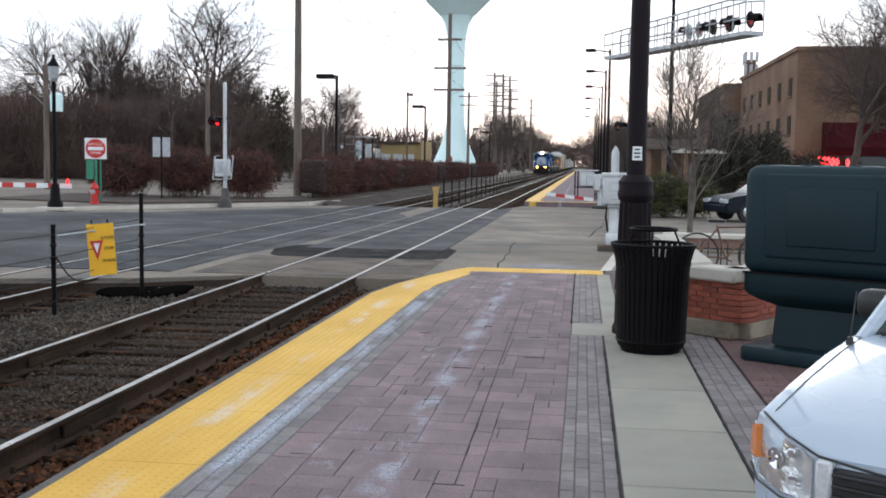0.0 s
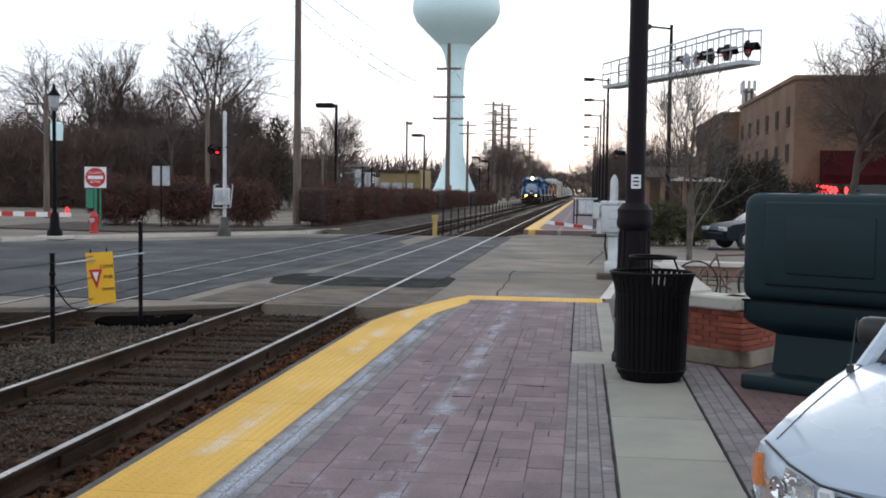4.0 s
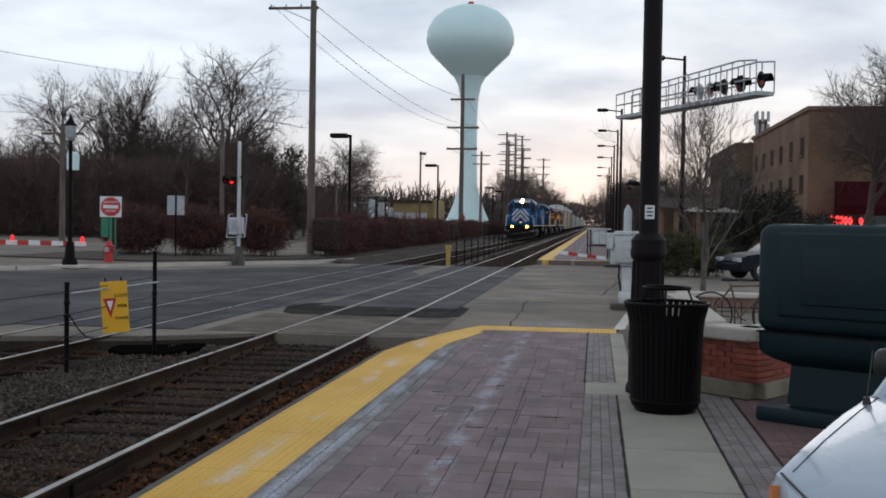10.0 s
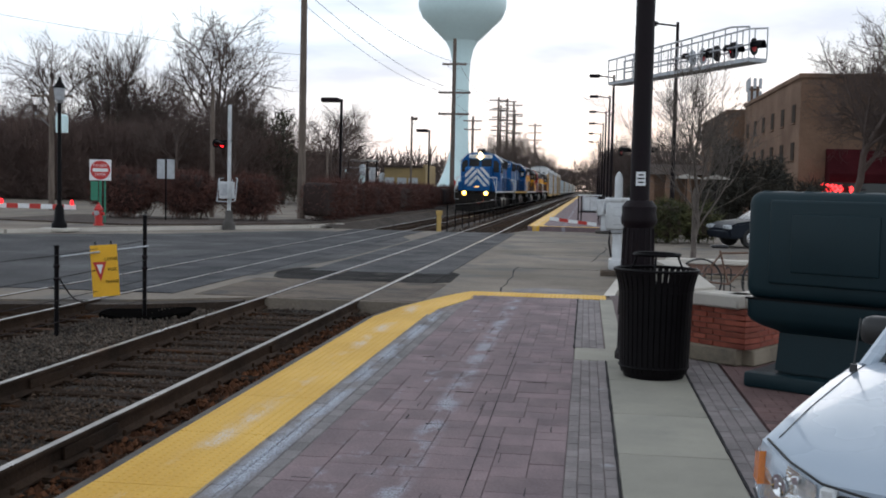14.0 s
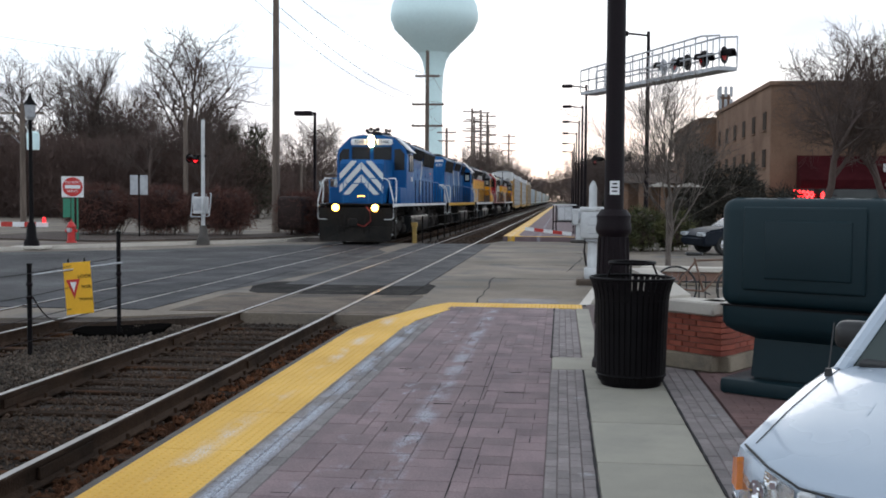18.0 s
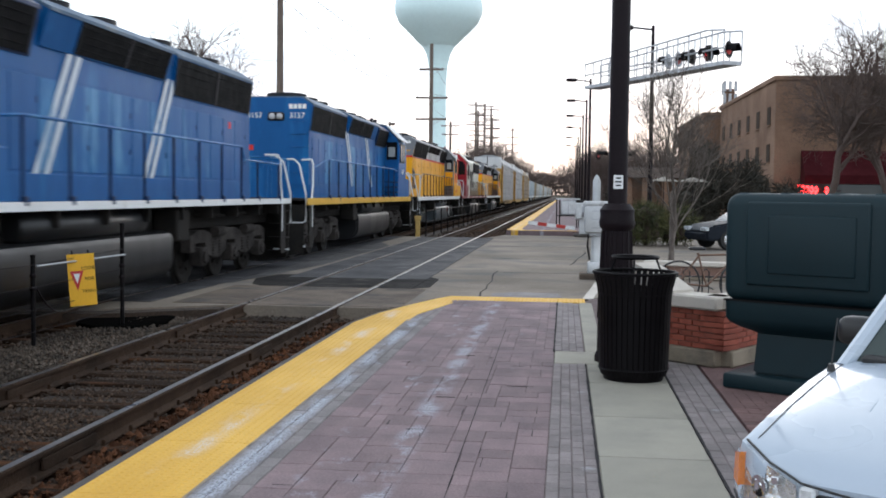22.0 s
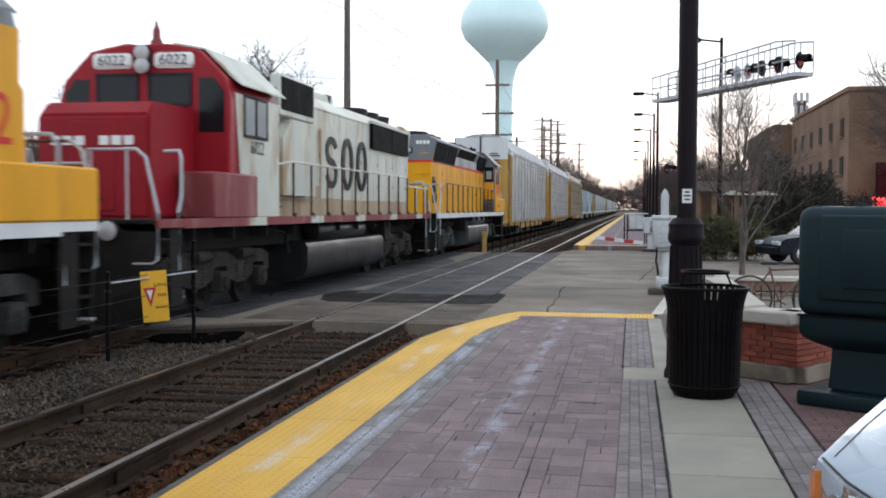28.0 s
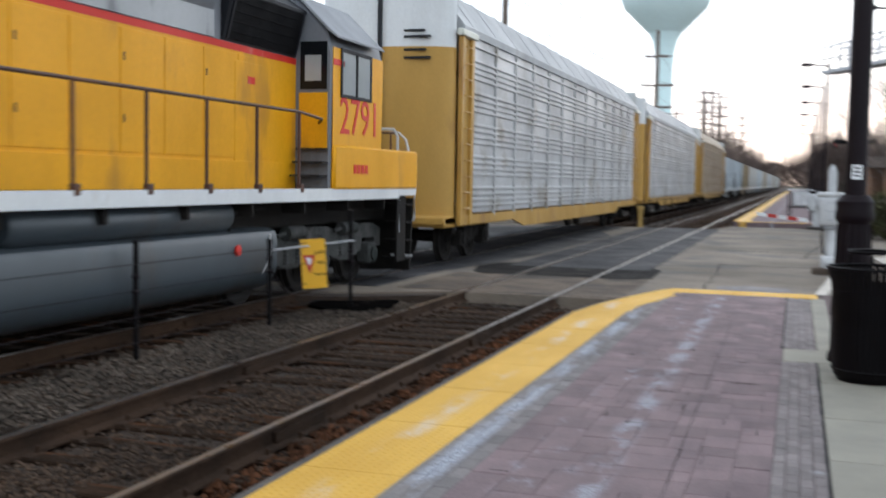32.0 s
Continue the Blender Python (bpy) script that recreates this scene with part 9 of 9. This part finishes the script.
def hedges():
    # near-black colour: the shade deep inside the hedge, painted on
    M_CORESHADE = mat("hedge_core_shade", (0.03, 0.017, 0.014), 0.95, scale=2, fine=0.3, bump=0.3)
    M_STEM = M_BARKDARK
    rows = [(-21.8, -18.9, 44.0, 46.6, 2.12, 0.15), (-18.7, -16.2, 44.4, 46.8, 2.12, 0.15), (-15.9, -13.5, 44.8, 47.0, 2.05, 0.15), (-12.9, -11.25, 46.5, 53.5, 1.9, 0.1), (-12.9, -11.3, 54.4, 57.0, 1.72, 0.15),
            (-12.8, -11.35, 58.5, 66.0, 1.75, 0.1), (-12.75, -11.4, 66.5, 86.0, 1.75, 0.1), (-12.7, -11.4, 87.0, 112.0, 1.75, 0.1), (-12.7, -11.4, 113.0, 150.0, 1.8, 0.1)]
    for k, (x0, x1, y0, y1, top, low) in enumerate(rows):
        root = thing("hedge", (0, 0, 0), "clipped reddish-brown winter hedge in mulch", "hedge", "hedges")
        # added solid block behind the twigs, coloured as the hedge's inner shade
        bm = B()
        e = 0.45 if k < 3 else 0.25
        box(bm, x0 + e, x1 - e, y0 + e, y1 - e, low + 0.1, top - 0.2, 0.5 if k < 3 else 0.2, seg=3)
        part("core", bm, M_CORESHADE, root)
        clumps("twig_mass", [(x0, x1, y0, y1, low - 0.05, top)], int(4200 + 900 * min((x1 - x0) * (y1 - y0), 20)), M_HEDGE, "", "", 0.13, 40 + k, wide=0.09, parent=root, power=2.4 if k < 3 else 4)["kind"] = "stuff"
        bm = B()
        rng = random.Random(k)
        for _ in range(26 if k < 5 else 14):
            x, y = rng.uniform(x0 + 0.5, x1 - 0.5), rng.uniform(y0 + 0.5, min(y1, y0 + 9) - 0.5)
            rod(bm, (x, y, -0.1), (x + rng.uniform(-0.5, 0.5), y + rng.uniform(-0.4, 0.4), low + 0.5), 0.022, 0.012, 4)
        part("stem", bm, M_STEM, root, kind="stuff")


hedges()


def trees():
    big = [split_tree("bare_tree", 3 + k, pose(*p, 0, 0, 40 * k), h, sp, 6, M_BARKDARK, r, "tall bare deciduous tree in the wood", "wood trees", kids=kd, first=fi, upright=up)
           for k, (p, h, sp, r, kd, fi, up) in enumerate((
               ((-33.0, 92, -0.3), 17.2, 1.14, 0.38, (9, 7, 5, 5, 4), 0.38, 0.55),
               ((-43.6, 96, -0.3), 17.6, 0.88, 0.30, (8, 6, 5, 4, 3), 0.30, 0.8),
               ((-49.6, 95, -0.3), 16.4, 0.98, 0.30, (8, 6, 5, 4, 3), 0.45, 0.5),
               ((-40.0, 96, -0.3), 15.6, 0.8, 0.26, (8, 6, 5, 4, 3), 0.25, 0.9)))]
    rng = random.Random(21)
    for k in range(30):
        src = big[k % 4]
        x = -76 + 50 * (k + rng.random()) / 30
        y = rng.uniform(80, 112) if x < -24 else rng.uniform(98, 125)
        s = rng.uniform(0.42, 0.70) if x < -24 else rng.uniform(0.32, 0.5)
        ob = copy_thing(src, pose(x, y, -0.3, 0, 0, rng.uniform(0, 360)))
        ob.scale = (s, s, s * rng.uniform(0.9, 1.1))
    # spreading tree behind the car park lamp, and those by the far line
    for x, y, s in ((-20.9, 92, 0.58), (-44, 150, 0.55), (-52, 160, 0.6), (-17.5, 205, 0.8), (-15.5, 225, 0.85), (-13.8, 250, 0.8), (-20, 260, 0.9), (-13.5, 290, 0.9), (-19, 320, 1.0)):
        ob = copy_thing(big[int(x * 7) % 4], pose(x, y, -0.3, 0, 0, x * 37))
        ob.scale = (s * 1.1, s * 1.1, s)
    # right side
    for x, y, s, r in ((16.9, 74, 0.82, 10), (22.0, 72, 0.85, 100), (24, 80, 0.85, 220), (30, 76, 0.95, 300), (3.6, 66, 0.36, 50), (5.2, 78, 0.38, 140), (3.3, 90, 0.42, 200), (5.0, 105, 0.45, 260), (3.5, 125, 0.5, 330), (6, 140, 0.55, 20), (4.0, 165, 0.55, 80), (5, 190, 0.6, 170), (4.2, 225, 0.68, 240), (6, 260, 0.75, 310)):
        ob = copy_thing(big[int(x * 3 + y) % 4], pose(x, y, -0.3, 0, 0, r))
        ob.scale = (s, s, s)
    # far ends of the line: bare woods on both sides
    for k in range(26):
        side = -1 if k % 2 else 1
        y = 330 + 22 * k * 0.9
        x = side * rng.uniform(9, 34) - 6
        ob = copy_thing(big[k % 4], pose(x, y, -0.3, 0, 0, k * 77))
        s = rng.uniform(0.9, 1.2)
        ob.scale = (s, s, s)
    split_tree("young_tree", 51, pose(2.28, 23.2, 0.05, 0, 0, 30), 5.0, 0.95, 5, M_PALEBARK, 0.055, "young bare street tree with pale bark in the planter", kids=(15, 7, 5, 4), first=0.30, upright=1.0, twig=0.003, wander=0.10, thin=0.9)
    # woods thicket, low brush and far line of woods
    clumps("thicket", [(-80, -24, 80, 96, -0.5, 6.2), (-24.5, -21.5, 96, 104, -0.5, 3.0)], 120000, M_BRUSH, "dense dark brown winter brush at the wood edge", "brush", 0.6, 8, upright=1.3, wide=0.03)
    clumps("thicket", [(-82, -27, 99, 108, -0.5, 8.6), (-48, -38, 97, 104, 5.0, 11.0), (-70, -42, 170, 200, -0.5, 7.0)], 60000, M_BRUSH, "dense dark brown winter brush behind the trees", "brush", 0.9, 9, upright=1.5, wide=0.022)
    clumps("far_woods", [(-160, -16, 300, 330, -1, 9), (4, 90, 230, 260, -1, 9), (-60, -12, 480, 520, -1, 12), (2, 70, 420, 470, -1, 12), (-90, 90, 800, 830, -1, 16)], 30000, M_BARKDARK, "hazy far bare woods along the line", "woods", 2.2, 10, upright=1.2, wide=0.10)
    for x, y, h, w in ((-25.5, 88, 8.0, 1.5), (-28.6, 90, 7.5, 1.3), (-42.5, 92, 7.0, 1.6)):
        root = thing("cedar", (0, 0, 0), "dull green conifer among the bare trees", "tree", "conifers")
        clumps("crown", [(x - w, x + w, y - w, y + w, 0.3, h * 0.6), (x - w * 0.6, x + w * 0.6, y - w * 0.6, y + w * 0.6, h * 0.4, h)], 2600, M_EVERGREEN, "", "", 0.3, int(h * 10), wide=0.12, upright=0.4, parent=root)
        part("trunk", lathe(B(), [(0.2, -0.5), (0.05, h * 0.8), (0, h * 0.8)], 8, at=(x, y, 0)), M_BARK, root)
    for bx, n, material, label in (([(2.2, 3.7, 38.6, 40.4, -0.2, 1.42), (3.3, 4.9, 39.2, 40.8, -0.2, 1.2), (1.9, 2.7, 38.5, 39.5, -0.2, 0.85)], 5200, M_SHRUB, "low spreading evergreen shrub by the street"),
                                   ([(6.4, 8.9, 60, 63, -0.2, 3.2), (6.9, 8.5, 60.3, 62.5, 2.2, 4.7), (9.0, 11.6, 60, 63, -0.2, 2.9), (9.6, 10.9, 60.5, 62.5, 2.3, 3.7), (8.0, 10.0, 60.2, 62.6, 1.0, 3.5), (5.9, 7.2, 58.6, 60, -0.2, 2.2), (11.6, 13.6, 61, 64, -0.2, 2.4)], 14000, M_YEW, "dark brown-green conifers before the building"),
                                   ([(3.2, 4.0, 62, 70, -0.2, 2.2), (3.4, 4.4, 72, 100, -0.2, 2.5)], 5000, M_YEW, "dark shrubs beside the far platform")):
        root = thing("shrub", (0, 0, 0), label, "shrub", "shrubs")
        clumps("foliage", bx, n, material, "", "", 0.13 if n == 5200 else 0.2, n, wide=0.13, parent=root, power=2.2)
        bm = B()
        for b in bx:
            x, y, z = (b[0] + b[1]) / 2, (b[2] + b[3]) / 2, b[4]
            rod(bm, (x, y, -0.5), (x, y, b[5] - 0.4), 0.06, 0.03, 5)
            lathe(bm, [(0, z + 0.1), (min(b[1] - b[0], b[3] - b[2]) * 0.36, z + 0.3), (min(b[1] - b[0], b[3] - b[2]) * 0.3, b[5] * 0.75), (0, b[5] * 0.88)], 9, at=(x, y, 0))
        part("stem", bm, M_YEW if material is M_YEW else M_MULCH, root)


trees()


motions()
